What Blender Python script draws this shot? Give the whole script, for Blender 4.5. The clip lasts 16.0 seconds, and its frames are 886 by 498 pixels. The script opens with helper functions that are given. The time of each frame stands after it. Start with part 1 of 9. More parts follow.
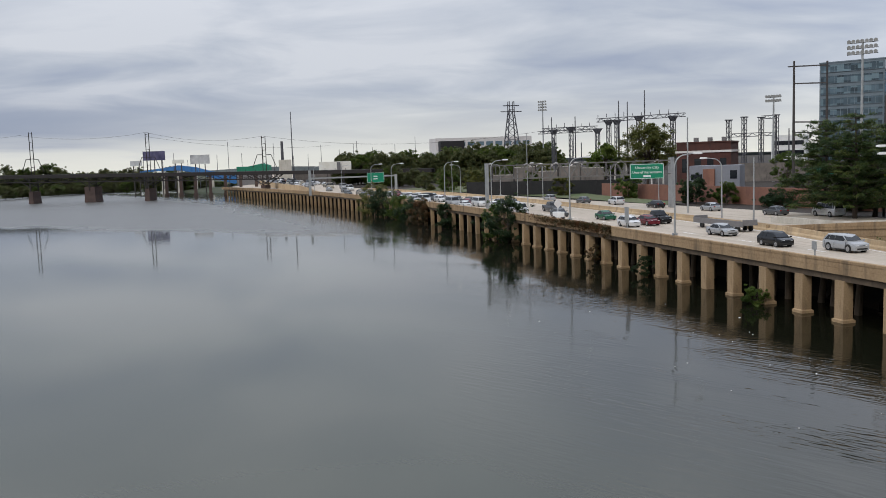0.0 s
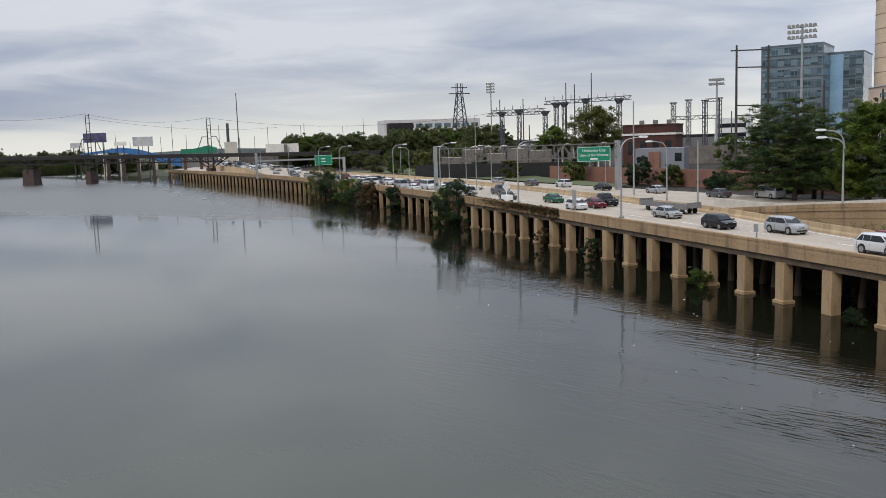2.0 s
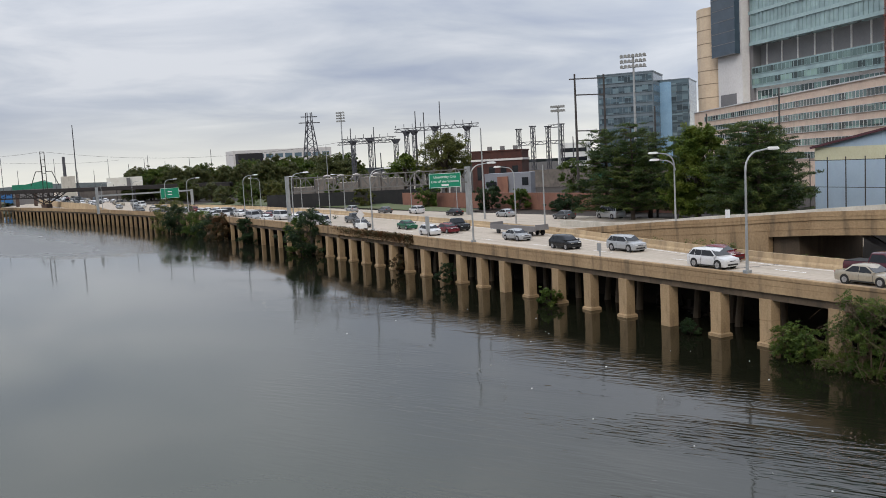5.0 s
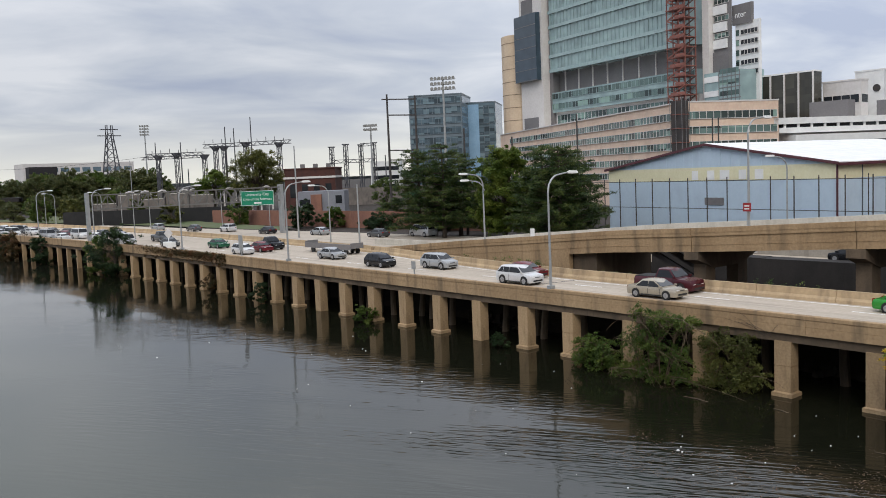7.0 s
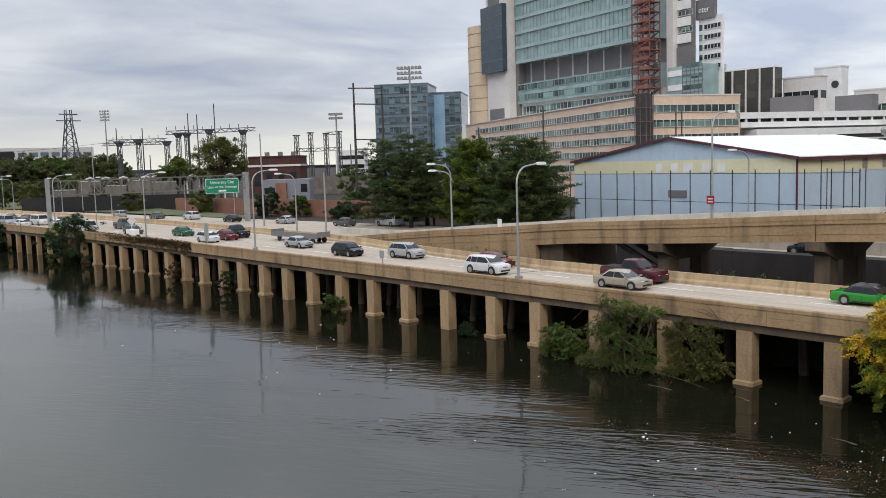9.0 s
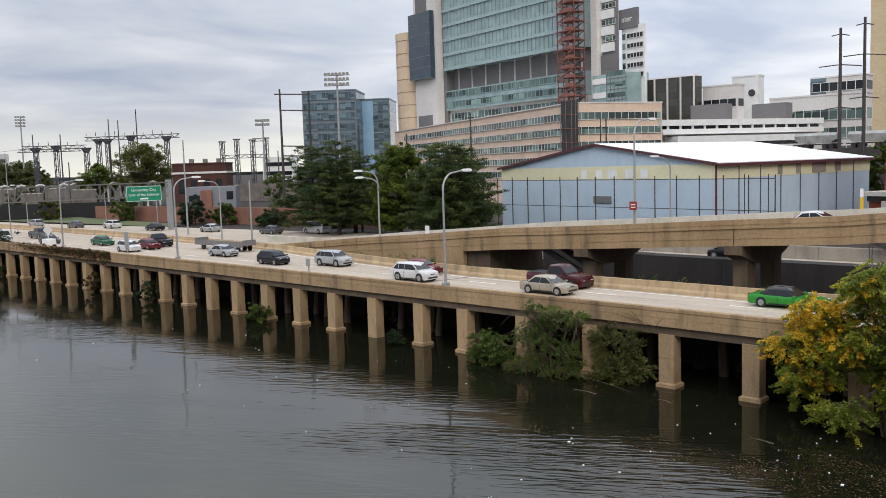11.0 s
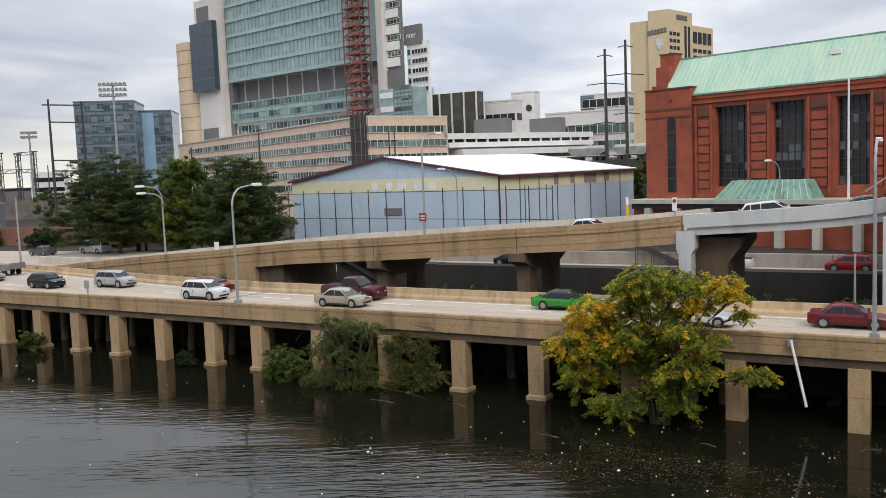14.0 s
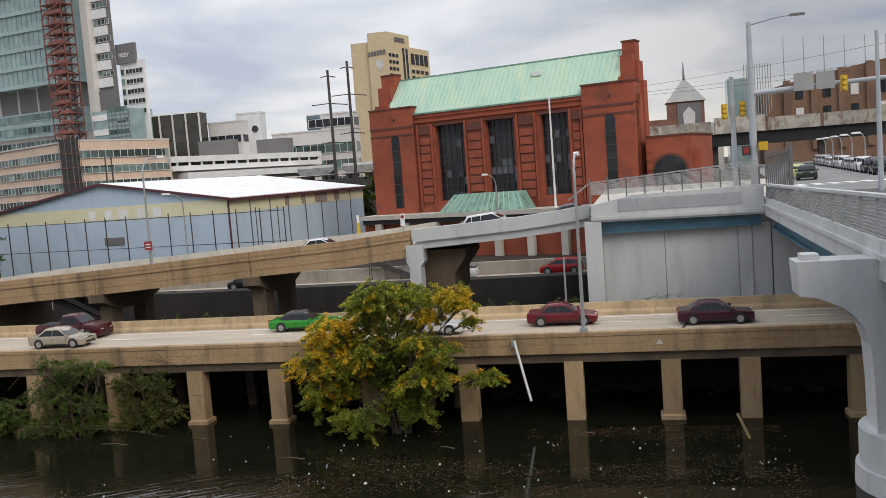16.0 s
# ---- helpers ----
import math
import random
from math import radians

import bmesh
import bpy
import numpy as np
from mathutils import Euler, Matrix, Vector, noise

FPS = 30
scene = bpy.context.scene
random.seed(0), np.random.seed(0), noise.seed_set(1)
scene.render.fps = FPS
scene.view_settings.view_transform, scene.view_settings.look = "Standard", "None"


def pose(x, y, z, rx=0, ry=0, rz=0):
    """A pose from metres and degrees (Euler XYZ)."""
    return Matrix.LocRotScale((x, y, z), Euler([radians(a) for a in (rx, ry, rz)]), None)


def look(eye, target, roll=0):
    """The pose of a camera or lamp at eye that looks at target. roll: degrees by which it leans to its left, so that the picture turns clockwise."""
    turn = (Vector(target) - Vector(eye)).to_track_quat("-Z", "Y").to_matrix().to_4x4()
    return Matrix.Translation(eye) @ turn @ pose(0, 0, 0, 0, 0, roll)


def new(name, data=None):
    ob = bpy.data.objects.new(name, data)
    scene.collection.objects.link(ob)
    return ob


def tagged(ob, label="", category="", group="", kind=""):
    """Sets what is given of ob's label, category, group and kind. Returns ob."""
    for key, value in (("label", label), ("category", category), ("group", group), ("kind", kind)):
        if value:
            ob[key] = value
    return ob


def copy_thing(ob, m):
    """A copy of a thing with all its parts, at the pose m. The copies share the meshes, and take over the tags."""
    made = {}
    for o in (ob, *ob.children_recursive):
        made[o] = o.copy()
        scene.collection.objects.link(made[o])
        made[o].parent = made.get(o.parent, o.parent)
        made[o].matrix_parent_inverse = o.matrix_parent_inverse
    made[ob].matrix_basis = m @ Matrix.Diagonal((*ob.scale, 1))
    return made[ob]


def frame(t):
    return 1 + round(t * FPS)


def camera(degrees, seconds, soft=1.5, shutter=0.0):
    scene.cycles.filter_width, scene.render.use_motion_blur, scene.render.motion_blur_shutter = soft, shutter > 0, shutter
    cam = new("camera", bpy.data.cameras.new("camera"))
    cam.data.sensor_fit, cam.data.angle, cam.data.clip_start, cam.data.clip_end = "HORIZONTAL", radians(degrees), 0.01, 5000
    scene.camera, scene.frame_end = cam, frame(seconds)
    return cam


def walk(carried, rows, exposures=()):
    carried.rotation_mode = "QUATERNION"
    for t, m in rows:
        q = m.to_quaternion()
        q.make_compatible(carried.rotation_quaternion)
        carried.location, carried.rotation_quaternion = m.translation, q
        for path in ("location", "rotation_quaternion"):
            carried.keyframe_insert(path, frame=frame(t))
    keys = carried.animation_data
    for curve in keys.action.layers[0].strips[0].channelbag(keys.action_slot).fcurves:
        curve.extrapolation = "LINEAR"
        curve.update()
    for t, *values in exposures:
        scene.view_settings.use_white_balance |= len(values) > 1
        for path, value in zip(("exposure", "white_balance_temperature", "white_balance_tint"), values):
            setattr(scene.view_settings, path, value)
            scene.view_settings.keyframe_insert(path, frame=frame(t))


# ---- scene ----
cam = camera(54.1, 16.0, soft=0.9)
PATH = [
    (0, (-2.306, -0.607, 13.909), (-1.827, 1.325, 13.71), -1.9),
    (0.5, (-2.308, -0.49, 13.992), (-1.801, 1.434, 13.783), -2.0),
    (1, (-2.233, -0.509, 14.029), (-1.703, 1.407, 13.806), -2.1),
    (1.5, (-2.195, -0.548, 14.065), (-1.632, 1.356, 13.826), -2.0),
    (2, (-2.252, -0.477, 14.11), (-1.663, 1.419, 13.866), -1.9),
    (2.5, (-2.222, -0.477, 14.129), (-1.595, 1.406, 13.879), -1.8),
    (3, (-2.143, -0.478, 14.156), (-1.466, 1.386, 13.899), -1.5),
    (3.5, (-2.085, -0.548, 14.181), (-1.37, 1.301, 13.921), -1.4),
    (4, (-2.199, -0.575, 14.164), (-1.452, 1.262, 13.9), -1.2),
    (4.5, (-2.328, -0.703, 14.155), (-1.545, 1.119, 13.896), -0.8),
    (5, (-2.449, -0.963, 14.149), (-1.549, 0.812, 13.954), -3.1),
    (5.2, (-2.5, -1.054, 14.149), (-1.498, 0.669, 13.981), -3.7),
    (7.5, (-3.458, -1.664, 14.421), (-2.18, -0.137, 14.235), -2.2),
    (8, (-3.742, -1.709, 14.421), (-2.442, -0.201, 14.232), -2.0),
    (8.5, (-3.809, -1.679, 14.421), (-2.497, -0.182, 14.224), -1.8),
    (10.8, (-3.368, -1.629, 14.433), (-1.948, -0.234, 14.238), -1.8),
    (11, (-3.345, -1.636, 14.432), (-1.906, -0.26, 14.24), -1.8),
    (11.5, (-3.375, -1.701, 14.462), (-1.897, -0.366, 14.273), -1.6),
    (12, (-3.426, -1.783, 14.479), (-1.907, -0.495, 14.299), -1.3),
    (12.5, (-3.476, -1.798, 14.5), (-1.923, -0.549, 14.333), -1.7),
    (13, (-3.468, -1.753, 14.481), (-1.881, -0.548, 14.312), -2.0),
    (13.5, (-3.477, -1.857, 14.476), (-1.806, -0.772, 14.294), -2.0),
    (14, (-3.632, -1.848, 14.492), (-1.908, -0.851, 14.312), -2.3),
    (14.5, (-3.789, -1.972, 14.485), (-1.979, -1.142, 14.296), -2.6),
    (15, (-3.991, -1.98, 14.602), (-2.102, -1.354, 14.403), -2.8),
    (15.5, (-4.014, -2.076, 14.578), (-2.089, -1.566, 14.391), -3.0),
    (16, (-3.946, -2.054, 14.582), (-2.001, -1.62, 14.411), -4.3),
]
walk(cam, [(t, look(eye, target, roll)) for t, eye, target, roll in PATH], [(0, -0.13, 6300, 10), (3, -0.05, 6350, 10), (6, -0.02, 6400, 10), (8.5, 0.0, 6450, 10), (11, 0.11, 6500, 10), (13, 0.11, 6550, 10), (14.5, 0.06, 6650, 10), (16, -0.03, 6750, 10)])

# ---------------------------------------------------------------- world and sun
world = bpy.data.worlds.new("overcast_sky")
scene.world = world
world.use_nodes = True


def build_sky():
    nt = world.node_tree
    nt.nodes.clear()
    N, K = nt.nodes.new, nt.links.new
    out, bg = N("ShaderNodeOutputWorld"), N("ShaderNodeBackground")
    sky = N("ShaderNodeTexSky")
    sky.sky_type, sky.sun_disc = "NISHITA", False
    sky.sun_elevation, sky.sun_rotation = radians(48), radians(-150)
    sky.air_density, sky.dust_density = 1.0, 2.0
    gain = N("ShaderNodeVectorMath")
    gain.operation = "SCALE"
    gain.inputs["Scale"].default_value = 0.1
    K(sky.outputs[0], gain.inputs[0])
    # a flat layer of cloud: the view direction meets a plane overhead
    tc, sep = N("ShaderNodeTexCoord"), N("ShaderNodeSeparateXYZ")
    K(tc.outputs["Generated"], sep.inputs[0])
    up = N("ShaderNodeMath")
    up.operation = "MAXIMUM"
    up.inputs[1].default_value = 0.0
    K(sep.outputs["Z"], up.inputs[0])
    lift = N("ShaderNodeMath")
    lift.operation = "ADD"
    lift.inputs[1].default_value = 0.12
    K(up.outputs[0], lift.inputs[0])
    flat = N("ShaderNodeVectorMath")
    flat.operation = "DIVIDE"
    tri = N("ShaderNodeCombineXYZ")
    for i in range(3):
        K(lift.outputs[0], tri.inputs[i])
    K(tc.outputs["Generated"], flat.inputs[0])
    K(tri.outputs[0], flat.inputs[1])
    mp = N("ShaderNodeMapping")
    mp.inputs["Rotation"].default_value = (0, 0, radians(-28))
    mp.inputs["Scale"].default_value = (0.85, 1.0, 0.0)
    mp.inputs["Location"].default_value = (3.1, 7.4, 0.0)
    K(flat.outputs[0], mp.inputs[0])
    n1, n2 = N("ShaderNodeTexNoise"), N("ShaderNodeTexNoise")
    n1.inputs["Scale"].default_value, n1.inputs["Detail"].default_value, n1.inputs["Roughness"].default_value = 1.15, 6.0, 0.52
    n1.inputs["Distortion"].default_value = 0.4
    n2.inputs["Scale"].default_value, n2.inputs["Detail"].default_value = 0.3, 3.0
    K(mp.outputs[0], n1.inputs["Vector"])
    K(mp.outputs[0], n2.inputs["Vector"])
    add = N("ShaderNodeMath")
    add.operation = "MULTIPLY_ADD"
    add.inputs[1].default_value = 0.55
    K(n1.outputs[0], add.inputs[0])
    half = N("ShaderNodeMath")
    half.operation = "MULTIPLY"
    half.inputs[1].default_value = 0.45
    K(n2.outputs[0], half.inputs[0])
    K(half.outputs[0], add.inputs[2])
    ramp = N("ShaderNodeValToRGB")
    e = ramp.color_ramp.elements
    e[0].position, e[0].color = 0.40, (0.40, 0.445, 0.56, 1)
    e[1].position, e[1].color = 0.60, (0.735, 0.75, 0.79, 1)
    m = ramp.color_ramp.elements.new(0.50)
    m.color = (0.55, 0.585, 0.655, 1)
    K(add.outputs[0], ramp.inputs[0])
    # the clear strip low over the horizon
    low = N("ShaderNodeValToRGB")
    e = low.color_ramp.elements
    e[0].position, e[0].color = 0.0, (0.9, 0.9, 0.9, 1)
    e[1].position, e[1].color = 0.08, (0, 0, 0, 1)
    K(up.outputs[0], low.inputs[0])
    glow = N("ShaderNodeMixRGB")
    glow.inputs[2].default_value = (0.97, 0.945, 0.83, 1)
    # a blue-grey bank of cloud stands over the clear strip in the north and thins out towards the east
    bank = N("ShaderNodeValToRGB")
    e = bank.color_ramp.elements
    e[0].position, e[0].color = 0.018, (0, 0, 0, 1)
    e[1].position, e[1].color = 0.13, (0, 0, 0, 1)
    for at, v in ((0.042, 0.85), (0.066, 0.8), (0.09, 0.25)):
        k = bank.color_ramp.elements.new(at)
        k.color = (v, v, v, 1)
    ragged = N("ShaderNodeMath")
    ragged.operation = "MULTIPLY_ADD"
    ragged.inputs[1].default_value, ragged.inputs[2].default_value = 0.05, -0.025
    K(n1.outputs[0], ragged.inputs[0])
    edge = N("ShaderNodeMath")
    edge.operation = "ADD"
    K(up.outputs[0], edge.inputs[0])
    K(ragged.outputs[0], edge.inputs[1])
    K(edge.outputs[0], bank.inputs[0])
    north = N("ShaderNodeMapRange")
    north.interpolation_type = "SMOOTHSTEP"
    north.inputs["From Min"].default_value, north.inputs["From Max"].default_value = -0.24, 0.24
    north.inputs["To Min"].default_value, north.inputs["To Max"].default_value = 1.0, 0.0
    K(sep.outputs["X"], north.inputs["Value"])
    thick = N("ShaderNodeMath")
    thick.operation = "MULTIPLY"
    K(bank.outputs[0], thick.inputs[0])
    K(north.outputs[0], thick.inputs[1])
    K(low.outputs[0], glow.inputs[0])
    K(ramp.outputs[0], glow.inputs[1])
    banked = N("ShaderNodeMixRGB")
    banked.inputs[2].default_value = (0.30, 0.35, 0.475, 1)
    K(thick.outputs[0], banked.inputs[0])
    K(glow.outputs[0], banked.inputs[1])
    mix = N("ShaderNodeMixRGB")
    mix.inputs[0].default_value = 0.92
    K(gain.outputs[0], mix.inputs[1])
    K(banked.outputs[0], mix.inputs[2])
    # an overcast sky is brightest overhead
    zen = N("ShaderNodeMapRange")
    zen.interpolation_type = "SMOOTHSTEP"
    zen.inputs["From Min"].default_value, zen.inputs["From Max"].default_value = 0.10, 0.75
    zen.inputs["To Min"].default_value, zen.inputs["To Max"].default_value = 1.0, 2.45
    K(up.outputs[0], zen.inputs["Value"])
    brt = N("ShaderNodeVectorMath")
    brt.operation = "SCALE"
    K(mix.outputs[0], brt.inputs[0])
    K(zen.outputs[0], brt.inputs["Scale"])
    # the cloud is thinner and whiter towards the east
    east = N("ShaderNodeMapRange")
    east.interpolation_type = "SMOOTHSTEP"
    east.inputs["From Min"].default_value, east.inputs["From Max"].default_value = 0.45, 0.92
    east.inputs["To Min"].default_value, east.inputs["To Max"].default_value = 1.0, 1.26
    K(sep.outputs["X"], east.inputs["Value"])
    south = N("ShaderNodeMapRange")
    south.interpolation_type = "SMOOTHSTEP"
    south.inputs["From Min"].default_value, south.inputs["From Max"].default_value = -0.18, 0.24
    south.inputs["To Min"].default_value, south.inputs["To Max"].default_value = 0.68, 1.0
    K(sep.outputs["Y"], south.inputs["Value"])
    both = N("ShaderNodeMath")
    both.operation = "MULTIPLY"
    K(east.outputs[0], both.inputs[0])
    K(south.outputs[0], both.inputs[1])
    thin = N("ShaderNodeVectorMath")
    thin.operation = "SCALE"
    K(brt.outputs[0], thin.inputs[0])
    K(both.outputs[0], thin.inputs["Scale"])
    K(thin.outputs[0], bg.inputs["Color"])
    bg.inputs["Strength"].default_value = 1.0
    K(bg.outputs[0], out.inputs[0])


build_sky()
sun_data = bpy.data.lights.new("sun", "SUN")
sun_data.energy, sun_data.angle, sun_data.color = 1.5, radians(35), (1.0, 0.94, 0.84)
sun = new("sun", sun_data)
sun.matrix_world = look((-60, -60, 120), (40, 40, 0))

# ---------------------------------------------------------------- mesh helpers


class G:
    """Collects vertices and faces of one mesh, in world metres."""

    def __init__(self):
        self.v, self.f = [], []

    def face(self, pts):
        n = len(self.v)
        self.v += [tuple(p) for p in pts]
        self.f.append(tuple(range(n, n + len(pts))))

    def box(self, x0, x1, y0, y1, z0, z1, m=None):
        p = [(x, y, z) for z in (z0, z1) for x, y in ((x0, y0), (x1, y0), (x1, y1), (x0, y1))]
        return self.hexa(p, m)

    def hexa(self, p, m=None):
        n = len(self.v)
        self.v += [tuple(m @ Vector(q)) if m else tuple(q) for q in p]
        self.f += [tuple(n + i for i in q) for q in ((3, 2, 1, 0), (4, 5, 6, 7), (0, 1, 5, 4), (1, 2, 6, 5), (2, 3, 7, 6), (3, 0, 4, 7))]
        return self

    def loft(self, rings, close=True, caps=True):
        n, k = len(self.v), len(rings[0])
        for r in rings:
            self.v += [tuple(p) for p in r]
        for i in range(len(rings) - 1):
            a, b = n + i * k, n + (i + 1) * k
            for j in range(k if close else k - 1):
                j2 = (j + 1) % k
                self.f.append((a + j, a + j2, b + j2, b + j))
        if caps and close:
            self.f.append(tuple(n + j for j in reversed(range(k))))
            self.f.append(tuple(n + (len(rings) - 1) * k + j for j in range(k)))
        return self

    def tube(self, pts, r0, r1=None, n=8):
        r1 = r0 if r1 is None else r1
        pts = [Vector(p) for p in pts]
        rings = []
        for i, p in enumerate(pts):
            d = (pts[min(i + 1, len(pts) - 1)] - pts[max(i - 1, 0)]).normalized()
            s = d.cross(Vector((0.13, 0.97, 0.21) if abs(d.z) > 0.9 else (0, 0, 1))).normalized()
            t = d.cross(s)
            r = r0 + (r1 - r0) * i / max(1, len(pts) - 1)
            rings.append([p + r * (math.cos(a) * s + math.sin(a) * t) for a in (2 * math.pi * (k + 0.5) / n for k in range(n))])
        return self.loft(rings)

    def bar(self, a, b, w, h=None):
        """A square bar from a to b."""
        h = w if h is None else h
        a, b = Vector(a), Vector(b)
        d = (b - a).normalized()
        s = d.cross(Vector((1, 0, 0) if abs(d.z) > 0.9 else (0, 0, 1))).normalized() * w / 2
        t = d.cross(s).normalized() * h / 2
        return self.hexa([a - s - t, a + s - t, a + s + t, a - s + t, b - s - t, b + s - t, b + s + t, b - s + t])

    def prism(self, outline, a, b):
        """An outline of (u, v, w) points swept from offset a to offset b."""
        a, b = Vector(a), Vector(b)
        return self.loft([[Vector(p) + a for p in outline], [Vector(p) + b for p in outline]])


def thing(name, label, category, at=(0, 0, 0), group="", kind=""):
    ob = new(name)
    ob.location = at
    ob.empty_display_size = 0.5
    return tagged(ob, label, category, group, kind)


def part(name, g, material, parent=None, label="", smooth=False):
    me = bpy.data.meshes.new(name)
    o = Vector((0, 0, 0))
    p = parent
    while p is not None:
        o += p.location
        p = p.parent
    me.from_pydata([(v[0] - o.x, v[1] - o.y, v[2] - o.z) for v in g.v], [], g.f)
    me.validate()
    bm = bmesh.new()
    bm.from_mesh(me)
    bmesh.ops.recalc_face_normals(bm, faces=bm.faces)
    bm.to_mesh(me)
    bm.free()
    if smooth:
        for f in me.polygons:
            f.use_smooth = True
        me.set_sharp_from_angle(angle=radians(40))
    me.materials.append(material)
    ob = new(name, me)
    ob.parent = parent
    if label:
        ob["label"] = label
    return ob


def single(name, g, material, label, category, kind="", group="", smooth=False):
    return tagged(part(name, g, material, None, "", smooth), label, category, group, kind)


# ---------------------------------------------------------------- materials


def mat(name, c1, c2=None, scale=1.0, rough=0.8, bump=0.0, metal=0.0, stretch=(1, 1, 1), fine=12.0, stain=None, amount=0.5, vary=0.0, spec=0.5, grain=0.22):
    """A surface with large patches from c1 to c2, fine grain, relief, and stains of their own shape."""
    m = bpy.data.materials.new(name)
    m.use_nodes = True
    nt = m.node_tree
    N, K = nt.nodes.new, nt.links.new
    b = nt.nodes["Principled BSDF"]
    b.inputs["Roughness"].default_value, b.inputs["Metallic"].default_value = rough, metal
    b.inputs["Specular IOR Level"].default_value = spec
    c2 = c2 or tuple(0.8 * c for c in c1)
    tc, mp = N("ShaderNodeTexCoord"), N("ShaderNodeMapping")
    mp.inputs["Scale"].default_value = stretch
    K(tc.outputs["Object"], mp.inputs[0])
    n1 = N("ShaderNodeTexNoise")
    n1.inputs["Scale"].default_value, n1.inputs["Detail"].default_value, n1.inputs["Roughness"].default_value = scale, 5.0, 0.6
    K(mp.outputs[0], n1.inputs["Vector"])
    n2 = N("ShaderNodeTexNoise")
    n2.inputs["Scale"].default_value, n2.inputs["Detail"].default_value = scale * fine, 4.0
    K(tc.outputs["Object"], n2.inputs["Vector"])
    r = N("ShaderNodeValToRGB")
    r.color_ramp.elements[0].position, r.color_ramp.elements[1].position = 0.34, 0.66
    r.color_ramp.elements[0].color, r.color_ramp.elements[1].color = (*c1, 1), (*c2, 1)
    K(n1.outputs[0], r.inputs[0])
    g = N("ShaderNodeMixRGB")
    g.blend_type = "OVERLAY"
    g.inputs[0].default_value = grain
    K(r.outputs[0], g.inputs[1])
    K(n2.outputs[0], g.inputs[2])
    col = g
    if stain:
        n3, r3 = N("ShaderNodeTexNoise"), N("ShaderNodeValToRGB")
        n3.inputs["Scale"].default_value, n3.inputs["Detail"].default_value = scale * 2.3, 6.0
        mp3 = N("ShaderNodeMapping")
        mp3.inputs["Scale"].default_value = tuple(s * k for s, k in zip(stretch, (1.0, 1.0, 0.5)))
        mp3.inputs["Location"].default_value = (11.3, 4.7, 2.9)
        K(tc.outputs["Object"], mp3.inputs[0])
        K(mp3.outputs[0], n3.inputs["Vector"])
        r3.color_ramp.elements[0].position, r3.color_ramp.elements[1].position = 0.52, 0.68
        r3.color_ramp.elements[0].color, r3.color_ramp.elements[1].color = (0, 0, 0, 1), (amount, amount, amount, 1)
        K(n3.outputs[0], r3.inputs[0])
        s = N("ShaderNodeMixRGB")
        s.inputs[2].default_value = (*stain, 1)
        K(r3.outputs[0], s.inputs[0])
        K(col.outputs[0], s.inputs[1])
        col = s
    if vary:
        oi, hs, mr = N("ShaderNodeObjectInfo"), N("ShaderNodeHueSaturation"), N("ShaderNodeMapRange")
        mr.inputs["To Min"].default_value, mr.inputs["To Max"].default_value = 1 - vary, 1 + vary
        K(oi.outputs["Random"], mr.inputs["Value"])
        K(mr.outputs[0], hs.inputs["Value"])
        K(col.outputs[0], hs.inputs["Color"])
        col = hs
    K(col.outputs[0], b.inputs["Base Color"])
    if bump:
        bp = N("ShaderNodeBump")
        bp.inputs["Strength"].default_value, bp.inputs["Distance"].default_value = bump, 0.05
        K(n2.outputs[0], bp.inputs["Height"])
        K(bp.outputs[0], b.inputs["Normal"])
    return m


def leaf_mat(name, c1, c2, c3):
    """Leaves that differ clump by clump."""
    m = bpy.data.materials.new(name)
    m.use_nodes = True
    nt = m.node_tree
    N, K = nt.nodes.new, nt.links.new
    b = nt.nodes["Principled BSDF"]
    b.inputs["Roughness"].default_value = 0.6
    b.inputs["Specular IOR Level"].default_value = 0.3
    geo, tc, n1, r = N("ShaderNodeNewGeometry"), N("ShaderNodeTexCoord"), N("ShaderNodeTexNoise"), N("ShaderNodeValToRGB")
    n1.inputs["Scale"].default_value = 0.45
    n1.inputs["Detail"].default_value = 2.0
    K(tc.outputs["Object"], n1.inputs["Vector"])
    a = N("ShaderNodeMath")
    a.operation = "MULTIPLY_ADD"
    a.inputs[1].default_value = 0.4
    K(geo.outputs["Random Per Island"], a.inputs[0])
    s = N("ShaderNodeMath")
    s.operation = "MULTIPLY_ADD"
    s.inputs[1].default_value, s.inputs[2].default_value = 1.6, -0.5
    K(n1.outputs[0], s.inputs[0])
    K(s.outputs[0], a.inputs[2])
    e = r.color_ramp.elements
    e[0].position, e[0].color = 0.15, (*c1, 1)
    e[1].position, e[1].color = 0.85, (*c3, 1)
    k = e.new(0.5)
    k.color = (*c2, 1)
    K(a.outputs[0], r.inputs[0])
    K(r.outputs[0], b.inputs["Base Color"])
    tr = N("ShaderNodeBsdfTranslucent")
    K(r.outputs[0], tr.inputs["Color"])
    mx = N("ShaderNodeMixShader")
    mx.inputs[0].default_value = 0.36
    K(b.outputs[0], mx.inputs[1])
    K(tr.outputs[0], mx.inputs[2])
    K(mx.outputs[0], nt.nodes["Material Output"].inputs["Surface"])
    return m


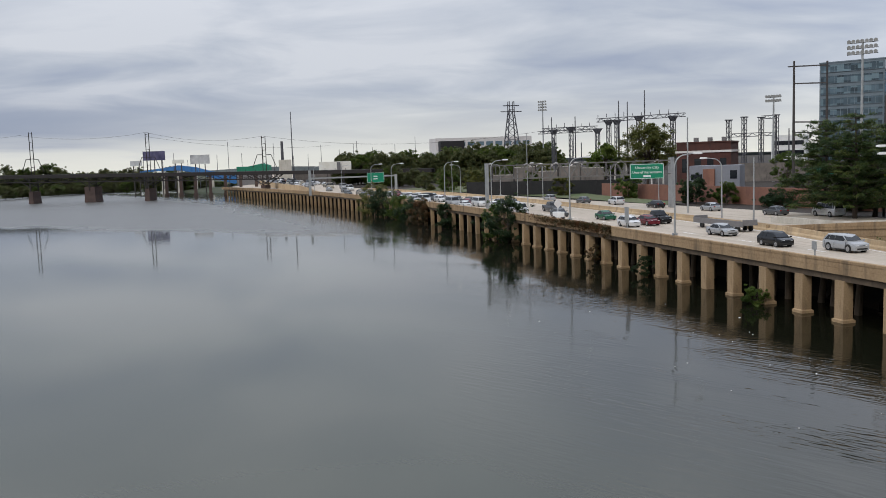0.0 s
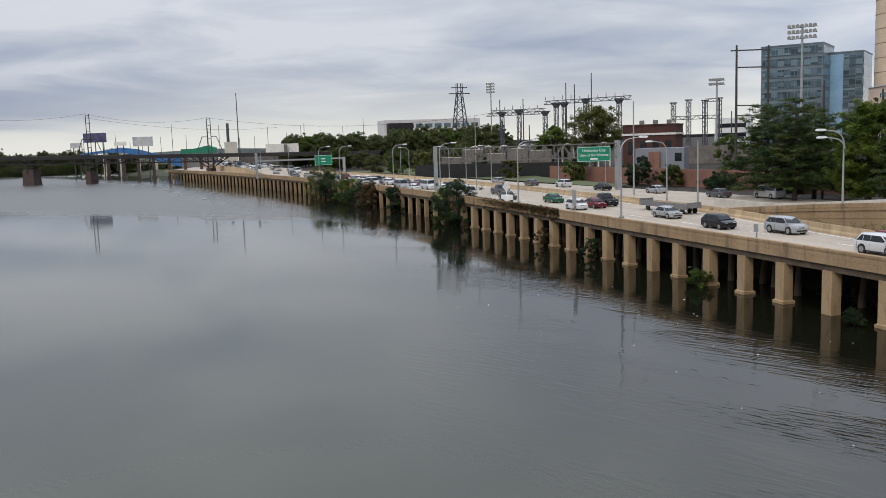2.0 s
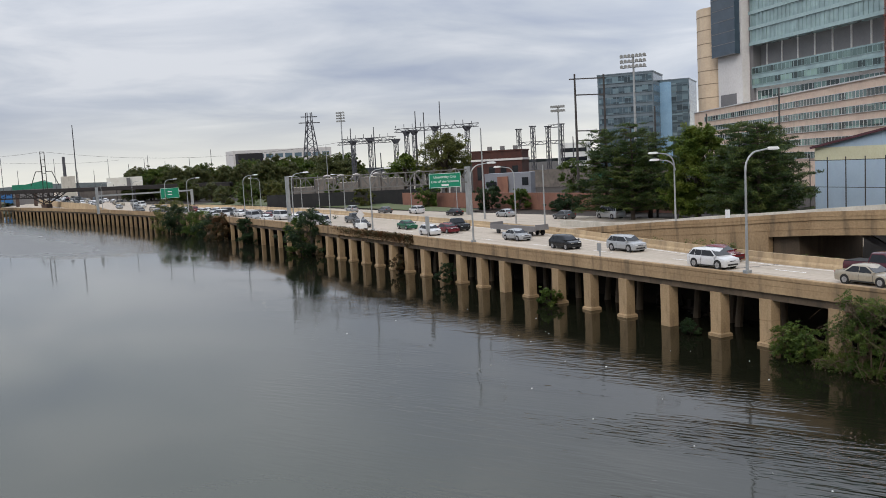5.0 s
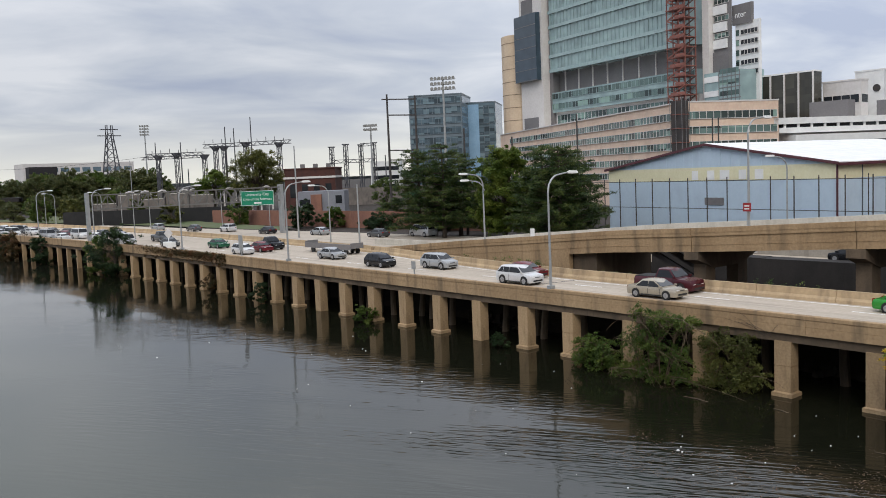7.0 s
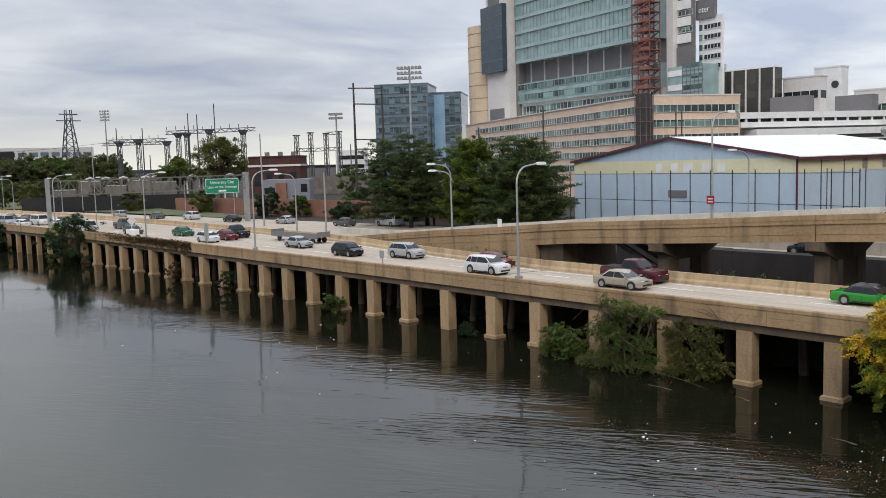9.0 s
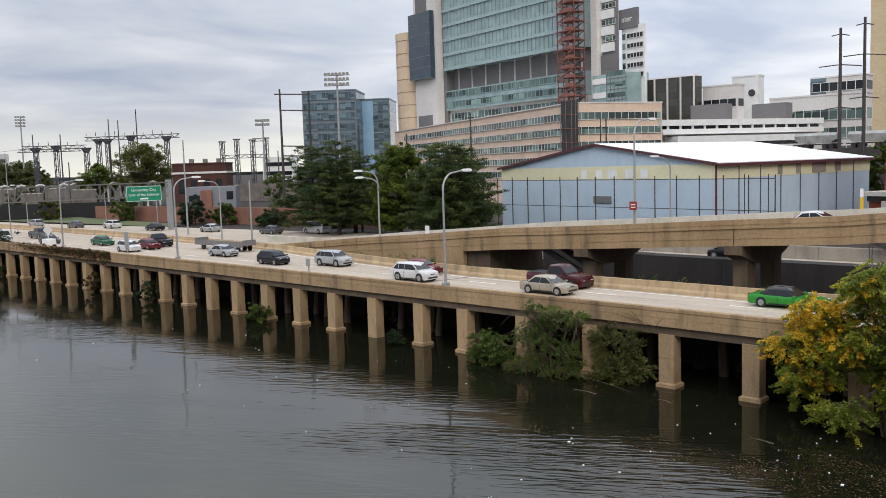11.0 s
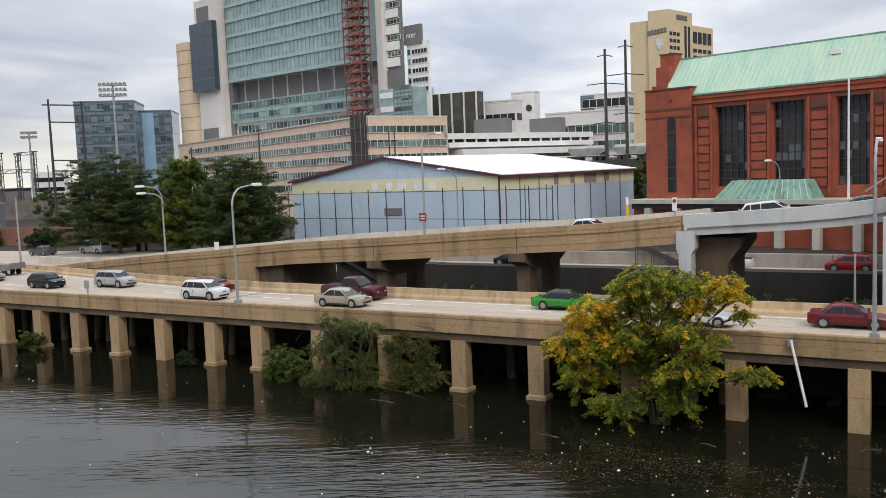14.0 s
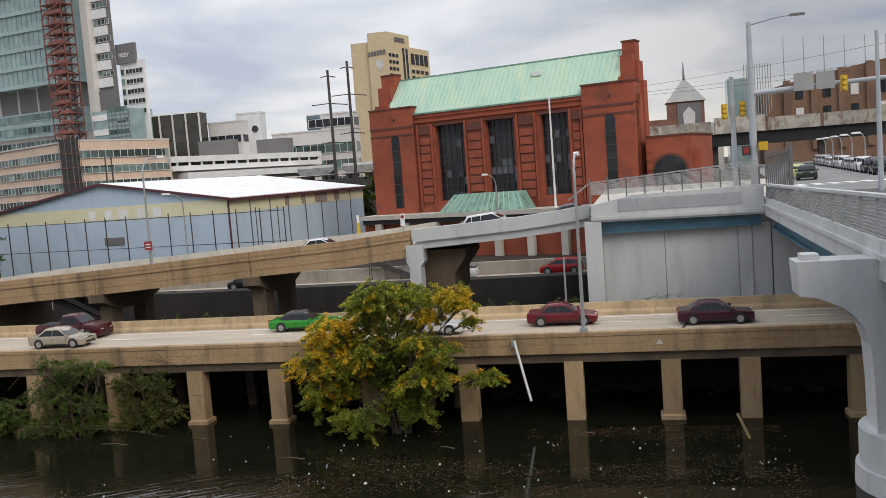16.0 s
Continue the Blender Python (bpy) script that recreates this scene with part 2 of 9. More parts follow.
def water_mat():
    m = bpy.data.materials.new("river_water")
    m.use_nodes = True
    nt = m.node_tree
    N, K = nt.nodes.new, nt.links.new
    b = nt.nodes["Principled BSDF"]
    b.inputs["Roughness"].default_value = 0.05
    b.inputs["IOR"].default_value = 1.33
    tc = N("ShaderNodeTexCoord")

    def ripples(angle, size, detail, distortion):
        mp, n = N("ShaderNodeMapping"), N("ShaderNodeTexNoise")
        mp.vector_type = "TEXTURE"
        mp.inputs["Rotation"].default_value = (0, 0, radians(angle))
        mp.inputs["Scale"].default_value = size
        K(tc.outputs["Object"], mp.inputs[0])
        n.inputs["Scale"].default_value, n.inputs["Detail"].default_value, n.inputs["Distortion"].default_value = 1.0, detail, distortion
        K(mp.outputs[0], n.inputs["Vector"])
        return n

    def ramp_of(src, lo, hi, a, c):
        r = N("ShaderNodeMapRange")
        r.inputs["From Min"].default_value, r.inputs["From Max"].default_value = lo, hi
        r.inputs["To Min"].default_value, r.inputs["To Max"].default_value = a, c
        K(src, r.inputs["Value"])
        return r.outputs[0]

    def math_of(op, x, y):
        k = N("ShaderNodeMath")
        k.operation = op
        for i, v in enumerate((x, y)):
            if isinstance(v, float):
                k.inputs[i].default_value = v
            else:
                K(v, k.inputs[i])
        return k.outputs[0]

    long_r = ripples(-60, (2.2, 0.36, 1.0), 1.5, 0.35)
    short_r = ripples(-48, (0.9, 0.22, 1.0), 2.0, 0.4)
    # calm and ruffled patches of the surface
    patch = ripples(-70, (26.0, 9.0, 1.0), 3.0, 0.3)
    ruffle = ramp_of(patch.outputs[0], 0.42, 0.64, 0.10, 1.0)
    sep = N("ShaderNodeSeparateXYZ")
    K(tc.outputs["Object"], sep.inputs[0])
    # the eddy beside the viaduct is ruffled most
    near = math_of("MULTIPLY", ramp_of(sep.outputs["X"], 10.0, 27.0, 0.10, 1.0), ramp_of(sep.outputs["X"], 32.0, 39.0, 1.0, 0.04))
    near = math_of("MULTIPLY", near, ramp_of(sep.outputs["Y"], -2.0, 24.0, 0.22, 1.0))
    upstream = ramp_of(sep.outputs["Y"], 38.0, 80.0, 1.0, 0.26)
    eddy = math_of("MULTIPLY", math_of("MULTIPLY", near, upstream), 0.62)
    amt = math_of("MULTIPLY", ruffle, eddy)
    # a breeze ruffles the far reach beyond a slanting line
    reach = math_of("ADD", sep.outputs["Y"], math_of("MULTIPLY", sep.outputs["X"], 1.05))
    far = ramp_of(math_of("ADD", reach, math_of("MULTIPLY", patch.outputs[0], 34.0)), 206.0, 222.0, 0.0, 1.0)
    # the bank and the curving viaduct shelter a strip of calm water
    bend = math_of("POWER", math_of("MAXIMUM", math_of("SUBTRACT", sep.outputs["Y"], 105.0), 0.0), 2.0)
    offing = math_of("ADD", sep.outputs["X"], math_of("MULTIPLY", bend, 0.0004))
    far = math_of("MULTIPLY", far, ramp_of(math_of("ADD", offing, math_of("MULTIPLY", patch.outputs[0], 18.0)), 20.0, 42.0, 1.0, 0.04))
    amt = math_of("ADD", amt, math_of("MULTIPLY", far, math_of("ADD", math_of("MULTIPLY", ruffle, 0.4), 0.5)))
    K(math_of("ADD", math_of("MULTIPLY", far, 0.30), 0.055), b.inputs["Roughness"])
    h = math_of("ADD", long_r.outputs[0], math_of("MULTIPLY", short_r.outputs[0], 0.22))
    # reflections painted into base colour: pale sky in mid-channel, dark viaduct beside the bank
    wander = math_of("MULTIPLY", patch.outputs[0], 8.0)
    refl_tone = N("ShaderNodeMixRGB")
    refl_tone.inputs[1].default_value, refl_tone.inputs[2].default_value = (0.056, 0.061, 0.045, 1), (0.0078, 0.0084, 0.0048, 1)
    K(ramp_of(math_of("ADD", sep.outputs["X"], wander), 12.0, 33.0, 0.0, 1.0), refl_tone.inputs[0])
    # paler base colour stands in for the bright sky reflection in the far reach
    far_sheen = N("ShaderNodeMixRGB")
    far_sheen.inputs[2].default_value = (0.115, 0.115, 0.11, 1)
    K(far, far_sheen.inputs[0])
    K(refl_tone.outputs[0], far_sheen.inputs[1])
    K(far_sheen.outputs[0], b.inputs["Base Color"])
    # reflection weakened here to darken the water in the corner by the bridge
    spec_dim = math_of("MULTIPLY", ramp_of(math_of("ADD", sep.outputs["X"], wander), 27.0, 38.0, 0.0, 0.16), ramp_of(sep.outputs["Y"], 10.0, 26.0, 1.0, 0.0))
    K(math_of("SUBTRACT", 0.5, spec_dim), b.inputs["Specular IOR Level"])
    bp = N("ShaderNodeBump")
    bp.inputs["Strength"].default_value, bp.inputs["Distance"].default_value = 1.0, 0.15
    K(math_of("MULTIPLY", h, amt), bp.inputs["Height"])
    K(bp.outputs[0], b.inputs["Normal"])
    return m


def glass_mat(name, c, rough=0.08, spec=0.8, cell=(400.0, 2.85, 1.95), spread=0.5):
    """Facade glass: dark behind, mirror-like in front, each pane with its own blind or room behind it."""
    m = mat(name, c, tuple(0.74 * k for k in c), 0.25, rough, 0.0, spec=spec, fine=4.0)
    nt = m.node_tree
    N, K = nt.nodes.new, nt.links.new
    tc, snap, wn = N("ShaderNodeTexCoord"), N("ShaderNodeVectorMath"), N("ShaderNodeTexWhiteNoise")
    snap.operation = "SNAP"
    snap.inputs[1].default_value = cell
    K(tc.outputs["Object"], snap.inputs[0])
    K(snap.outputs[0], wn.inputs["Vector"])
    r = N("ShaderNodeValToRGB")
    r.color_ramp.interpolation = "CONSTANT"
    e = r.color_ramp.elements
    e[0].position, e[0].color = 0.0, (1 - spread, 1 - spread, 1 - spread, 1)
    e[1].position, e[1].color = 0.84, (1 + 1.6 * spread, 1 + 1.5 * spread, 1 + 1.3 * spread, 1)
    for at, v in ((0.22, 1 - 0.4 * spread), (0.46, 1.0), (0.68, 1 + 0.5 * spread)):
        k = e.new(at)
        k.color = (v, v, v, 1)
    K(wn.outputs["Value"], r.inputs[0])
    b = nt.nodes["Principled BSDF"]
    src = b.inputs["Base Color"].links[0].from_socket
    mul = N("ShaderNodeVectorMath")
    mul.operation = "MULTIPLY"
    K(src, mul.inputs[0])
    K(r.outputs[0], mul.inputs[1])
    K(mul.outputs[0], b.inputs["Base Color"])
    return m


CONC = mat("weathered_concrete", (0.40, 0.275, 0.153), (0.285, 0.188, 0.10), 0.35, 0.9, 0.3, stretch=(1, 1, 0.3), stain=(0.105, 0.078, 0.05), amount=0.7, grain=0.35)
# darker concrete copy with the shade under the decks put into its colour
CONC_D = mat("shaded_concrete", (0.14, 0.10, 0.064), (0.08, 0.058, 0.038), 0.5, 0.9, 0.25, stretch=(1, 1, 0.4), stain=(0.05, 0.038, 0.028), amount=0.6)
COLUMN = mat("column_concrete", (0.40, 0.278, 0.156), (0.28, 0.188, 0.10), 0.6, 0.9, 0.3, stretch=(1, 1, 0.35), stain=(0.13, 0.088, 0.05), amount=0.6, vary=0.16, grain=0.32)
BARRIER = mat("barrier_concrete", (0.50, 0.372, 0.225), (0.40, 0.29, 0.172), 0.4, 0.9, 0.2, stretch=(1, 1, 0.5), stain=(0.16, 0.12, 0.08), amount=0.55, vary=0.08)
ROAD = mat("road_concrete", (0.47, 0.40, 0.32), (0.395, 0.338, 0.27), 0.25, 0.9, 0.1, stretch=(3.2, 0.10, 1), stain=(0.25, 0.215, 0.178), amount=0.6)
ASPHALT = mat("asphalt", (0.12, 0.12, 0.12), (0.085, 0.085, 0.085), 0.3, 0.9, 0.2, stretch=(1, 0.2, 1))
PALE = mat("pale_concrete", (0.55, 0.52, 0.46), (0.45, 0.42, 0.36), 0.4, 0.9, 0.15, stretch=(1, 1, 0.4), stain=(0.3, 0.27, 0.22), amount=0.4)
GREYC = mat("painted_grey_concrete", (0.52, 0.535, 0.535), (0.455, 0.47, 0.472), 0.5, 0.7, 0.08, stretch=(1, 1, 0.35), stain=(0.31, 0.315, 0.315), amount=0.4, grain=0.08)
TEAL = mat("teal_steel", (0.07, 0.16, 0.22), (0.05, 0.12, 0.17), 0.8, 0.5, 0.05)
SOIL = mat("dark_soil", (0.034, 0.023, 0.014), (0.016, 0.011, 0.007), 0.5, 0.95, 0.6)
GRASS = mat("rough_grass", (0.07, 0.10, 0.03), (0.10, 0.10, 0.045), 0.1, 0.95, 0.5)
GALV = mat("galvanised_steel", (0.40, 0.41, 0.41), (0.33, 0.34, 0.34), 1.5, 0.45, 0.05, metal=0.4)
DARKSTEEL = mat("dark_steel", (0.035, 0.032, 0.032), (0.055, 0.045, 0.04), 1.0, 0.6, 0.1)
WHITE = mat("white_paint", (0.80, 0.80, 0.78), (0.70, 0.70, 0.69), 0.5, 0.6)
BRICK = mat("red_brick", (0.36, 0.088, 0.044), (0.27, 0.066, 0.036), 0.25, 0.9, 0.2, stain=(0.16, 0.05, 0.035), amount=0.6, fine=20, stretch=(1, 1, 1.8))
BRICK_D = mat("dark_brick", (0.15, 0.052, 0.036), (0.11, 0.042, 0.032), 0.4, 0.9, 0.2)
BROWNWALL = mat("brown_brick_wall", (0.26, 0.125, 0.085), (0.21, 0.10, 0.07), 0.25, 0.9, 0.15, stain=(0.16, 0.08, 0.06), amount=0.5)
COPPER = mat("copper_roof", (0.33, 0.52, 0.42), (0.46, 0.61, 0.47), 0.3, 0.7, 0.05, stretch=(0.3, 1, 0.3), stain=(0.50, 0.60, 0.42), amount=0.6)
COPPER_D = mat("dark_copper", (0.16, 0.30, 0.25), (0.24, 0.40, 0.32), 0.8, 0.7, 0.05, stain=(0.08, 0.14, 0.12), amount=0.7)
BLIND = mat("window_blind", (0.14, 0.15, 0.17), (0.09, 0.10, 0.12), 0.8, 0.5)
SHEDBLUE = mat("blue_metal_siding", (0.49, 0.60, 0.70), (0.45, 0.555, 0.655), 0.25, 0.6, 0.05, stain=(0.37, 0.45, 0.54), amount=0.3, grain=0.1)
CREAM = mat("cream_siding", (0.74, 0.70, 0.47), (0.68, 0.64, 0.43), 0.3, 0.6)
MAROON = mat("maroon_trim", (0.10, 0.03, 0.04), (0.08, 0.025, 0.03), 1.0, 0.6)
DARKGLASS = glass_mat("dark_glass", (0.020, 0.024, 0.029), 0.1, 0.42, spread=0.3)
BLUEGLASS = glass_mat("blue_facade_glass", (0.14, 0.20, 0.24), 0.12, 0.6, (400.0, 1.7, 1.3), 0.4)
GREENGLASS = glass_mat("green_facade_glass", (0.31, 0.42, 0.42), 0.15, 0.6, (400.0, 1.95, 2.6), 0.045)
GREENGLASS_D = glass_mat("green_ribbon_glass", (0.12, 0.185, 0.17), 0.12, 0.6, spread=0.7)
BEIGE = mat("beige_stone", (0.66, 0.52, 0.37), (0.60, 0.465, 0.33), 0.15, 0.85, 0.05)
PINK = mat("pink_precast", (0.74, 0.56, 0.43), (0.67, 0.50, 0.385), 0.15, 0.85, 0.05, stain=(0.50, 0.37, 0.28), amount=0.4)
PALEWALL = mat("pale_panel", (0.66, 0.63, 0.60), (0.60, 0.57, 0.55), 0.12, 0.8)
GREYPANEL = mat("grey_panel", (0.18, 0.17, 0.17), (0.15, 0.145, 0.145), 0.2, 0.7)
TOWERCREAM = mat("cream_tower_wall", (0.66, 0.53, 0.34), (0.61, 0.49, 0.31), 0.1, 0.85)
RUST = mat("rust_red_steel", (0.27, 0.10, 0.075), (0.19, 0.075, 0.058), 0.7, 0.8, 0.1)
SIGNGREEN = mat("sign_green", (0.0, 0.22, 0.12), (0.0, 0.19, 0.10), 0.5, 0.5)
BARK = mat("bark", (0.08, 0.06, 0.045), (0.05, 0.04, 0.03), 2.0, 0.95, 0.5, stretch=(1, 1, 0.3))
LEAF_G = leaf_mat("leaves_green", (0.04, 0.075, 0.014), (0.08, 0.125, 0.022), (0.15, 0.18, 0.034))
# lightened leaf colour stands in for haze over the distant wood
LEAF_W = leaf_mat("hazed_wood_leaves", (0.062, 0.082, 0.032), (0.105, 0.12, 0.044), (0.18, 0.17, 0.06))
LEAF_D = leaf_mat("leaves_dark", (0.018, 0.035, 0.014), (0.030, 0.055, 0.020), (0.055, 0.085, 0.03))
LEAF_Y = leaf_mat("leaves_turning", (0.36, 0.30, 0.025), (0.60, 0.41, 0.028), (0.72, 0.38, 0.018))
LEAF_T = leaf_mat("leaves_summer", (0.07, 0.105, 0.015), (0.20, 0.24, 0.028), (0.42, 0.39, 0.035))
LEAF_P = leaf_mat("pine_needles", (0.020, 0.042, 0.014), (0.050, 0.082, 0.023), (0.13, 0.155, 0.04))
LEAF_O = leaf_mat("olive_leaves", (0.062, 0.074, 0.020), (0.115, 0.125, 0.032), (0.20, 0.185, 0.048))
LEAF_B = leaf_mat("fresh_green_leaves", (0.05, 0.085, 0.014), (0.105, 0.155, 0.024), (0.20, 0.24, 0.042))
LEAF_R = leaf_mat("vine_leaves", (0.04, 0.05, 0.02), (0.09, 0.06, 0.025), (0.16, 0.07, 0.03))
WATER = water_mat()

# ---------------------------------------------------------------- river, ground, roads


def vx(y):
    """The river face of the viaduct: straight, then bending towards the river."""
    return 45.0 - (0.0004 * (y - 105.0) ** 2 if y > 105 else 0.0)


def med(y):
    """The line of the barrier between the two carriageways."""
    if y < 50:
        return 55.8
    if y < 92:
        return 55.8 + 6.4 * ((y - 50) / 42.0) ** 1.3
    return vx(y) + 17.2 + min(8.0, (y - 92) * 0.05)


g = G()
g.box(-2500, 2500, -1500, 3500, -0.6, 0.0)
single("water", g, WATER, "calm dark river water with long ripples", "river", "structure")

def ground_sheet():
    g = G()
    ys = list(range(-300, 420, 12)) + [440, 520, 620, 760, 1000, 1500, 2400, 3500]
    rows = []
    for y in ys:
        yy = min(y, 470)
        x = vx(yy)
        trench = 1.0 if -40 < y < 78 else 0.0
        rows.append([(x + 5.5, y, -0.8), (x + 7.5, y, 0.5), (x + 11.5, y, 3.2), (x + 12.4, y, 3.5 - 3.2 * trench), (x + 38.0, y, 3.5 - 3.2 * trench), (x + 38.4, y, 3.6 - 0.9 * trench), (x + 43.4, y, 3.6 - 0.9 * trench), (x + 43.6, y, 3.7), (x + 60, y, 3.8), (2500, y, 3.9)])
    g.loft(rows, close=False)
    return g


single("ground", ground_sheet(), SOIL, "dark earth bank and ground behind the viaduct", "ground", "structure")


def ribbon(ya, yb, step, left, right, z0, z1):
    """A slab between two lines left(y) and right(y); z0 and z1 are its under and upper side."""
    g = G()
    n = max(1, round((yb - ya) / step))
    rings = []
    for i in range(n + 1):
        y = ya + (yb - ya) * i / n
        a, b, u, w = left(y), right(y), z0(y), z1(y)
        rings.append([(a, y, u), (b, y, u), (b, y, w), (a, y, w)])
    return g.loft(rings)


def con(v):
    return lambda y: v


road_near = single("road_near", ribbon(-60, 452, 8, lambda y: vx(y) + 0.35, lambda y: med(y) - 0.3, con(3.75), con(4.2)), ROAD, "pale worn concrete carriageway of the expressway", "road", "structure")
def far_z(y):
    """Surface of the far carriageway, which dips beside the cutting."""
    return 3.45 + 0.65 * min(1.0, max(0.0, (y - 52.0) / 32.0))


road_far = single("road_far", ribbon(-60, 440, 8, lambda y: max(med(y) + 0.3, vx(y) + 39.8 - max(0, y - 60) * 0.65), lambda y: vx(y) + 43 - min(8, max(0, y - 90) * 0.08), con(2.5), far_z), ROAD, "pale concrete far carriageway of the expressway", "road", "structure")


def dashes(name, xs, y0, y1, z, material):
    g = G()
    y = y0
    while y < y1:
        a, b = xs(y), xs(y + 3)
        g.hexa([(a - 0.07, y, z), (a + 0.07, y, z), (b + 0.07, y + 3, z), (b - 0.07, y + 3, z), (a - 0.07, y, z + 0.006), (a + 0.07, y, z + 0.006), (b + 0.07, y + 3, z + 0.006), (b - 0.07, y + 3, z + 0.006)])
        y += 12
    ob = part(name, g, material, road_near)
    ob["kind"] = "stuff"


dashes("lane_marking", lambda y: vx(y) + 7.9, -50, 300, 4.201, WHITE)
g = ribbon(-60, 300, 8, lambda y: med(y) - 0.95, lambda y: med(y) - 0.8, con(4.2), con(4.206))
part("edge_line", g, WHITE, road_near)

for y in (-4.7, 52.0, 108.0):
    g = G()
    g.hexa([(45.4, y + 1.0, 4.2), (55.5, y - 1.1, 4.2), (55.5, y - 0.9, 4.2), (45.4, y + 1.2, 4.2), (45.4, y + 1.0, 4.208), (55.5, y - 1.1, 4.208), (55.5, y - 0.9, 4.208), (45.4, y + 1.2, 4.208)])
    part("expansion_joint", g, DARKSTEEL, road_near)

# ---------------------------------------------------------------- the viaduct
viaduct = thing("viaduct", "weathered tan concrete expressway viaduct standing in the river", "viaduct", (45, 0, 0), kind="structure")
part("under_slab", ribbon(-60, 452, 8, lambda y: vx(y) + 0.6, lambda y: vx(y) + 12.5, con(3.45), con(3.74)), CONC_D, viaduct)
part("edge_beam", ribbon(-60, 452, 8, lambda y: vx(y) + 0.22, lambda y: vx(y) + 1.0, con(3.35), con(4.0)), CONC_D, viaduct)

# parapet panels, each with a groove line and a coping
y = -58.0
i = 0
while y < 446:
    L = 8.2 if y < 150 else 12.0
    x0, x1 = vx(y), vx(y + L)
    g = G()
    prof = [(0.0, 3.9), (0.0, 4.42), (0.018, 4.425), (0.018, 4.44), (0.0, 4.445), (0.0, 4.82), (0.03, 4.83), (0.03, 4.855), (-0.025, 4.87), (-0.03, 5.07), (0.0, 5.11), (0.33, 5.11), (0.36, 5.06), (0.36, 3.9)]
    g.loft([[(x0 + a, y + 0.007, z) for a, z in prof], [(x1 + a, y + L - 0.007, z) for a, z in prof]])
    part("parapet_panel", g, CONC, viaduct)
    y += L
    i += 1

COLS = [-56, -51, -46, -40.5, -35.5, -30, -24.5, -19, -13.4, -7.8, -3.6, 1.8, 8.0, 14.0, 20, 25.5, 31.3, 37.1, 42.9, 47.7, 53.3, 58.7, 63.8, 69.0, 74.2, 79.1, 84.0, 89.0, 93.6]
PLAIN = {-7.8, 1.8, 8.0, 53.3, 79.1}
y = 98.7
while y < 452:
    COLS.append(y)
    y += 5.05


def column_mesh(top=3.4):
    g = G()
    w, d = 0.53, 0.45
    ring = lambda w, d, z: [(-d, -w, z), (d, -w, z), (d, w, z), (-d, w, z)]
    g.loft([ring(w, d, -1.0), ring(w, d, 1.85)])
    g.loft([ring(w - 0.03, d - 0.03, 1.85), ring(w - 0.03, d - 0.03, 1.9)])
    g.loft([ring(w, d, 1.9), ring(w, d, top)])
    return g


def plinth_mesh():
    g = G()
    ring = lambda w, d, z: [(-d, -w, z), (d, -w, z), (d, w, z), (-d, w, z)]
    g.loft([ring(0.68, 0.60, -1.0), ring(0.67, 0.59, 0.22), ring(0.54, 0.46, 0.30)])
    return g


g = column_mesh()
first = None
for y in COLS:
    if first is None:
        first = part("column", g, COLUMN)
        first.parent = viaduct
        first_p = part("plinth", plinth_mesh(), COLUMN)
        first_p.parent = first
        c = first
    else:
        c = first.copy()
        scene.collection.objects.link(c)
        if y > 150:
            c.scale = (0.8, 0.62, 1)
        elif y not in PLAIN:
            q = first_p.copy()
            scene.collection.objects.link(q)
            q.parent = c
    c.location = (vx(y) + 0.52 - 45, y, 0)

# older raked piles deeper under the deck
rnd = random.Random(4)
for y in COLS:
    if 5 < y < 130:
        for k in range(2):
            yy, xx = y + 1.6 + 1.9 * k + rnd.uniform(-0.5, 0.5), vx(y) + rnd.uniform(3.2, 5.2)
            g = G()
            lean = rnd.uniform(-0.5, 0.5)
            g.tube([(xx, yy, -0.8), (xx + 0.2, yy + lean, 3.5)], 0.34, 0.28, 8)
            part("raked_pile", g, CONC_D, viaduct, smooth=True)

g = G()
g.prism([(44.965, -2.82, 4.32), (44.965, -3.2, 4.31), (44.965, -3.22, 4.40), (44.965, -3.1, 4.55), (44.965, -3.0, 4.57), (44.965, -2.96, 4.48)], (0, 0, 0), (0.03, 0, 0))
part("patch", g, PALE, viaduct, "pale mortar patch on the parapet joint")

# ---------------------------------------------------------------- barrier between the carriageways
barrier = thing("median_barrier", "tan concrete road barrier in long segments between the carriageways", "road barrier", (55.8, 0, 4.2), kind="structure")
BPROF = [(-0.30, 4.2), (-0.27, 4.42), (-0.13, 4.6), (-0.09, 5.08), (0.09, 5.08), (0.13, 4.6), (0.27, 4.42), (0.30, 4.2)]
y = -58.0
while y < 330:
    L = 6.1 if y < 140 else 12.0
    x0, x1 = med(y), med(y + L)
    g = G()
    g.loft([[(x0 + a, y + 0.015, z) for a, z in BPROF], [(x1 + a, y + L - 0.015, z) for a, z in BPROF]])
    part("barrier_segment", g, BARRIER, barrier)
    y += L

# ---------------------------------------------------------------- exit ramp
XR = 62.0


def ramp_z(y):
    """Top of the ramp's river parapet."""
    k = [(-2.0, 12.1), (1.0, 11.5), (3.0, 11.2), (7.0, 10.85), (15.1, 10.4), (21.0, 9.85), (29.5, 9.4), (42.0, 8.65), (53.0, 8.1), (65.0, 7.1), (74.0, 6.45), (90.5, 5.0), (110.0, 4.3)]
    for (a, p), (b, q) in zip(k, k[1:]):
        if y <= b:
            return p + (q - p) * (max(y, a) - a) / (b - a)
    return 4.3


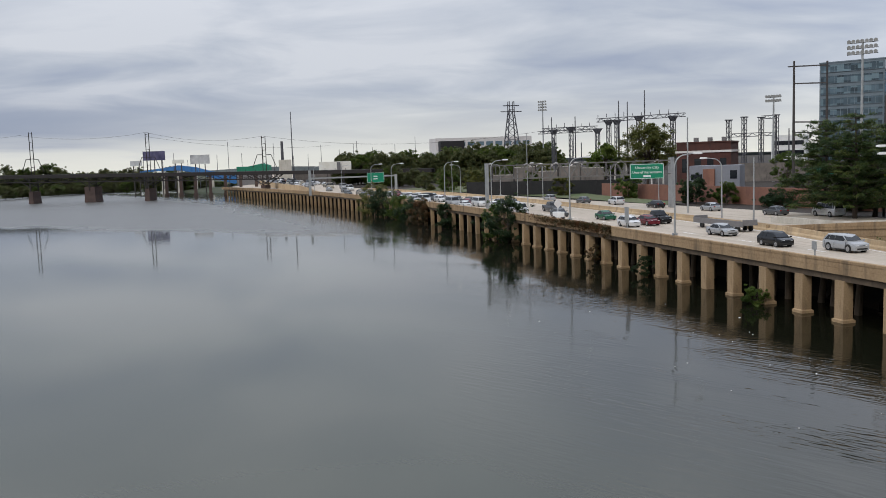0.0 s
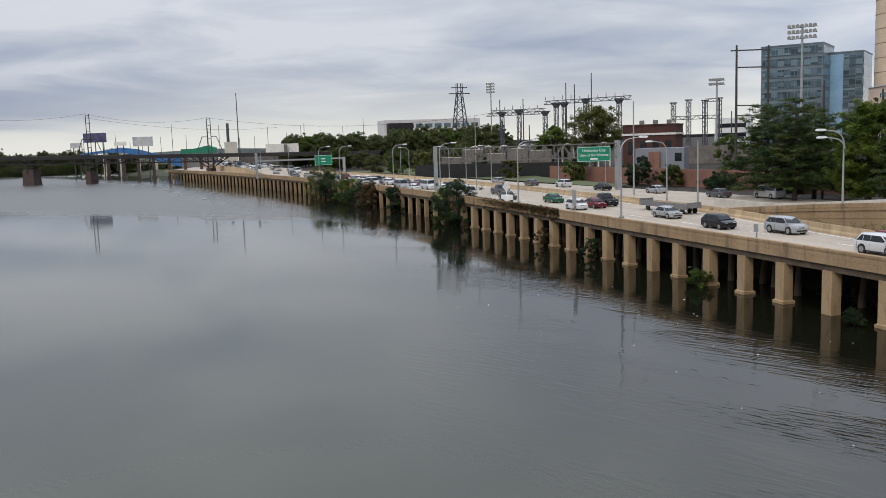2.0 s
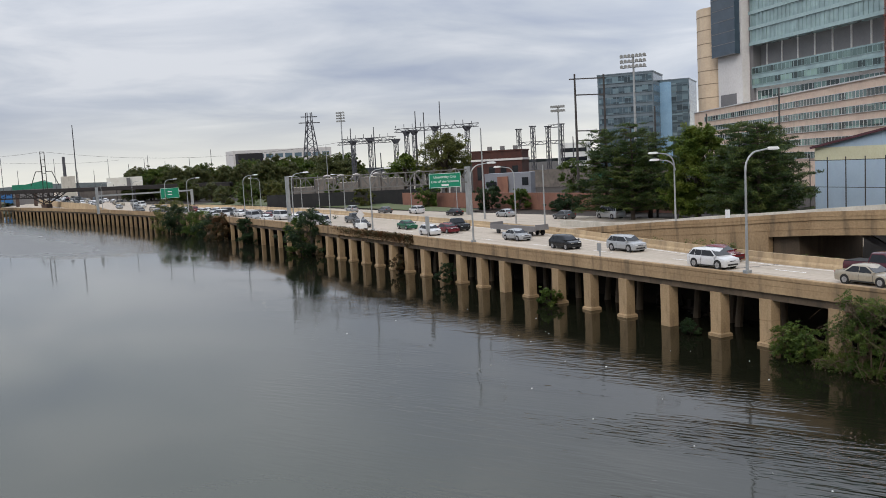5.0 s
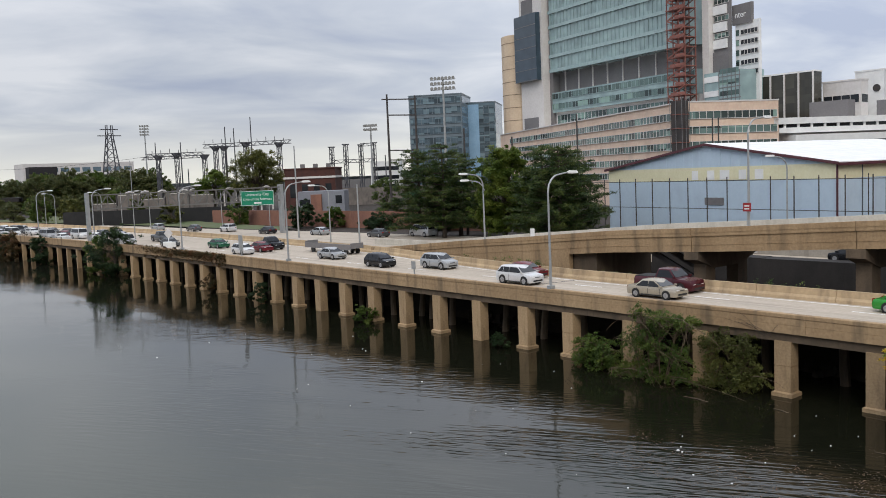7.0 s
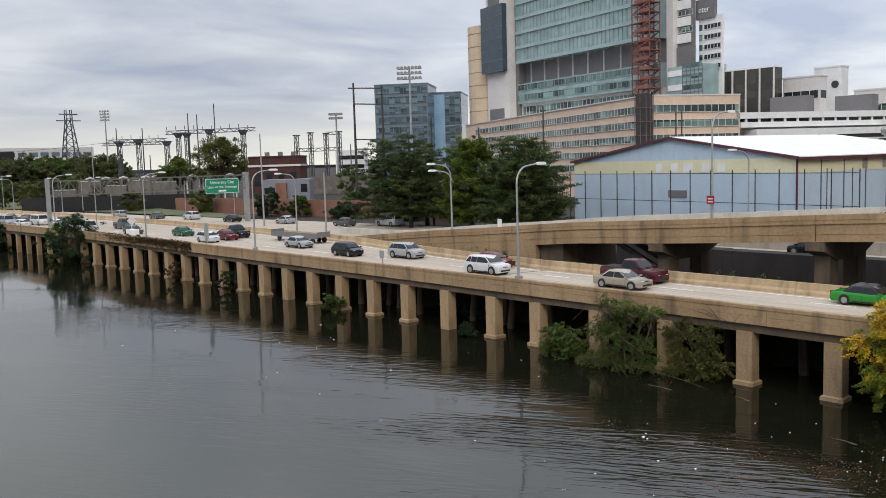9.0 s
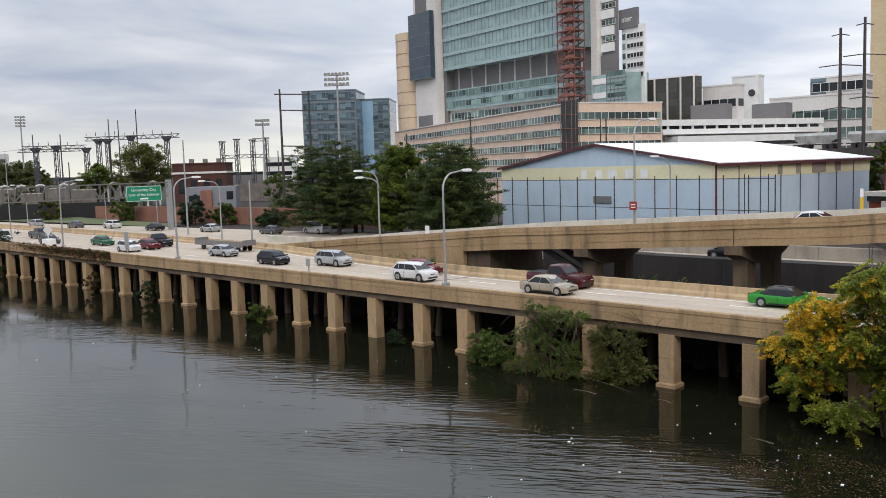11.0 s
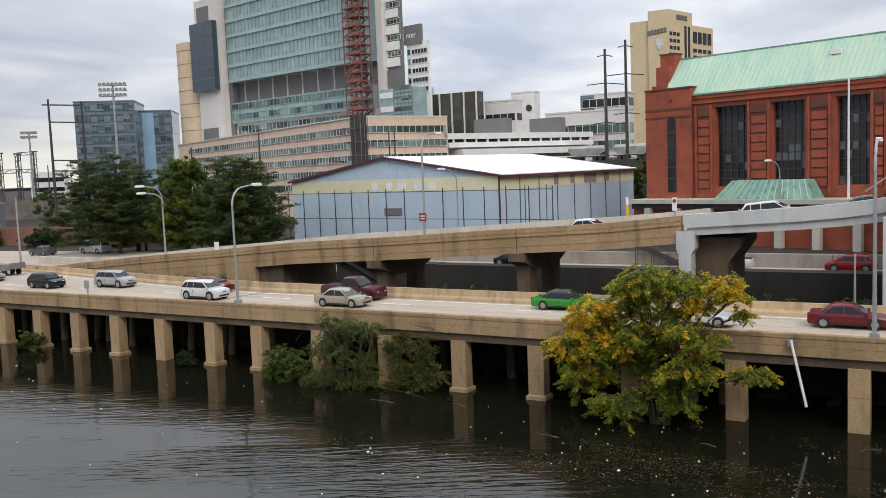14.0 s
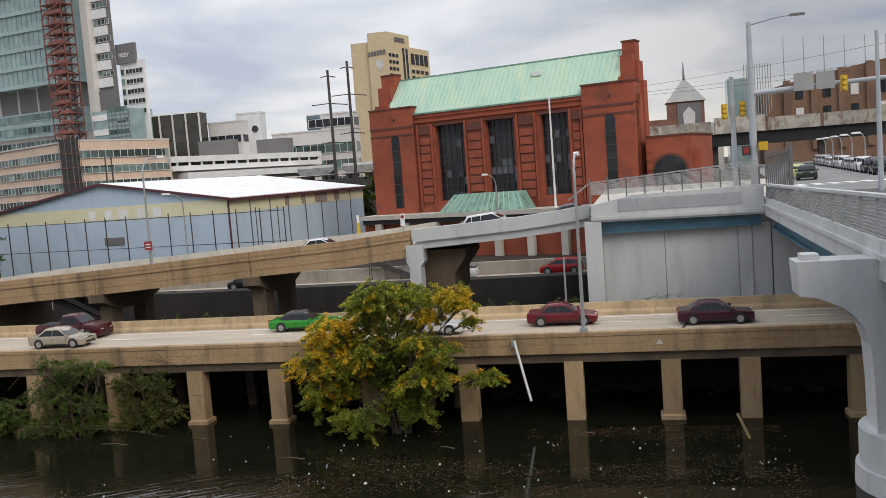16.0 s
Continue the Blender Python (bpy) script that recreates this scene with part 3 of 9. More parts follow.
ramp = thing("exit_ramp", "weathered concrete exit ramp on hammerhead piers", "road ramp", (XR, 40, 4), kind="structure")
part("ramp_deck", ribbon(15.2, 92, 5, con(XR + 0.3), con(XR + 9.2), lambda y: ramp_z(y) - 1.6, lambda y: ramp_z(y) - 1.15), ROAD, ramp)
# inner girders and pier parts below use the concrete with shade in its colour
for ya, yb in ((15.2, 29.0), (29.0, 43.5), (43.5, 58.0)):
    part("girder", ribbon(ya + 0.03, yb - 0.03, 3, con(XR), con(XR + 0.7), lambda y: ramp_z(y) - 2.1, lambda y: ramp_z(y) - 0.72), CONC, ramp)
    part("coping", ribbon(ya + 0.02, yb - 0.02, 3, con(XR - 0.1), con(XR + 0.35), lambda y: ramp_z(y) - 0.72, lambda y: ramp_z(y)), CONC, ramp)
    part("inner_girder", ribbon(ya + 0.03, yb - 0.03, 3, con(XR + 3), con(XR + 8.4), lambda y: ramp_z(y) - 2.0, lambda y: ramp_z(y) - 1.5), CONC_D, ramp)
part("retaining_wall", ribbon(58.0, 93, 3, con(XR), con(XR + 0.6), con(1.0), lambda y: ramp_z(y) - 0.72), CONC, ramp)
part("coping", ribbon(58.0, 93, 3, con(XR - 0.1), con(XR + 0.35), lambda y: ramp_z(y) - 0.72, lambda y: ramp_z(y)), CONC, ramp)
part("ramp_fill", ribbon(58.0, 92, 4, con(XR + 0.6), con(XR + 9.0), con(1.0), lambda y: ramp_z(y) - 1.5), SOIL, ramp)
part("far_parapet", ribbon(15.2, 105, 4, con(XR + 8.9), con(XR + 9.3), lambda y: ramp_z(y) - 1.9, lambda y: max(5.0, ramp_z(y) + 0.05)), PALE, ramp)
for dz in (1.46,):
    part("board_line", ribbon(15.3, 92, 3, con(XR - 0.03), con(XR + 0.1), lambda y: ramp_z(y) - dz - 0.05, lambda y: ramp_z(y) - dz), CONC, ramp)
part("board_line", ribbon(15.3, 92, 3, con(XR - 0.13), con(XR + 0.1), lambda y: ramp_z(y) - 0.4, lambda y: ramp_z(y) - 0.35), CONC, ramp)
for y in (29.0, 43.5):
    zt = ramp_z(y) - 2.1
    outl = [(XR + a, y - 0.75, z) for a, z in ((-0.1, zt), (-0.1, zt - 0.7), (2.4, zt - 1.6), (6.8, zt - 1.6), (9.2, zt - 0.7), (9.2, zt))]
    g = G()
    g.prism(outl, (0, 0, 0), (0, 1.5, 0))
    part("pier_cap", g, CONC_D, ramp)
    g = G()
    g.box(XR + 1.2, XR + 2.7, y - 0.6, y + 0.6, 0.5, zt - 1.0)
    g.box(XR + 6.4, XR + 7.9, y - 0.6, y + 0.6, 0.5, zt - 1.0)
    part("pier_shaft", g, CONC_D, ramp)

# added dark block standing in for the shade under the ramp
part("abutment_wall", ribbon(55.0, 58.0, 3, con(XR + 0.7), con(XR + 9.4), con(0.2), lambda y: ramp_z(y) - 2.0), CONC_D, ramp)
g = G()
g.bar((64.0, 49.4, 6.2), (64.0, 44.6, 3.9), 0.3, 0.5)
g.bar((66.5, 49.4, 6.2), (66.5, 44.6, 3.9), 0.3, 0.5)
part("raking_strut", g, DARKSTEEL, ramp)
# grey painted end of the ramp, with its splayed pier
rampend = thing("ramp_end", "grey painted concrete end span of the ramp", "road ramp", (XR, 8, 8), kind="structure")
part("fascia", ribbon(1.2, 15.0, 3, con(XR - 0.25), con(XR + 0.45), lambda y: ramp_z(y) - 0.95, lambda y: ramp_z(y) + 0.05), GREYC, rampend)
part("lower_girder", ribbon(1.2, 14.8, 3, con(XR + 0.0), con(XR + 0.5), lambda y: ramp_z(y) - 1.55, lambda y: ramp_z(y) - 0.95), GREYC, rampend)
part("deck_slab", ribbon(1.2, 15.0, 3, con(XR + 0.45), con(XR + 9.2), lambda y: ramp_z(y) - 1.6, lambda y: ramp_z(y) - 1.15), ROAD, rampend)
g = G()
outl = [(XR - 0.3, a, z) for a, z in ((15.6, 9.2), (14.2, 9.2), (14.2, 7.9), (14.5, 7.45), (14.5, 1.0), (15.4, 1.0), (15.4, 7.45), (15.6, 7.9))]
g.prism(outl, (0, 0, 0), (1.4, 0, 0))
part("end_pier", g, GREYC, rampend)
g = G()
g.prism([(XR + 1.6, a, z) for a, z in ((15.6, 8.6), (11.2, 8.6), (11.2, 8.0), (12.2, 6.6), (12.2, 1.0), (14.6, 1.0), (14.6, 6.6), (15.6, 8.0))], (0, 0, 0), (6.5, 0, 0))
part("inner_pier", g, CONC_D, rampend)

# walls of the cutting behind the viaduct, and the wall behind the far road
# near-black tones over the whole cutting wall
DARKWALL = mat("dark_cutting_wall", (0.030, 0.026, 0.024), (0.018, 0.016, 0.015), 0.5, 0.95, 0.3, stretch=(1, 1, 0.4))
cut = thing("cutting_wall", "near-black stone wall of the railway cutting", "wall", (83.2, 20, 0), kind="structure")
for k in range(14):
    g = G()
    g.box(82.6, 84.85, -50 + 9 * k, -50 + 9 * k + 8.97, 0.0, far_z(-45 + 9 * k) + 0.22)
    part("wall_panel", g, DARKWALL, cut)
GREYWALL = mat("dull_grey_concrete", (0.33, 0.30, 0.255), (0.26, 0.235, 0.20), 0.4, 0.9, 0.2, stretch=(1, 1, 0.4), stain=(0.14, 0.12, 0.10), amount=0.5)
fw = thing("far_road_wall", "low dull grey concrete wall behind the far carriageway", "wall", (88, 20, 4), kind="structure")
for k in range(17):
    g = G()
    y = -50 + 8.2 * k
    prof = [(88.0, -0.05), (88.0, 1.35), (88.04, 1.4), (88.4, 1.4), (88.4, -0.05)]
    g.loft([[(a, q, far_z(q) + z) for a, z in prof] for q in (y + 0.02, y + 8.18)])
    part("wall_panel", g, GREYWALL, fw)

# ---------------------------------------------------------------- street bridge at the end of the walk
def by(x):
    """River-side face of the street bridge."""
    return -10.9 - (60 - x) * 0.03


bridge = thing("street_bridge", "grey concrete and teal steel street bridge with slatted railing", "bridge", (60, -11, 10), kind="structure")


def along(x0, x1, step, off0, off1, z0, z1, s0=0.0, s1=0.0):
    """A bar along the bridge; s0 and s1 are the slopes of its lower and upper edge."""
    g = G()
    n = max(1, round(abs(x1 - x0) / step))
    rings = []
    for i in range(n + 1):
        x = x0 + (x1 - x0) * i / n
        s = min(60 - x, 45)
        a, b = z0 + s0 * s, z1 + s1 * s
        rings.append([(x, by(x) + off0, a), (x, by(x) + off1, a), (x, by(x) + off1, b), (x, by(x) + off0, b)])
    return g.loft(rings)


XE = -40
part("fascia", along(60.4, XE, 6, 0.0, -0.5, 10.1, 10.75, -0.043, -0.036), GREYC, bridge)
part("fascia_ledge", along(60.4, XE, 6, 0.12, -0.5, 10.75, 10.92, -0.036, -0.033), GREYC, bridge)
part("kerb", along(60.4, XE, 6, -0.06, -0.5, 10.92, 11.3, -0.033, -0.028), GREYC, bridge)
part("girder", along(60, XE, 6, -0.7, -1.0, 9.3, 10.1, -0.05, -0.043), TEAL, bridge)
part("girder_flange", along(60, XE, 6, -0.4, -1.3, 9.2, 9.3, -0.05, -0.05), TEAL, bridge)
part("bridge_deck", along(64, XE, 6, -0.5, -18, 10.3, 11.3, -0.043, -0.028), ASPHALT, bridge)
part("top_rail", along(60, XE, 4, -0.02, -0.4, 12.12, 12.27, 0.008, 0.008), GREYC, bridge)
for k in range(11):
    f = k / 10
    z, sl = 11.38 + 0.68 * f, -0.028 + 0.036 * f
    part("rail_slat", along(59.6, XE, 10, -0.12, -0.22, z, z + 0.032, sl, sl + 0.0016), GALV, bridge)
x = 59.0
while x > 2:
    s = 60 - x
    g = G()
    g.box(x - 0.06, x + 0.06, by(x) - 0.34, by(x) - 0.2, 11.3 - 0.028 * s, 12.12 + 0.008 * s)
    part("rail_post", g, GALV, bridge)
    x -= 2.4
# plaza edge over the abutment
plaza = thing("plaza_edge", "grey concrete plaza edge over a teal beam and tall grey abutment wall", "abutment", (60, -5, 4), kind="structure")
g = G()
g.prism([(59.6, a, z) for a, z in ((1.0, 10.3), (-10.9, 10.2), (-10.9, 12.25), (-2.0, 12.1), (1.0, 11.5))], (0, 0, 0), (1.0, 0, 0))
part("fascia", g, GREYC, plaza)
g = G()
g.prism([(59.45, a, z) for a, z in ((1.0, 10.45), (-10.9, 10.35), (-10.9, 10.6), (1.0, 10.7))], (0, 0, 0), (0.2, 0, 0))
part("fascia_ledge", g, GREYC, plaza)
PANELGREY = mat("panel_grey", (0.36, 0.375, 0.39), (0.31, 0.325, 0.34), 0.8, 0.8)
for k in range(6):
    g = G()
    g.box(59.56, 59.61, -9.4 + 1.42 * k, -9.4 + 1.42 * k + 1.36, 11.0, 11.85)
    part("recessed_panel", g, PANELGREY, plaza)
g = G()
g.box(60.1, 60.4, -10.7, 0.3, 9.5, 10.25)
g.box(59.85, 60.6, -10.7, 0.3, 9.42, 9.5)
for k in range(7):
    g.box(59.9, 60.1, -9.9 + 1.6 * k, -9.82 + 1.6 * k, 9.5, 10.25)
part("steel_beam", g, TEAL, plaza)
g = G()
g.box(59.4, 60.9, 0.3, 1.5, 2.0, 10.3)
part("corner_pilaster", g, GREYC, plaza)
for y0, y1, dx in ((-4.1, 0.3, 0.0), (-9.15, -4.1, 0.03), (-10.1, -9.15, -0.06), (-11.4, -10.1, 0.05)):
    g = G()
    g.box(60.5 + dx, 61.1, y0 + 0.018, y1 - 0.018, 0.5, 9.6)
    part("wall_panel", g, GREYC, plaza)
for k in range(12):
    g = G()
    g.box(60.55, 61.2, -14.0 - 2.6 * k, -11.42 - 2.6 * k - 0.05, 0.5, 9.6)
    part("wall_panel", g, GREYC, plaza)
g = G()
g.box(60.4, 100, -34, 1.0, 10.9, 11.4)
part("plaza_floor", g, PALE, plaza)
# bridge pier in the river
pier = thing("bridge_pier", "grey painted hammerhead bridge pier standing in the river", "bridge pier", (36, -12, 0), kind="structure")
g = G()
outl = [(34.2, a, z) for a, z in ((-8.5, 9.85), (-8.6, 8.4), (-9.3, 8.3), (-10.2, 7.9), (-10.7, 7.5), (-11.05, 7.0), (-11.3, 6.2), (-11.4, 4.6), (-11.45, 2.3), (-17.0, 2.3), (-17.0, 9.85))]
g.prism(outl, (0, 0, 0), (1.7, 0, 0))
part("hammerhead", g, GREYC, pier)
g = G()
g.box(34.6, 35.5, -9.5, -8.8, 9.85, 10.1)
part("bearing_block", g, GREYC, pier)
g = G()
g.tube([(35.1, -13.6, -1), (35.1, -13.6, 2.5)], 2.65, 2.65, 32)
part("pier_base", g, GREYC, pier, smooth=True)
g = G()
g.tube([(35.1, -13.6, -1), (35.1, -13.6, 0.9)], 2.9, 2.8, 32)
part("base_collar", g, GREYC, pier, smooth=True)

# the road that goes on inland past the railway bridge, behind a long low wall
FARROAD = [(452, -4, 34), (480, -2, 38), (520, 8, 42), (578, 20, 50), (700, 24, 66), (1000, 34, 78), (1420, 46, 100)]
g = G()
g.loft([[(a, y, 3.9), (b, y, 3.9), (b, y, 4.25), (a, y, 4.25)] for y, a, b in FARROAD])
single("road_distant", g, ROAD, "expressway curving away inland under the railway bridge", "road", "structure")
rb = thing("roadside_barrier", "long tan concrete wall beside the jammed lanes", "road barrier", (24, 380, 4.2), kind="structure")
BP = [(29.6, 300), (26.4, 345), (23.1, 388), (20.0, 450), (17.2, 516), (20.5, 580)]
for (xa, ya), (xb, yb) in zip(BP, BP[1:]):
    g = G()
    g.hexa([(xa, ya, 4.15), (xa + 0.5, ya, 4.15), (xb + 0.5, yb - 0.05, 4.15), (xb, yb - 0.05, 4.15), (xa, ya, 5.0 if ya < 340 else 6.6), (xa + 0.4, ya, 5.0 if ya < 340 else 6.6), (xb + 0.4, yb - 0.05, 6.6), (xb, yb - 0.05, 6.6)])
    part("barrier_segment", g, BARRIER, rb)


def jam_z(y):
    """Surface of the rising lanes behind that wall."""
    return 4.3 + 1.6 * min(1.0, max(0.0, (y - 300) / 45.0))


g = G()
g.loft([[(x + 0.5, y, 3.9), (x + 17, y, 3.9), (x + 17, y, jam_z(y)), (x + 0.5, y, jam_z(y))] for x, y in BP])
single("road_rising", g, ROAD, "rising pale lanes full of slow traffic", "road", "structure")

# ---------------------------------------------------------------- buildings


def fr(ox, oy, dx, dy):
    """A frame with u along a facade, w away behind it and z up."""
    n = math.hypot(dx, dy)
    dx, dy = dx / n, dy / n
    return Matrix(((dx, dy, 0, ox), (dy, -dx, 0, oy), (0, 0, 1, 0), (0, 0, 0, 1)))


def slab(name, f, u0, u1, w0, w1, z0, z1, material, parent, label=""):
    g = G()
    g.box(u0, u1, w0, w1, z0, z1, f)
    return part(name, g, material, parent, label)


def ribbon_windows(f, u0, u1, w, zs, h, pitch, parent, glass, frame_mat, depth=0.25, sides=None):
    """Rows of glass with mullions standing proud of it."""
    for z in zs:
        g = G()
        g.box(u0, u1, w - 0.06, w + depth, z, z + h, f)
        ob = part("window", g, glass, parent)
        g = G()
        n = max(1, round((u1 - u0) / pitch))
        for i in range(n + 1):
            u = u0 + (u1 - u0) * i / n
            g.box(u - 0.06, u + 0.06, w - 0.12, w - 0.05, z, z + h, f)
        g.box(u0, u1, w - 0.2, w - 0.05, z - 0.12, z, f)
        g.box(u0, u1, w - 0.16, w - 0.05, z + h, z + h + 0.1, f)
        part("mullions", g, frame_mat, ob)


# sports hall: blue metal siding, white gable roof
FS = fr(97.7, 48.0, 6.3, 39.5)
hall = thing("sports_hall", "large sports hall with blue metal siding and white roof", "hall", (97.4, 48.4, 3.8))
W, D, ZE, ZP = 40.0, 38.0, 13.55, 16.6
g = G()
g.box(0, W, 0, D, 3.6, 11.68, FS)
part("blue_wall", g, SHEDBLUE, hall)
g = G()
g.box(-0.03, W + 0.03, -0.03, D + 0.03, 11.68, ZE, FS)
part("cream_band", g, CREAM, hall, "cream siding band under the eaves")
g = G()
g.prism([FS @ Vector(p) for p in ((0, 0.0, ZE), (W, 0.0, ZE), (W / 2, 0.0, ZP))], (0, 0, 0), FS.to_3x3() @ Vector((0, D, 0)))
part("gable_wall", g, SHEDBLUE, hall)
for a, b in ((-0.5, W / 2), (W + 0.5, W / 2)):
    g = G()
    za = ZE - 0.07
    p = [(a, -0.4, za), (b, -0.4, ZP), (b, D + 0.4, ZP), (a, D + 0.4, za)]
    g.hexa([FS @ Vector(q) for q in p] + [FS @ Vector((q[0], q[1], q[2] + 0.22)) for q in p])
    part("roof", g, WHITE, hall, "white sheet-metal roof slope")
    g = G()
    g.bar(FS @ Vector((a, -0.45, za + 0.06)), FS @ Vector((b, -0.45, ZP + 0.06)), 0.12, 0.34)
    part("rake_trim", g, MAROON, hall)
g = G()
g.box(-0.62, -0.5, -0.4, D + 0.4, ZE - 0.3, ZE + 0.05, FS)
part("gutter", g, MAROON, hall)
g = G()
g.box(-0.1, 0.06, -0.1, 0.1, 3.6, ZE, FS)
part("corner_trim", g, MAROON, hall)
for k in range(1, 8):
    g = G()
    g.box(-0.1, 0.0, D * k / 8 - 0.06, D * k / 8 + 0.06, 3.8, ZE, FS)
    part("wall_rib", g, mat("rib_dark", (0.10, 0.11, 0.13)) if k == 1 else bpy.data.materials["rib_dark"], hall)
for u0, u1 in ((10.5, 11.8), (13.2, 14.4), (16.0, 17.6), (18.6, 19.8), (21.5, 22.6)):
    slab("vent_panel", FS, u0, u1, -0.1, 0.0, 11.85, 13.1, WHITE, hall)
for w0, w1 in ((13.5, 14.5), (18, 19), (22, 25.5), (28, 29.5)):
    slab("side_panel", FS, -0.12, -0.02, w0, w1, 11.9, 13.2, mat("dull_panel", (0.30, 0.27, 0.23)) if w0 == 13.5 else bpy.data.materials["dull_panel"], hall)
slab("louvre", FS, 17.0, 20.3, -0.12, 0.02, 8.4, 9.4, GREYPANEL, hall)
for k in range(24):
    g = G()
    u = W * (k + 0.5) / 24
    g.box(u - 0.02, u + 0.02, -0.05, 0.0, ZE, ZE + (ZP - ZE) * (1 - abs(u - W / 2) * 2 / W) - 0.1, FS)
    part("siding_seam", g, SHEDBLUE, hall)

# tall mesh fence of the courts in front of it
court = thing("court_fence", "tall black court fence on slim posts", "fence", (95, 50, 3.8))
FF = fr(94.6, 38.0, 6.6, 43.5)
for k in range(17):
    g = G()
    u = 1.4 + 3.42 * k
    g.tube([FF @ Vector((u, 0, 3.8)), FF @ Vector((u, 0, 12.2))], 0.085, 0.075, 6)
    part("post", g, DARKSTEEL, court)
for z in (4.4, 8.0, 11.75):
    g = G()
    g.tube([FF @ Vector((1.4, 0, z)), FF @ Vector((56.1, 0, z))], 0.045, 0.045, 5)
    part("rail", g, DARKSTEEL, court)
g = G()
for u in (2.2, 5.3):
    g.tube([FF @ Vector((u, -0.1, 3.8)), FF @ Vector((u, -0.1, 12.3))], 0.06, 0.06, 6)
g.tube([FF @ Vector((2.2, -0.1, 7.0)), FF @ Vector((5.3, -0.1, 7.0))], 0.04, 0.04, 5)
part("gate", g, DARKSTEEL, court, "tall gate in the court fence")

# brick hall with copper roof
FB = fr(102.9, -2.9, 11.1, 36.0)
brick_hall = thing("brick_hall", "red brick hall with green copper roof and tall dark windows", "building", (103, 15, 4))
LB, ZW0, ZW1 = 37.7, 11.0, 21.15
WINS = [(8.6, 12.3), (16.0, 20.0), (23.3, 27.6)]
solid = [(0.0, 8.6), (12.3, 16.0), (20.0, 23.3), (27.6, LB)]
slab("end_wall", FB, 0.0, 6.0, 0.0, 5.0, 3.5, 22.4, BRICK, brick_hall)
for u0, u1 in [(6.0, 8.6)] + solid[1:]:
    slab("wall", FB, u0, u1, 0.0, 14.0, 3.5, 22.4, BRICK, brick_hall)
for u0, u1 in WINS:
    slab("wall_over_window", FB, u0, u1, 0.02, 13.9, ZW1, 22.4, BRICK, brick_hall)
    slab("wall_under_window", FB, u0, u1, 0.02, 13.9, 3.5, ZW0, BRICK, brick_hall)
    slab("lintel", FB, u0 - 0.2, u1 + 0.2, -0.12, 0.02, ZW1, ZW1 + 0.35, BRICK_D, brick_hall)
    win = slab("window", FB, u0, u1, 0.9, 1.1, ZW0, ZW1, DARKGLASS, brick_hall, "tall dark window")
    for k in range(6):
        u = u0 + (u1 - u0) * k / 5
        slab("mullion", FB, u - 0.06, u + 0.06, 0.78, 0.9, ZW0, ZW1, DARKSTEEL, win)
    for k in range(11):
        z = ZW0 + (ZW1 - ZW0) * k / 10
        slab("glazing_bar", FB, u0, u1, 0.82, 0.9, z - 0.05, z + 0.05, DARKSTEEL, win)
    rw = random.Random(round(u0 * 10))
    for k in range(9):
        i, j = rw.randrange(5), rw.choice((0, 1, 2, 3, 3, 4, 7))
        a0, a1 = u0 + (u1 - u0) * i / 5, u0 + (u1 - u0) * (i + 1) / 5
        z0 = ZW0 + (ZW1 - ZW0) * j / 10
        slab("blind", FB, a0 + 0.06, a1 - 0.06, 0.87, 0.895, z0 + 0.05, z0 + 0.96, BLIND, win)
slab("cornice", FB, 6.5, 30.8, -0.28, 0.0, 21.75, 22.0, BRICK, brick_hall)
slab("eave_wall", FB, 6.5, 30.8, -0.15, 0.6, 22.4, 23.0, BRICK, brick_hall)
slab("gutter", FB, 6.5, 30.8, -0.3, -0.15, 22.86, 23.04, COPPER_D, brick_hall)
for u0, u1, us in ((0.0, 6.5, 3.05), (30.8, LB, 33.7)):
    slab("corner_tower", FB, u0, u1, -0.5, 2.0, 3.5, 23.95, BRICK, brick_hall)
    slab("tower_coping", FB, u0 - 0.1, u1 + 0.1, -0.62, 2.1, 23.95, 24.15, BRICK_D, brick_hall)
    slab("tower_band", FB, u0 - 0.04, u1 + 0.04, -0.56, -0.49, 21.2, 21.5, BRICK_D, brick_hall)
    slab("tower_band", FB, u0 - 0.04, u1 + 0.04, -0.56, -0.49, 20.2, 20.45, BRICK_D, brick_hall)
    g = G()
    pts = [(us - 0.62, 10.4), (us + 0.62, 10.4), (us + 0.62, 19.7)] + [(us + 0.62 * math.cos(t), 19.7 + 0.7 * math.sin(t)) for t in (0.5, 1.05, 1.57, 2.1, 2.6)] + [(us - 0.62, 19.7)]
    g.prism([FB @ Vector((p, -0.56, z)) for p, z in pts], (0, 0, 0), FB.to_3x3() @ Vector((0, 0.1, 0)))
    slot = part("window", g, DARKGLASS, brick_hall, "narrow arched window slot")
    for z in (12.2, 13.6, 15.0, 16.6, 18.2):
        slab("glazing_bar", FB, us - 0.6, us + 0.6, -0.6, -0.56, z, z + 0.12, DARKSTEEL, slot)
    slab("tower_drain", FB, us - 0.14, us + 0.14, -0.62, -0.5, 22.3, 22.6, DARKSTEEL, brick_hall)
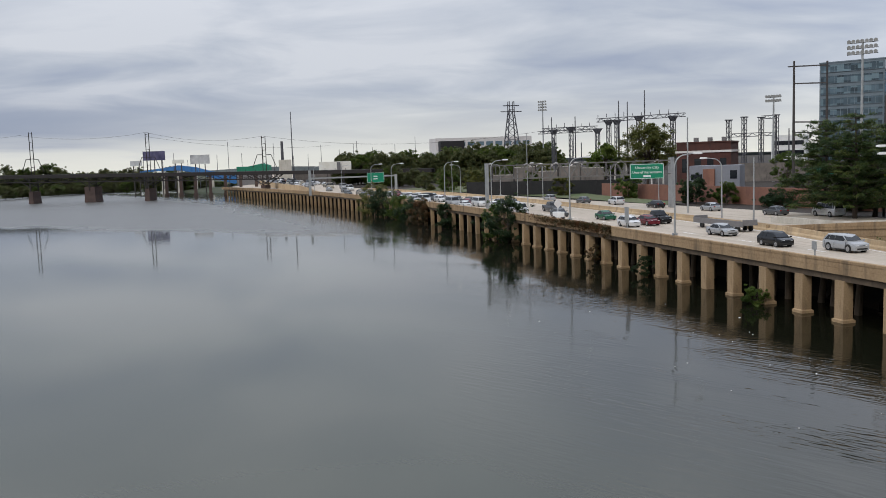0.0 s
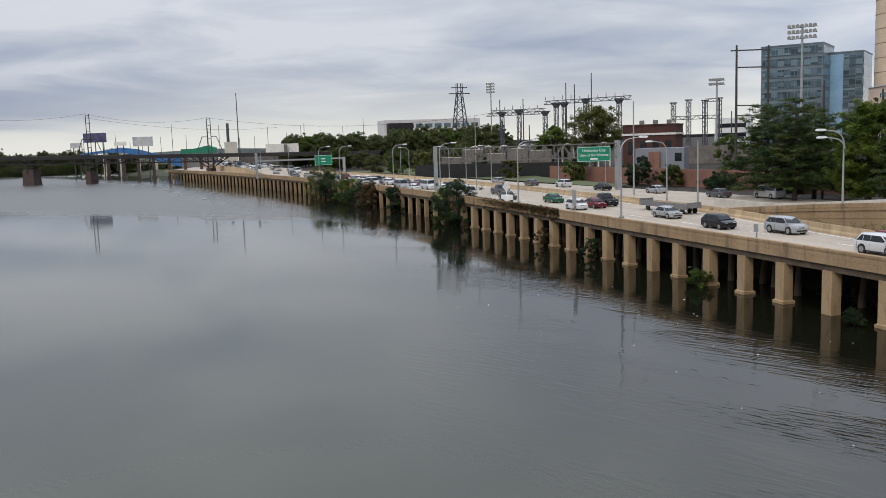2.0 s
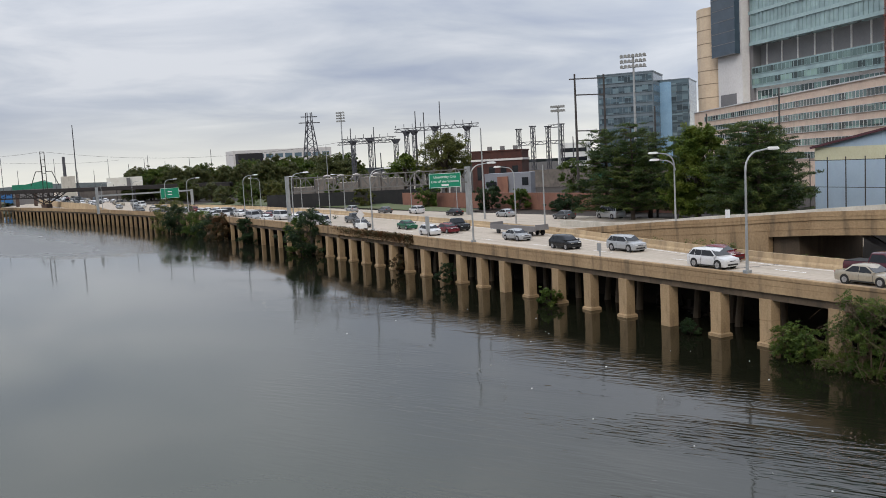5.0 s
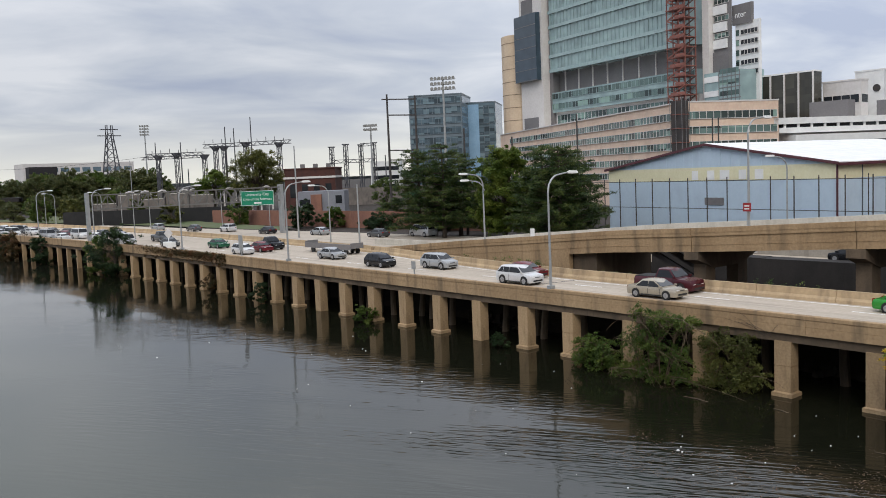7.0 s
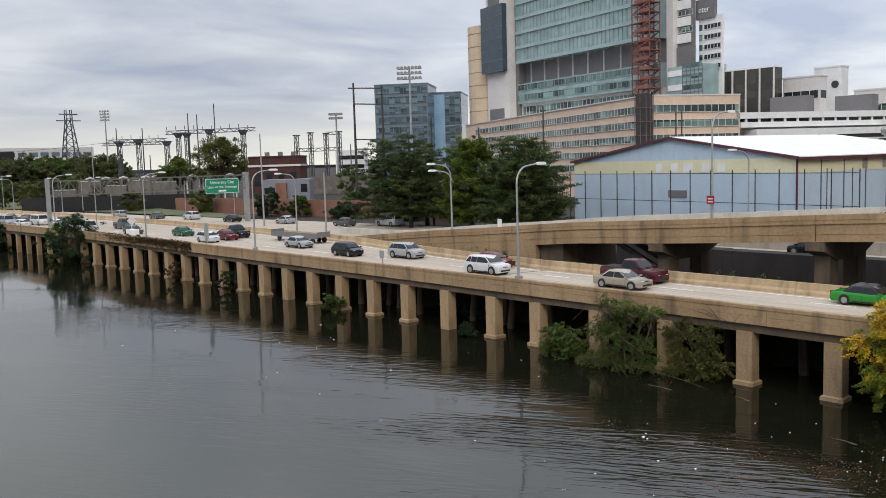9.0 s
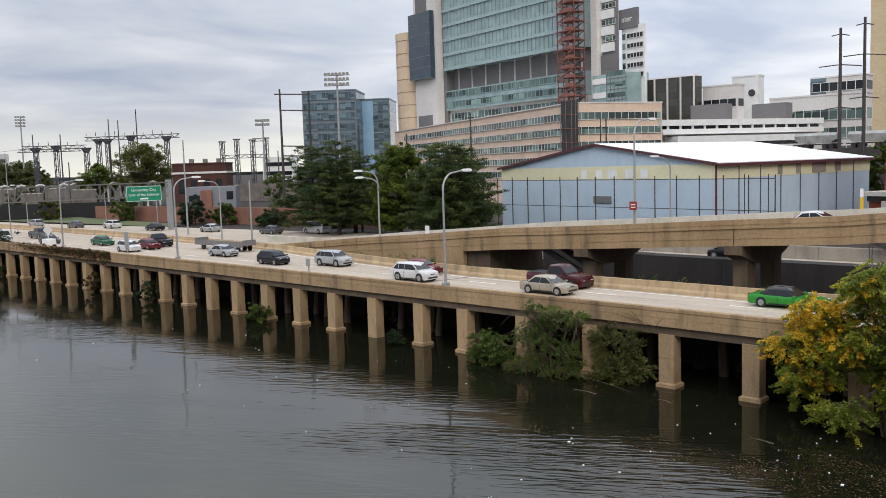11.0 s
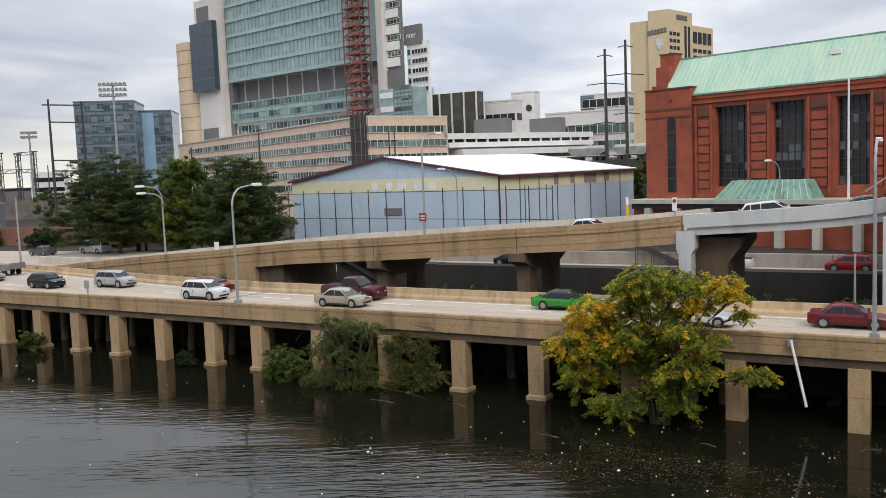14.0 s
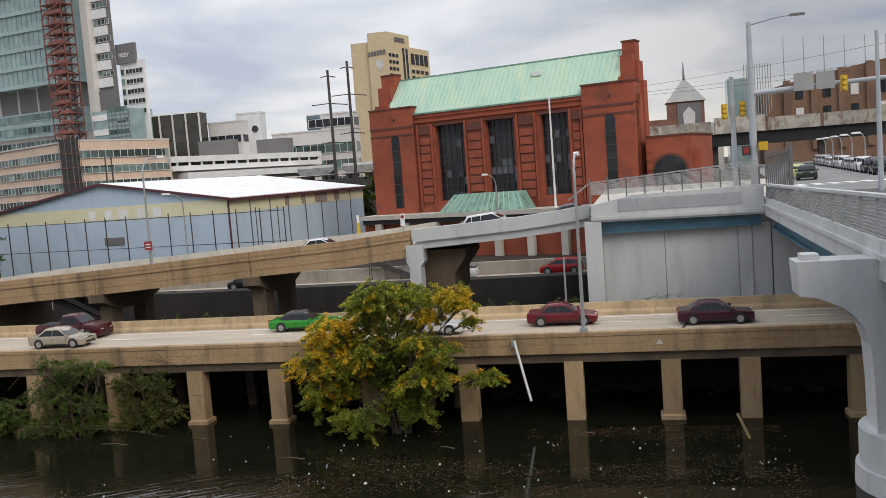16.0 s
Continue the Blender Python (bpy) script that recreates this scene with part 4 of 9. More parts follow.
# pilasters with stacked recessed brick panels
for u0, u1 in ((7.1, 8.0), (13.3, 15.2), (20.7, 22.7), (28.4, 30.0)):
    for k in range(8):
        slab("brick_panel", FB, u0, u1, -0.16, 0.0, 10.9 + 1.12 * k, 11.8 + 1.12 * k, BRICK, brick_hall)
        slab("panel_joint", FB, u0 + 0.02, u1 - 0.02, -0.07, 0.0, 11.8 + 1.12 * k, 12.02 + 1.12 * k, BRICK_D, brick_hall)
    slab("stone_panel", FB, u0 - 0.1, u1 + 0.1, -0.2, 0.0, 20.1, 21.2, BRICK_D, brick_hall)
    slab("pilaster_edge", FB, u0 - 0.42, u0 - 0.14, -0.3, 0.0, 10.0, 21.5, BRICK, brick_hall)
    slab("pilaster_edge", FB, u1 + 0.14, u1 + 0.42, -0.3, 0.0, 10.0, 21.5, BRICK, brick_hall)
# copper roof with standing seams
g = G()
pr = [(0.2, 22.9), (4.6, 28.1), (5.6, 28.1), (5.6, 28.3), (4.5, 28.3), (0.1, 23.1)]
g.prism([FB @ Vector((2.2, w, z)) for w, z in pr], (0, 0, 0), FB.to_3x3() @ Vector((LB - 4.6, 0, 0)))
part("roof", g, COPPER, brick_hall, "green weathered copper roof")
for k in range(50):
    u = 2.3 + (LB - 4.6) * k / 49
    g = G()
    g.bar(FB @ Vector((u, 0.12, 23.1)), FB @ Vector((u, 4.5, 28.3)), 0.07, 0.12)
    part("roof_seam", g, COPPER, brick_hall)
g = G()
g.bar(FB @ Vector((1.8, 4.5, 28.32)), FB @ Vector((LB - 1.8, 4.5, 28.32)), 0.25, 0.16)
part("ridge_cap", g, COPPER_D, brick_hall)
for u0, u1, e in ((0.6, 2.2, -1), (LB - 2.4, LB - 0.2, 1)):
    g = G()
    pr = [(0.8, 3.5), (0.8, 24.7), (1.9, 24.7), (1.9, 27.3), (3.0, 27.3), (3.0, 29.0), (4.8, 29.0), (4.8, 3.5)]
    g.prism([FB @ Vector((u0, w, z)) for w, z in pr], (0, 0, 0), FB.to_3x3() @ Vector((u1 - u0, 0, 0)))
    part("stepped_gable", g, BRICK, brick_hall)
    slab("gable_coping", FB, u0 - 0.1, u1 + 0.1, 2.9, 4.9, 29.0, 29.18, BRICK_D, brick_hall)
    ue = 0.6 if e < 0 else LB - 0.2
    slab("buttress", FB, min(ue, ue + 0.4 * e), max(ue, ue + 0.4 * e), 2.6, 4.7, 3.5, 26.6, BRICK, brick_hall)
    slab("buttress", FB, min(ue + 0.4 * e, ue + 0.8 * e), max(ue + 0.4 * e, ue + 0.8 * e), 3.2, 4.7, 3.5, 24.2, BRICK, brick_hall)
slab("roof_vent", FB, 12.9, 14.1, 2.6, 3.6, 26.3, 26.9, WHITE, brick_hall)
# lower wing with an arch
wing = thing("brick_wing", "low red brick wing with a dark arched window", "building", (103, -7, 4))
slab("wall", FB, -6.1, -0.72, 1.0, 12.0, 3.5, 17.1, BRICK, wing)
slab("coping", FB, -6.25, -0.72, 0.9, 12.2, 17.1, 17.3, BRICK_D, wing)
slab("end_pier", FB, -7.1, -6.1, 1.4, 3.0, 3.5, 15.2, BRICK, wing)
slab("end_buttress", FB, -7.7, -7.1, 1.6, 3.0, 3.5, 12.6, BRICK, wing)
for k in range(4):
    slab("brick_panel", FB, -6.0, -5.75, 0.86, 1.0, 11.0 + 1.3 * k, 11.9 + 1.3 * k, BRICK, wing)
for k in range(5):
    slab("brick_panel", FB, -1.5, -0.75, 0.86, 1.0, 11.0 + 1.1 * k, 11.9 + 1.1 * k, BRICK, wing)
for rr, z0, m_, nm, off in ((2.25, 10.0, BRICK_D, "arch_ring", 0.93), (1.95, 10.0, DARKGLASS, "arched_window", 0.88)):
    g = G()
    pts = [(-3.5 - rr, z0), (-3.5 + rr, z0), (-3.5 + rr, 12.9)] + [(-3.5 + rr * math.cos(t), 12.9 + rr * math.sin(t)) for t in (0.3, 0.7, 1.1, 1.57, 2.0, 2.4, 2.8)] + [(-3.5 - rr, 12.9)]
    g.prism([FB @ Vector((p, off, z)) for p, z in pts], (0, 0, 0), FB.to_3x3() @ Vector((0, 0.2, 0)))
    part(nm, g, m_, wing)
# terrace in front with a copper canopy and brick bays below
terrace = thing("terrace", "long concrete terrace roof over brick bays with white columns", "terrace", (100, 15, 4), kind="structure")
slab("roof_slab", fr(99.0, 1.0, 0.35, 1.0), 0, 36, 0, 4.4, 9.0, 9.55, PALE, terrace)
slab("dark_soffit", fr(99.0, 1.0, 0.35, 1.0), 0, 36, 0.6, 4.4, 8.3, 9.0, DARKSTEEL, terrace)
slab("brick_infill", fr(99.4, 1.0, 0.35, 1.0), 0, 36, 0.9, 1.4, 3.6, 8.3, BRICK, terrace)
for k in range(8):
    slab("column", fr(99.0, 1.0, 0.35, 1.0), 0.6 + 4.6 * k, 1.5 + 4.6 * k, 0.2, 1.0, 3.6, 8.4, PALE, terrace)
canopy = thing("copper_canopy", "sloped green copper canopy with seams", "canopy", (104, 17, 9.5))
g = G()
cq = [(13.4, -3.9, 9.55), (25.8, -3.9, 9.55), (25.8, -0.55, 9.55), (13.4, -0.55, 9.55), (14.6, -2.6, 11.8), (24.0, -2.6, 11.8), (24.0, -0.6, 11.8), (14.6, -0.6, 11.8)]
g.hexa([FB @ Vector(p) for p in cq])
part("canopy_roof", g, COPPER_D, canopy)
for k in range(15):
    f = (k + 0.5) / 15
    g = G()
    g.bar(FB @ Vector((13.4 + 12.4 * f, -3.92, 9.6)), FB @ Vector((14.6 + 9.4 * f, -2.62, 11.82)), 0.09)
    part("seam", g, COPPER, canopy)

# cream hotel tower, far behind the brick hall; laid out small and then set 2.3 times as large and as far away
def tw(x, y, z):
    return Vector((-3.5 + (x + 3.5) * 2.3, -1.8 + (y + 1.8) * 2.3, 14.5 + (z - 14.5) * 2.3))


def tower_block(foot, top, material, name, label=""):
    g = G()
    g.hexa([tw(x, y, 9.67) for x, y in foot] + [tw(x, y, top) for x, y in foot])
    return part(name, g, material, tower, label)


def tower_side(s0, s1, z0, z1, material, name, off=0.06):
    """A pane on the long side of the tower, s along it."""
    g = G()
    q = [(150 + 0.9615 * s - 0.2756 * o, 39.9 - 0.2756 * s - 0.9615 * o) for s, o in ((s0, off), (s1, off), (s1, -0.05), (s0, -0.05))]
    g.hexa([tw(x, y, z0) for x, y in q] + [tw(x, y, z1) for x, y in q])
    return part(name, g, material, tower)


def tower_front(y0, y1, z0, z1, material, name, off=0.06):
    g = G()
    q = [(150 - off, y0), (150 - off, y1), (150.05, y1), (150.05, y0)]
    g.hexa([tw(x, y, z0) for x, y in q] + [tw(x, y, z1) for x, y in q])
    return part(name, g, material, tower)


tower = thing("hotel_tower", "tall cream hotel tower with rows of small windows", "building", tuple(tw(155, 42, 9.67)))
tower_block(((150.5, 46.9), (150.5, 43.5), (160, 45), (160, 48)), 39.4, TOWERCREAM, "left_wing")
tower_block(((150, 43.5), (150, 39.9), (157.7, 37.69), (159, 45)), 40.9, TOWERCREAM, "main_block")
tower_block(((157.7, 37.75), (165, 35.66), (168, 44), (159, 45)), 38.8, TOWERCREAM, "right_wing")
for k in range(14):
    z = 36.5 - 1.22 * k
    for s0 in (0.35, 1.55, 2.75):
        for e in (0.0, 0.48):
            tower_side(s0 + e, s0 + e + 0.40, z, z + 0.62, DARKGLASS, "window")
    for i in range(4):
        if k > 1:
            for e in (0.0, 0.62):
                tower_side(8.4 + 1.72 * i + e, 8.9 + 1.72 * i + e, z, z + 0.62, DARKGLASS, "window")
for i in range(4):
    tower_side(8.4 + 1.72 * i, 9.6 + 1.72 * i, 35.7, 37.7, DARKGLASS, "top_window")
tower_side(5.3, 6.0, 10, 38.4, DARKGLASS, "stair_glazing")
tower_side(6.5, 7.2, 10, 38.4, DARKGLASS, "stair_glazing")
for k in range(6):
    tower_side(2.6 + 0.62 * k, 3.05 + 0.62 * k, 39.4, 40.2, GREYPANEL, "letter_bar", 0.12)
    tower_front(43.6 - 0.58 * k, 43.15 - 0.58 * k, 36.7 + 0.06 * k, 37.5 + 0.06 * k, GREYPANEL, "letter_bar", 0.12)
g = G()
g.prism([tw(149.9, y, z) for y, z in ((42.1, 35.9), (40.9, 35.9), (40.9, 34.8), (41.5, 34.0), (42.1, 34.8))], (0, 0, 0), (0.2, 0, 0))
part("emblem", g, mat("emblem_white", (0.7, 0.7, 0.7)), tower, "plain pale shield emblem")

# hospital tower
FH = fr(217.0, 149.8, 14.8, 71.3) @ Matrix.Translation((0, 0, -0.8))
hosp = thing("hospital_tower", "large glass and stone hospital tower above a ribbon-window podium", "building", (225, 190, 4))
slab("glass_wall", FH, 0, 71, 0, 8, 49.4, 81.0, GREENGLASS, hosp, "pale green curtain wall glass")
for k in range(7):
    z = 49.4 + 5.2 * k
    slab("spandrel", FH, -0.2, 71.2, -0.5, 0.0, z, z + 1.1, mat("pale_spandrel_glass", (0.34, 0.44, 0.44), (0.28, 0.38, 0.38), 0.1, 0.2) if k == 0 else bpy.data.materials["pale_spandrel_glass"], hosp)
for k in range(36):
    slab("mullion", FH, 2.0 * k - 0.05, 2.0 * k + 0.05, -0.22, 0.0, 50.5, 81.0, GREENGLASS, hosp)
slab("recess_wall", FH, 2, 72, 4.0, 8, 41.5, 49.4, GREYPANEL, hosp)
for k in range(9):
    slab("recess_fin", FH, 8 * k + 3, 8 * k + 3.4, 3.6, 4.0, 42.2, 49.4, PALEWALL, hosp)
slab("lower_glass", FH, -1, 71, 0.5, 8, 35.0, 42.2, GREENGLASS, hosp, "green glass floors")
ribbon_windows(FH, -1, 71, 0.45, (36.2, 39.8), 1.9, 2.0, hosp, GREENGLASS_D, GREENGLASS)
slab("lower_band", FH, -1, 71, 2.0, 8, 27.0, 35.0, PALEWALL, hosp)
ribbon_windows(FH, 2, 70, 1.95, (31.0,), 3.0, 2.0, hosp, GREENGLASS_D, WHITE)
slab("grey_return", FH, 70.9, 75.9, 1.0, 30, 20.0, 77.0, GREYPANEL, hosp)
slab("pale_slab", FH, 73.0, 87.5, -2.0, 30, 20.0, 80.0, PALEWALL, hosp, "pale stair wall")
slab("slab_panel", FH, 78.5, 86.0, -2.12, -2.0, 71.0, 77.5, GREYPANEL, hosp)
slab("slab_panel", FH, 76.5, 86.0, -2.12, -2.0, 28.0, 34.0, GREYPANEL, hosp)
slab("dark_glass_box", FH, 74.0, 88.3, -4.0, -1.0, 47.4, 71.6, mat("slate_glass", (0.05, 0.075, 0.10), (0.035, 0.055, 0.075), 0.3, 0.12, spec=0.6), hosp, "projecting dark blue glass box")
for k in range(6):
    slab("box_joint", FH, 73.9, 88.4, -4.06, -4.0, 47.4 + 4.0 * k, 47.6 + 4.0 * k, GREYPANEL, hosp)
g = G()
ring = []
for z in (15.0, 66.3):
    ring.append([FH @ Vector((96.2 + 9.5 * math.cos(a), 8.0 - 11.5 * math.sin(a), z)) for a in (math.pi * k / 14 for k in range(15))])
g.loft(ring)
part("stone_drum", g, BEIGE, hosp, "curved beige stone tower", smooth=False)
for k in range(9):
    g = G()
    z = 24.0 + 4.9 * k
    ring = [[FH @ Vector((96.2 + 9.56 * math.cos(a), 8.0 - 11.57 * math.sin(a), zz)) for a in (math.pi * q / 14 for q in range(15))] for zz in (z, z + 0.25)]
    g.loft(ring)
    part("stone_joint", g, mat("stone_joint", (0.30, 0.22, 0.15)) if k == 0 else bpy.data.materials["stone_joint"], hosp)
# white core and banded towers
slab("white_core", FH, -8.1, -5.6, -1.0, 1.4, 25.0, 82.0, PALEWALL, hosp)
bt = thing("banded_tower", "hospital tower with white spandrel bands", "building", (220, 140, 20))
slab("body", FH, -14.1, -8.2, 1.0, 1.8, 20.0, 82.0, GREYPANEL, bt)
ribbon_windows(FH, -13.9, -8.4, 0.95, [49.5 + 4.7 * k for k in range(7)], 1.3, 1.4, bt, GREENGLASS_D, PALEWALL)
for k in range(8):
    slab("white_band", FH, -13.2, -8.2, 0.5, 1.9, 46.5 + 4.7 * k, 49.0 + 4.7 * k, WHITE, bt)
slab("grey_sign_wall", FH, -14.2, -8.3, 0.3, 1.0, 39.5, 45.5, GREYPANEL, bt)
bt2 = thing("banded_block", "lower hospital block with white bands and grey sign wall", "building", (215, 128, 20))
slab("body", FH, -22.6, -14.2, 3.0, 3.8, 20.0, 53.0, WHITE, bt2)
ribbon_windows(FH, -22.2, -16.2, 2.95, [38.6 + 2.75 * k for k in range(5)], 1.15, 1.2, bt2, DARKGLASS, PALEWALL)
for k in range(5):
    slab("stair_window", FH, -15.5, -14.4, 2.9, 3.0, 38.4 + 2.75 * k, 40.0 + 2.75 * k, GREENGLASS_D, bt2)
slab("sign_wall", FH, -20.4, -13.6, 2.4, 3.4, 52.4, 57.8, GREYPANEL, bt2)
cu = bpy.data.curves.new("lettering", "FONT")
cu.body, cu.size, cu.align_x, cu.extrude = "nter", 2.3, "CENTER", 0.05
tmp = bpy.data.objects.new("lettering", cu)
scene.collection.objects.link(tmp)
me = bpy.data.meshes.new_from_object(tmp.evaluated_get(bpy.context.evaluated_depsgraph_get()))
bpy.data.objects.remove(tmp)
me.transform(Matrix.Translation(-bt2.location) @ FH @ Matrix(((-1, 0, 0, -16.6), (0, 0, -1, 2.34), (0, 1, 0, 54.2), (0, 0, 0, 1))))
me.materials.clear()
me.materials.append(WHITE)
new("lettering", me).parent = bt2
slab("glass_lobby", FH, -21.4, -8.2, -3.0, 6.0, 24.0, 39.6, GREENGLASS, bt2)
for k in range(5):
    slab("lobby_rail", FH, -21.5, -13.7, -3.1, -3.0, 26.0 + 3.0 * k, 26.25 + 3.0 * k, GREYPANEL, bt2)
    slab("lobby_pane", FH, -20.9, -14.0, -3.06, -3.0, 26.9 + 3.0 * k, 28.2 + 3.0 * k, GREENGLASS_D, bt2)
for k in range(6):
    slab("lobby_mullion", FH, -21.3 + 1.5 * k, -21.18 + 1.5 * k, -3.12, -3.0, 24.0, 39.6, GREYPANEL, bt2)
for k in range(3):
    slab("lobby_band", FH, -13.6, -8.3, -3.2, -3.0, 29.0 + 4.0 * k, 30.6 + 4.0 * k, WHITE, bt2)
# construction hoist
DARKRUST = mat("dark_rust", (0.11, 0.05, 0.042), (0.065, 0.035, 0.03), 0.7, 0.85, 0.1)
hoist = thing("construction_hoist", "rust-red construction hoist and scaffold stair on the tower face", "hoist", (217, 153, 15))
for u in (-5.0, -2.6, -0.2, 2.2):
    for w in (-7.0, -3.0):
        g = G()
        g.box(u - 0.12, u + 0.12, w - 0.12, w + 0.12, 13.0, 84.0, FH)
        part("mast", g, RUST, hoist)
for k in range(25):
    z = 18.0 + 2.7 * k
    g = G()
    g.box(-5.2, 2.4 if k % 2 else 0.8, -7.4, -2.8, z, z + 0.25, FH)
    part("landing", g, RUST, hoist)
    g = G()
    g.box(-5.2, -1.4 if k % 3 else 0.6, -7.5, -7.4, z + 0.3, z + 1.0, FH)
    part("guard_panel", g, RUST, hoist)
    g = G()
    e = 1 if k % 2 else -1
    g.bar(FH @ Vector((-1.4 - 3.4 * e, -7.2, z)), FH @ Vector((-1.4 + 3.4 * e, -7.2, z + 2.7)), 0.32)
    part("stair_flight", g, RUST, hoist)
    g = G()
    g.bar(FH @ Vector((-1.4 - 3.4 * e, -3.0, z + 2.7)), FH @ Vector((-1.4 + 3.4 * e, -3.0, z)), 0.2)
    g.bar(FH @ Vector((-5.0, -7.0, z)), FH @ Vector((-5.0, -3.0, z + 2.7)), 0.2)
    g.bar(FH @ Vector((-5.2, -7.45, z + 1.75)), FH @ Vector((2.2, -7.45, z + 1.75)), 0.12)
    part("bracing", g, DARKRUST, hoist)
slab("dark_mesh", FH, -5.4, 2.4, -8.0, -2.6, 13.0, 31.0, DARKSTEEL, hoist, "dark netting on the lowest stage")
stage = thing("scaffold_tower", "dark netted scaffold tower at the podium corner", "scaffold", (157, 111, 3.6))
for k in range(8):
    g = G()
    g.box(154.6, 157.4, 109.4, 112.4, 3.5 + 3.0 * k, 3.65 + 3.0 * k)
    part("platform", g, RUST, stage)
    g = G()
    g.box(154.75, 157.25, 109.55, 112.25, 3.65 + 3.0 * k, 6.5 + 3.0 * k)
    part("netting", g, DARKSTEEL, stage)
for px, py in ((154.6, 109.4), (157.4, 109.4), (154.6, 112.4), (156.0, 109.35), (154.55, 110.9)):
    g = G()
    g.tube([(px, py, 3.4), (px, py, 28.2)], 0.07, 0.07, 6)
    part("standard", g, GREYPANEL, stage)

# podium
FP = fr(157.8, 111.6, 62.2, 122.4)
pod = thing("hospital_podium", "pink precast hospital podium with ribbon windows", "building", (180, 150, 4))
slab("body", FP, 0, 140, 0.2, 23.4, 3.5, 27.2, PINK, pod)
slab("roof_edge", FP, -0.1, 140, -0.1, 23.5, 27.2, 27.5, PALEWALL, pod)
ribbon_windows(FP, 0.5, 128, 0.18, (10.7, 13.95, 17.2, 20.45, 23.7), 1.5, 1.7, pod, GREENGLASS_D, PALEWALL)
FPE = fr(157.8, 111.6, 122.4, -62.2) @ Matrix.Diagonal((1, -1, 1, 1))
ribbon_windows(FPE, 0.6, 23.0, -0.02, (10.7, 13.95, 17.2, 20.45, 23.7), 1.5, 1.7, pod, GREENGLASS_D, PALEWALL)


def block(name, label, f, u0, u1, w0, w1, z0, z1, wall, floors, glass, pitch, h, band=None, at_z=None):
    """A plain office block with floors of ribbon windows on two sides."""
    b = thing(name, label, "building", tuple(f @ Vector((0.5 * (u0 + u1), 0.5 * (w0 + w1), z0))))
    slab("body", f, u0, u1, w0, w1, z0, z1, wall, b)
    slab("roof_edge", f, u0 - 0.15, u1 + 0.15, w0 - 0.15, w1 + 0.15, z1, z1 + 0.4, band or wall, b)
    for k in range(floors):
        z = (at_z if at_z is not None else z0 + 1.5) + k * pitch
        ribbon_windows(f, u0 + 0.4, u1 - 0.4, w0 - 0.05, (z,), h, 2.2, b, glass, band or wall)
        g = G()
        g.box(u0 - 0.06, u0 + 0.3, w0 + 0.4, w1 - 0.4, z, z + h, f)
        part("side_window", g, glass, b)
    return b


YF = fr(0, 0, 0, 1)
# two glass office towers by the railway
GB = glass_mat("slate_blue_glass", (0.095, 0.14, 0.17), 0.12, 0.6, (400.0, 1.72, 1.3), 0.55)
GB2 = mat("slate_mullion", (0.16, 0.20, 0.23), (0.12, 0.155, 0.18), 0.2, 0.4)
block("office_tower", "blue-grey glass office tower", fr(219.0, 255.0, -14.0, 17.0), 0, 21, 0, 22, 4, 44.3, GB2, 10, GB, 3.9, 2.5, GB2, 6)
block("office_tower", "lower blue-grey glass office tower with bright facade", fr(237.5, 256.0, -9.0, 11.0), 0, 13.6, 0, 22, 4, 41.6, BLUEGLASS, 9, GB, 3.9, 2.6, GB2, 6)
# bright sky reflection on the facade, painted as a light blue pane
g = G()
g.box(6.6, 13.6, -0.5, -0.1, 5, 41.0, fr(237.5, 256.0, -9.0, 11.0))
part("bright_glass", g, mat("sky_reflection_blue", (0.30, 0.48, 0.66), (0.24, 0.40, 0.58), 0.2, 0.08), bpy.data.objects["office_tower.001"])
BROWNGLASS = glass_mat("brown_tinted_glass", (0.055, 0.052, 0.04), 0.15, 0.6, spread=0.2)
# low buildings between hospital and tower
gar = thing("parking_garage", "low white parking garage with long open dark levels", "building", (190, 90, 4))
slab("body", FPE, 23.6, 74.0, 3.0, 26.0, 3.5, 23.0, PALEWALL, gar)
slab("upper_band", FPE, 23.6, 70.3, 0.0, 3.0, 19.9, 21.1, WHITE, gar)
slab("upper_slot", FPE, 24.6, 69.6, 0.6, 3.0, 21.1, 21.9, DARKGLASS, gar)
slab("roof_band", FPE, 22.3, 70.3, 0.0, 3.0, 21.9, 23.3, WHITE, gar)
slab("lower_band", FPE, 26.3, 61.8, -2.0, 3.0, 17.9, 19.4, WHITE, gar)
slab("lower_slot", FPE, 26.6, 61.4, -1.4, 3.0, 17.0, 17.9, DARKGLASS, gar)
slab("base_band", FPE, 26.3, 61.8, -2.0, 3.0, 3.5, 17.0, PALEWALL, gar)
for k in range(14):
    slab("pier", FPE, 25.0 + 3.4 * k, 25.5 + 3.4 * k, 0.3, 0.6, 21.1, 21.9, WHITE, gar)
block("dark_block", "dark glass block with pale columns and roof edge", YF, 113.2, 129.8, 218, 222, 3.5, 36.6, BROWNGLASS, 1, BROWNGLASS, 3, 1.5, WHITE, 12)
dk = bpy.data.objects["dark_block"]
for k in range(5):
    slab("pale_column", YF, 113.2 + 4.0 * k, 113.55 + 4.0 * k, 217.6, 218.0, 10, 36.8, PALEWALL, dk)
block("grey_block", "grey office block with flat roof", YF, 103.8, 114.0, 224, 228, 3.5, 33.6, PALEWALL, 1, DARKGLASS, 4, 2.0, PALEWALL, 28)
slab("dark_annex", YF, 102.5, 112.4, 214, 218, 3.5, 28.3, GREYPANEL, bpy.data.objects["grey_block"])
block("white_block", "plain white plant building with round vent", YF, 103.4, 111.0, 236, 240, 3.5, 36.6, WHITE, 0, DARKGLASS, 4, 2.0, WHITE)
g = G()
g.tube([(235.8, 105.2, 32.0), (236.0, 105.2, 32.0)], 1.0, 1.0, 14)
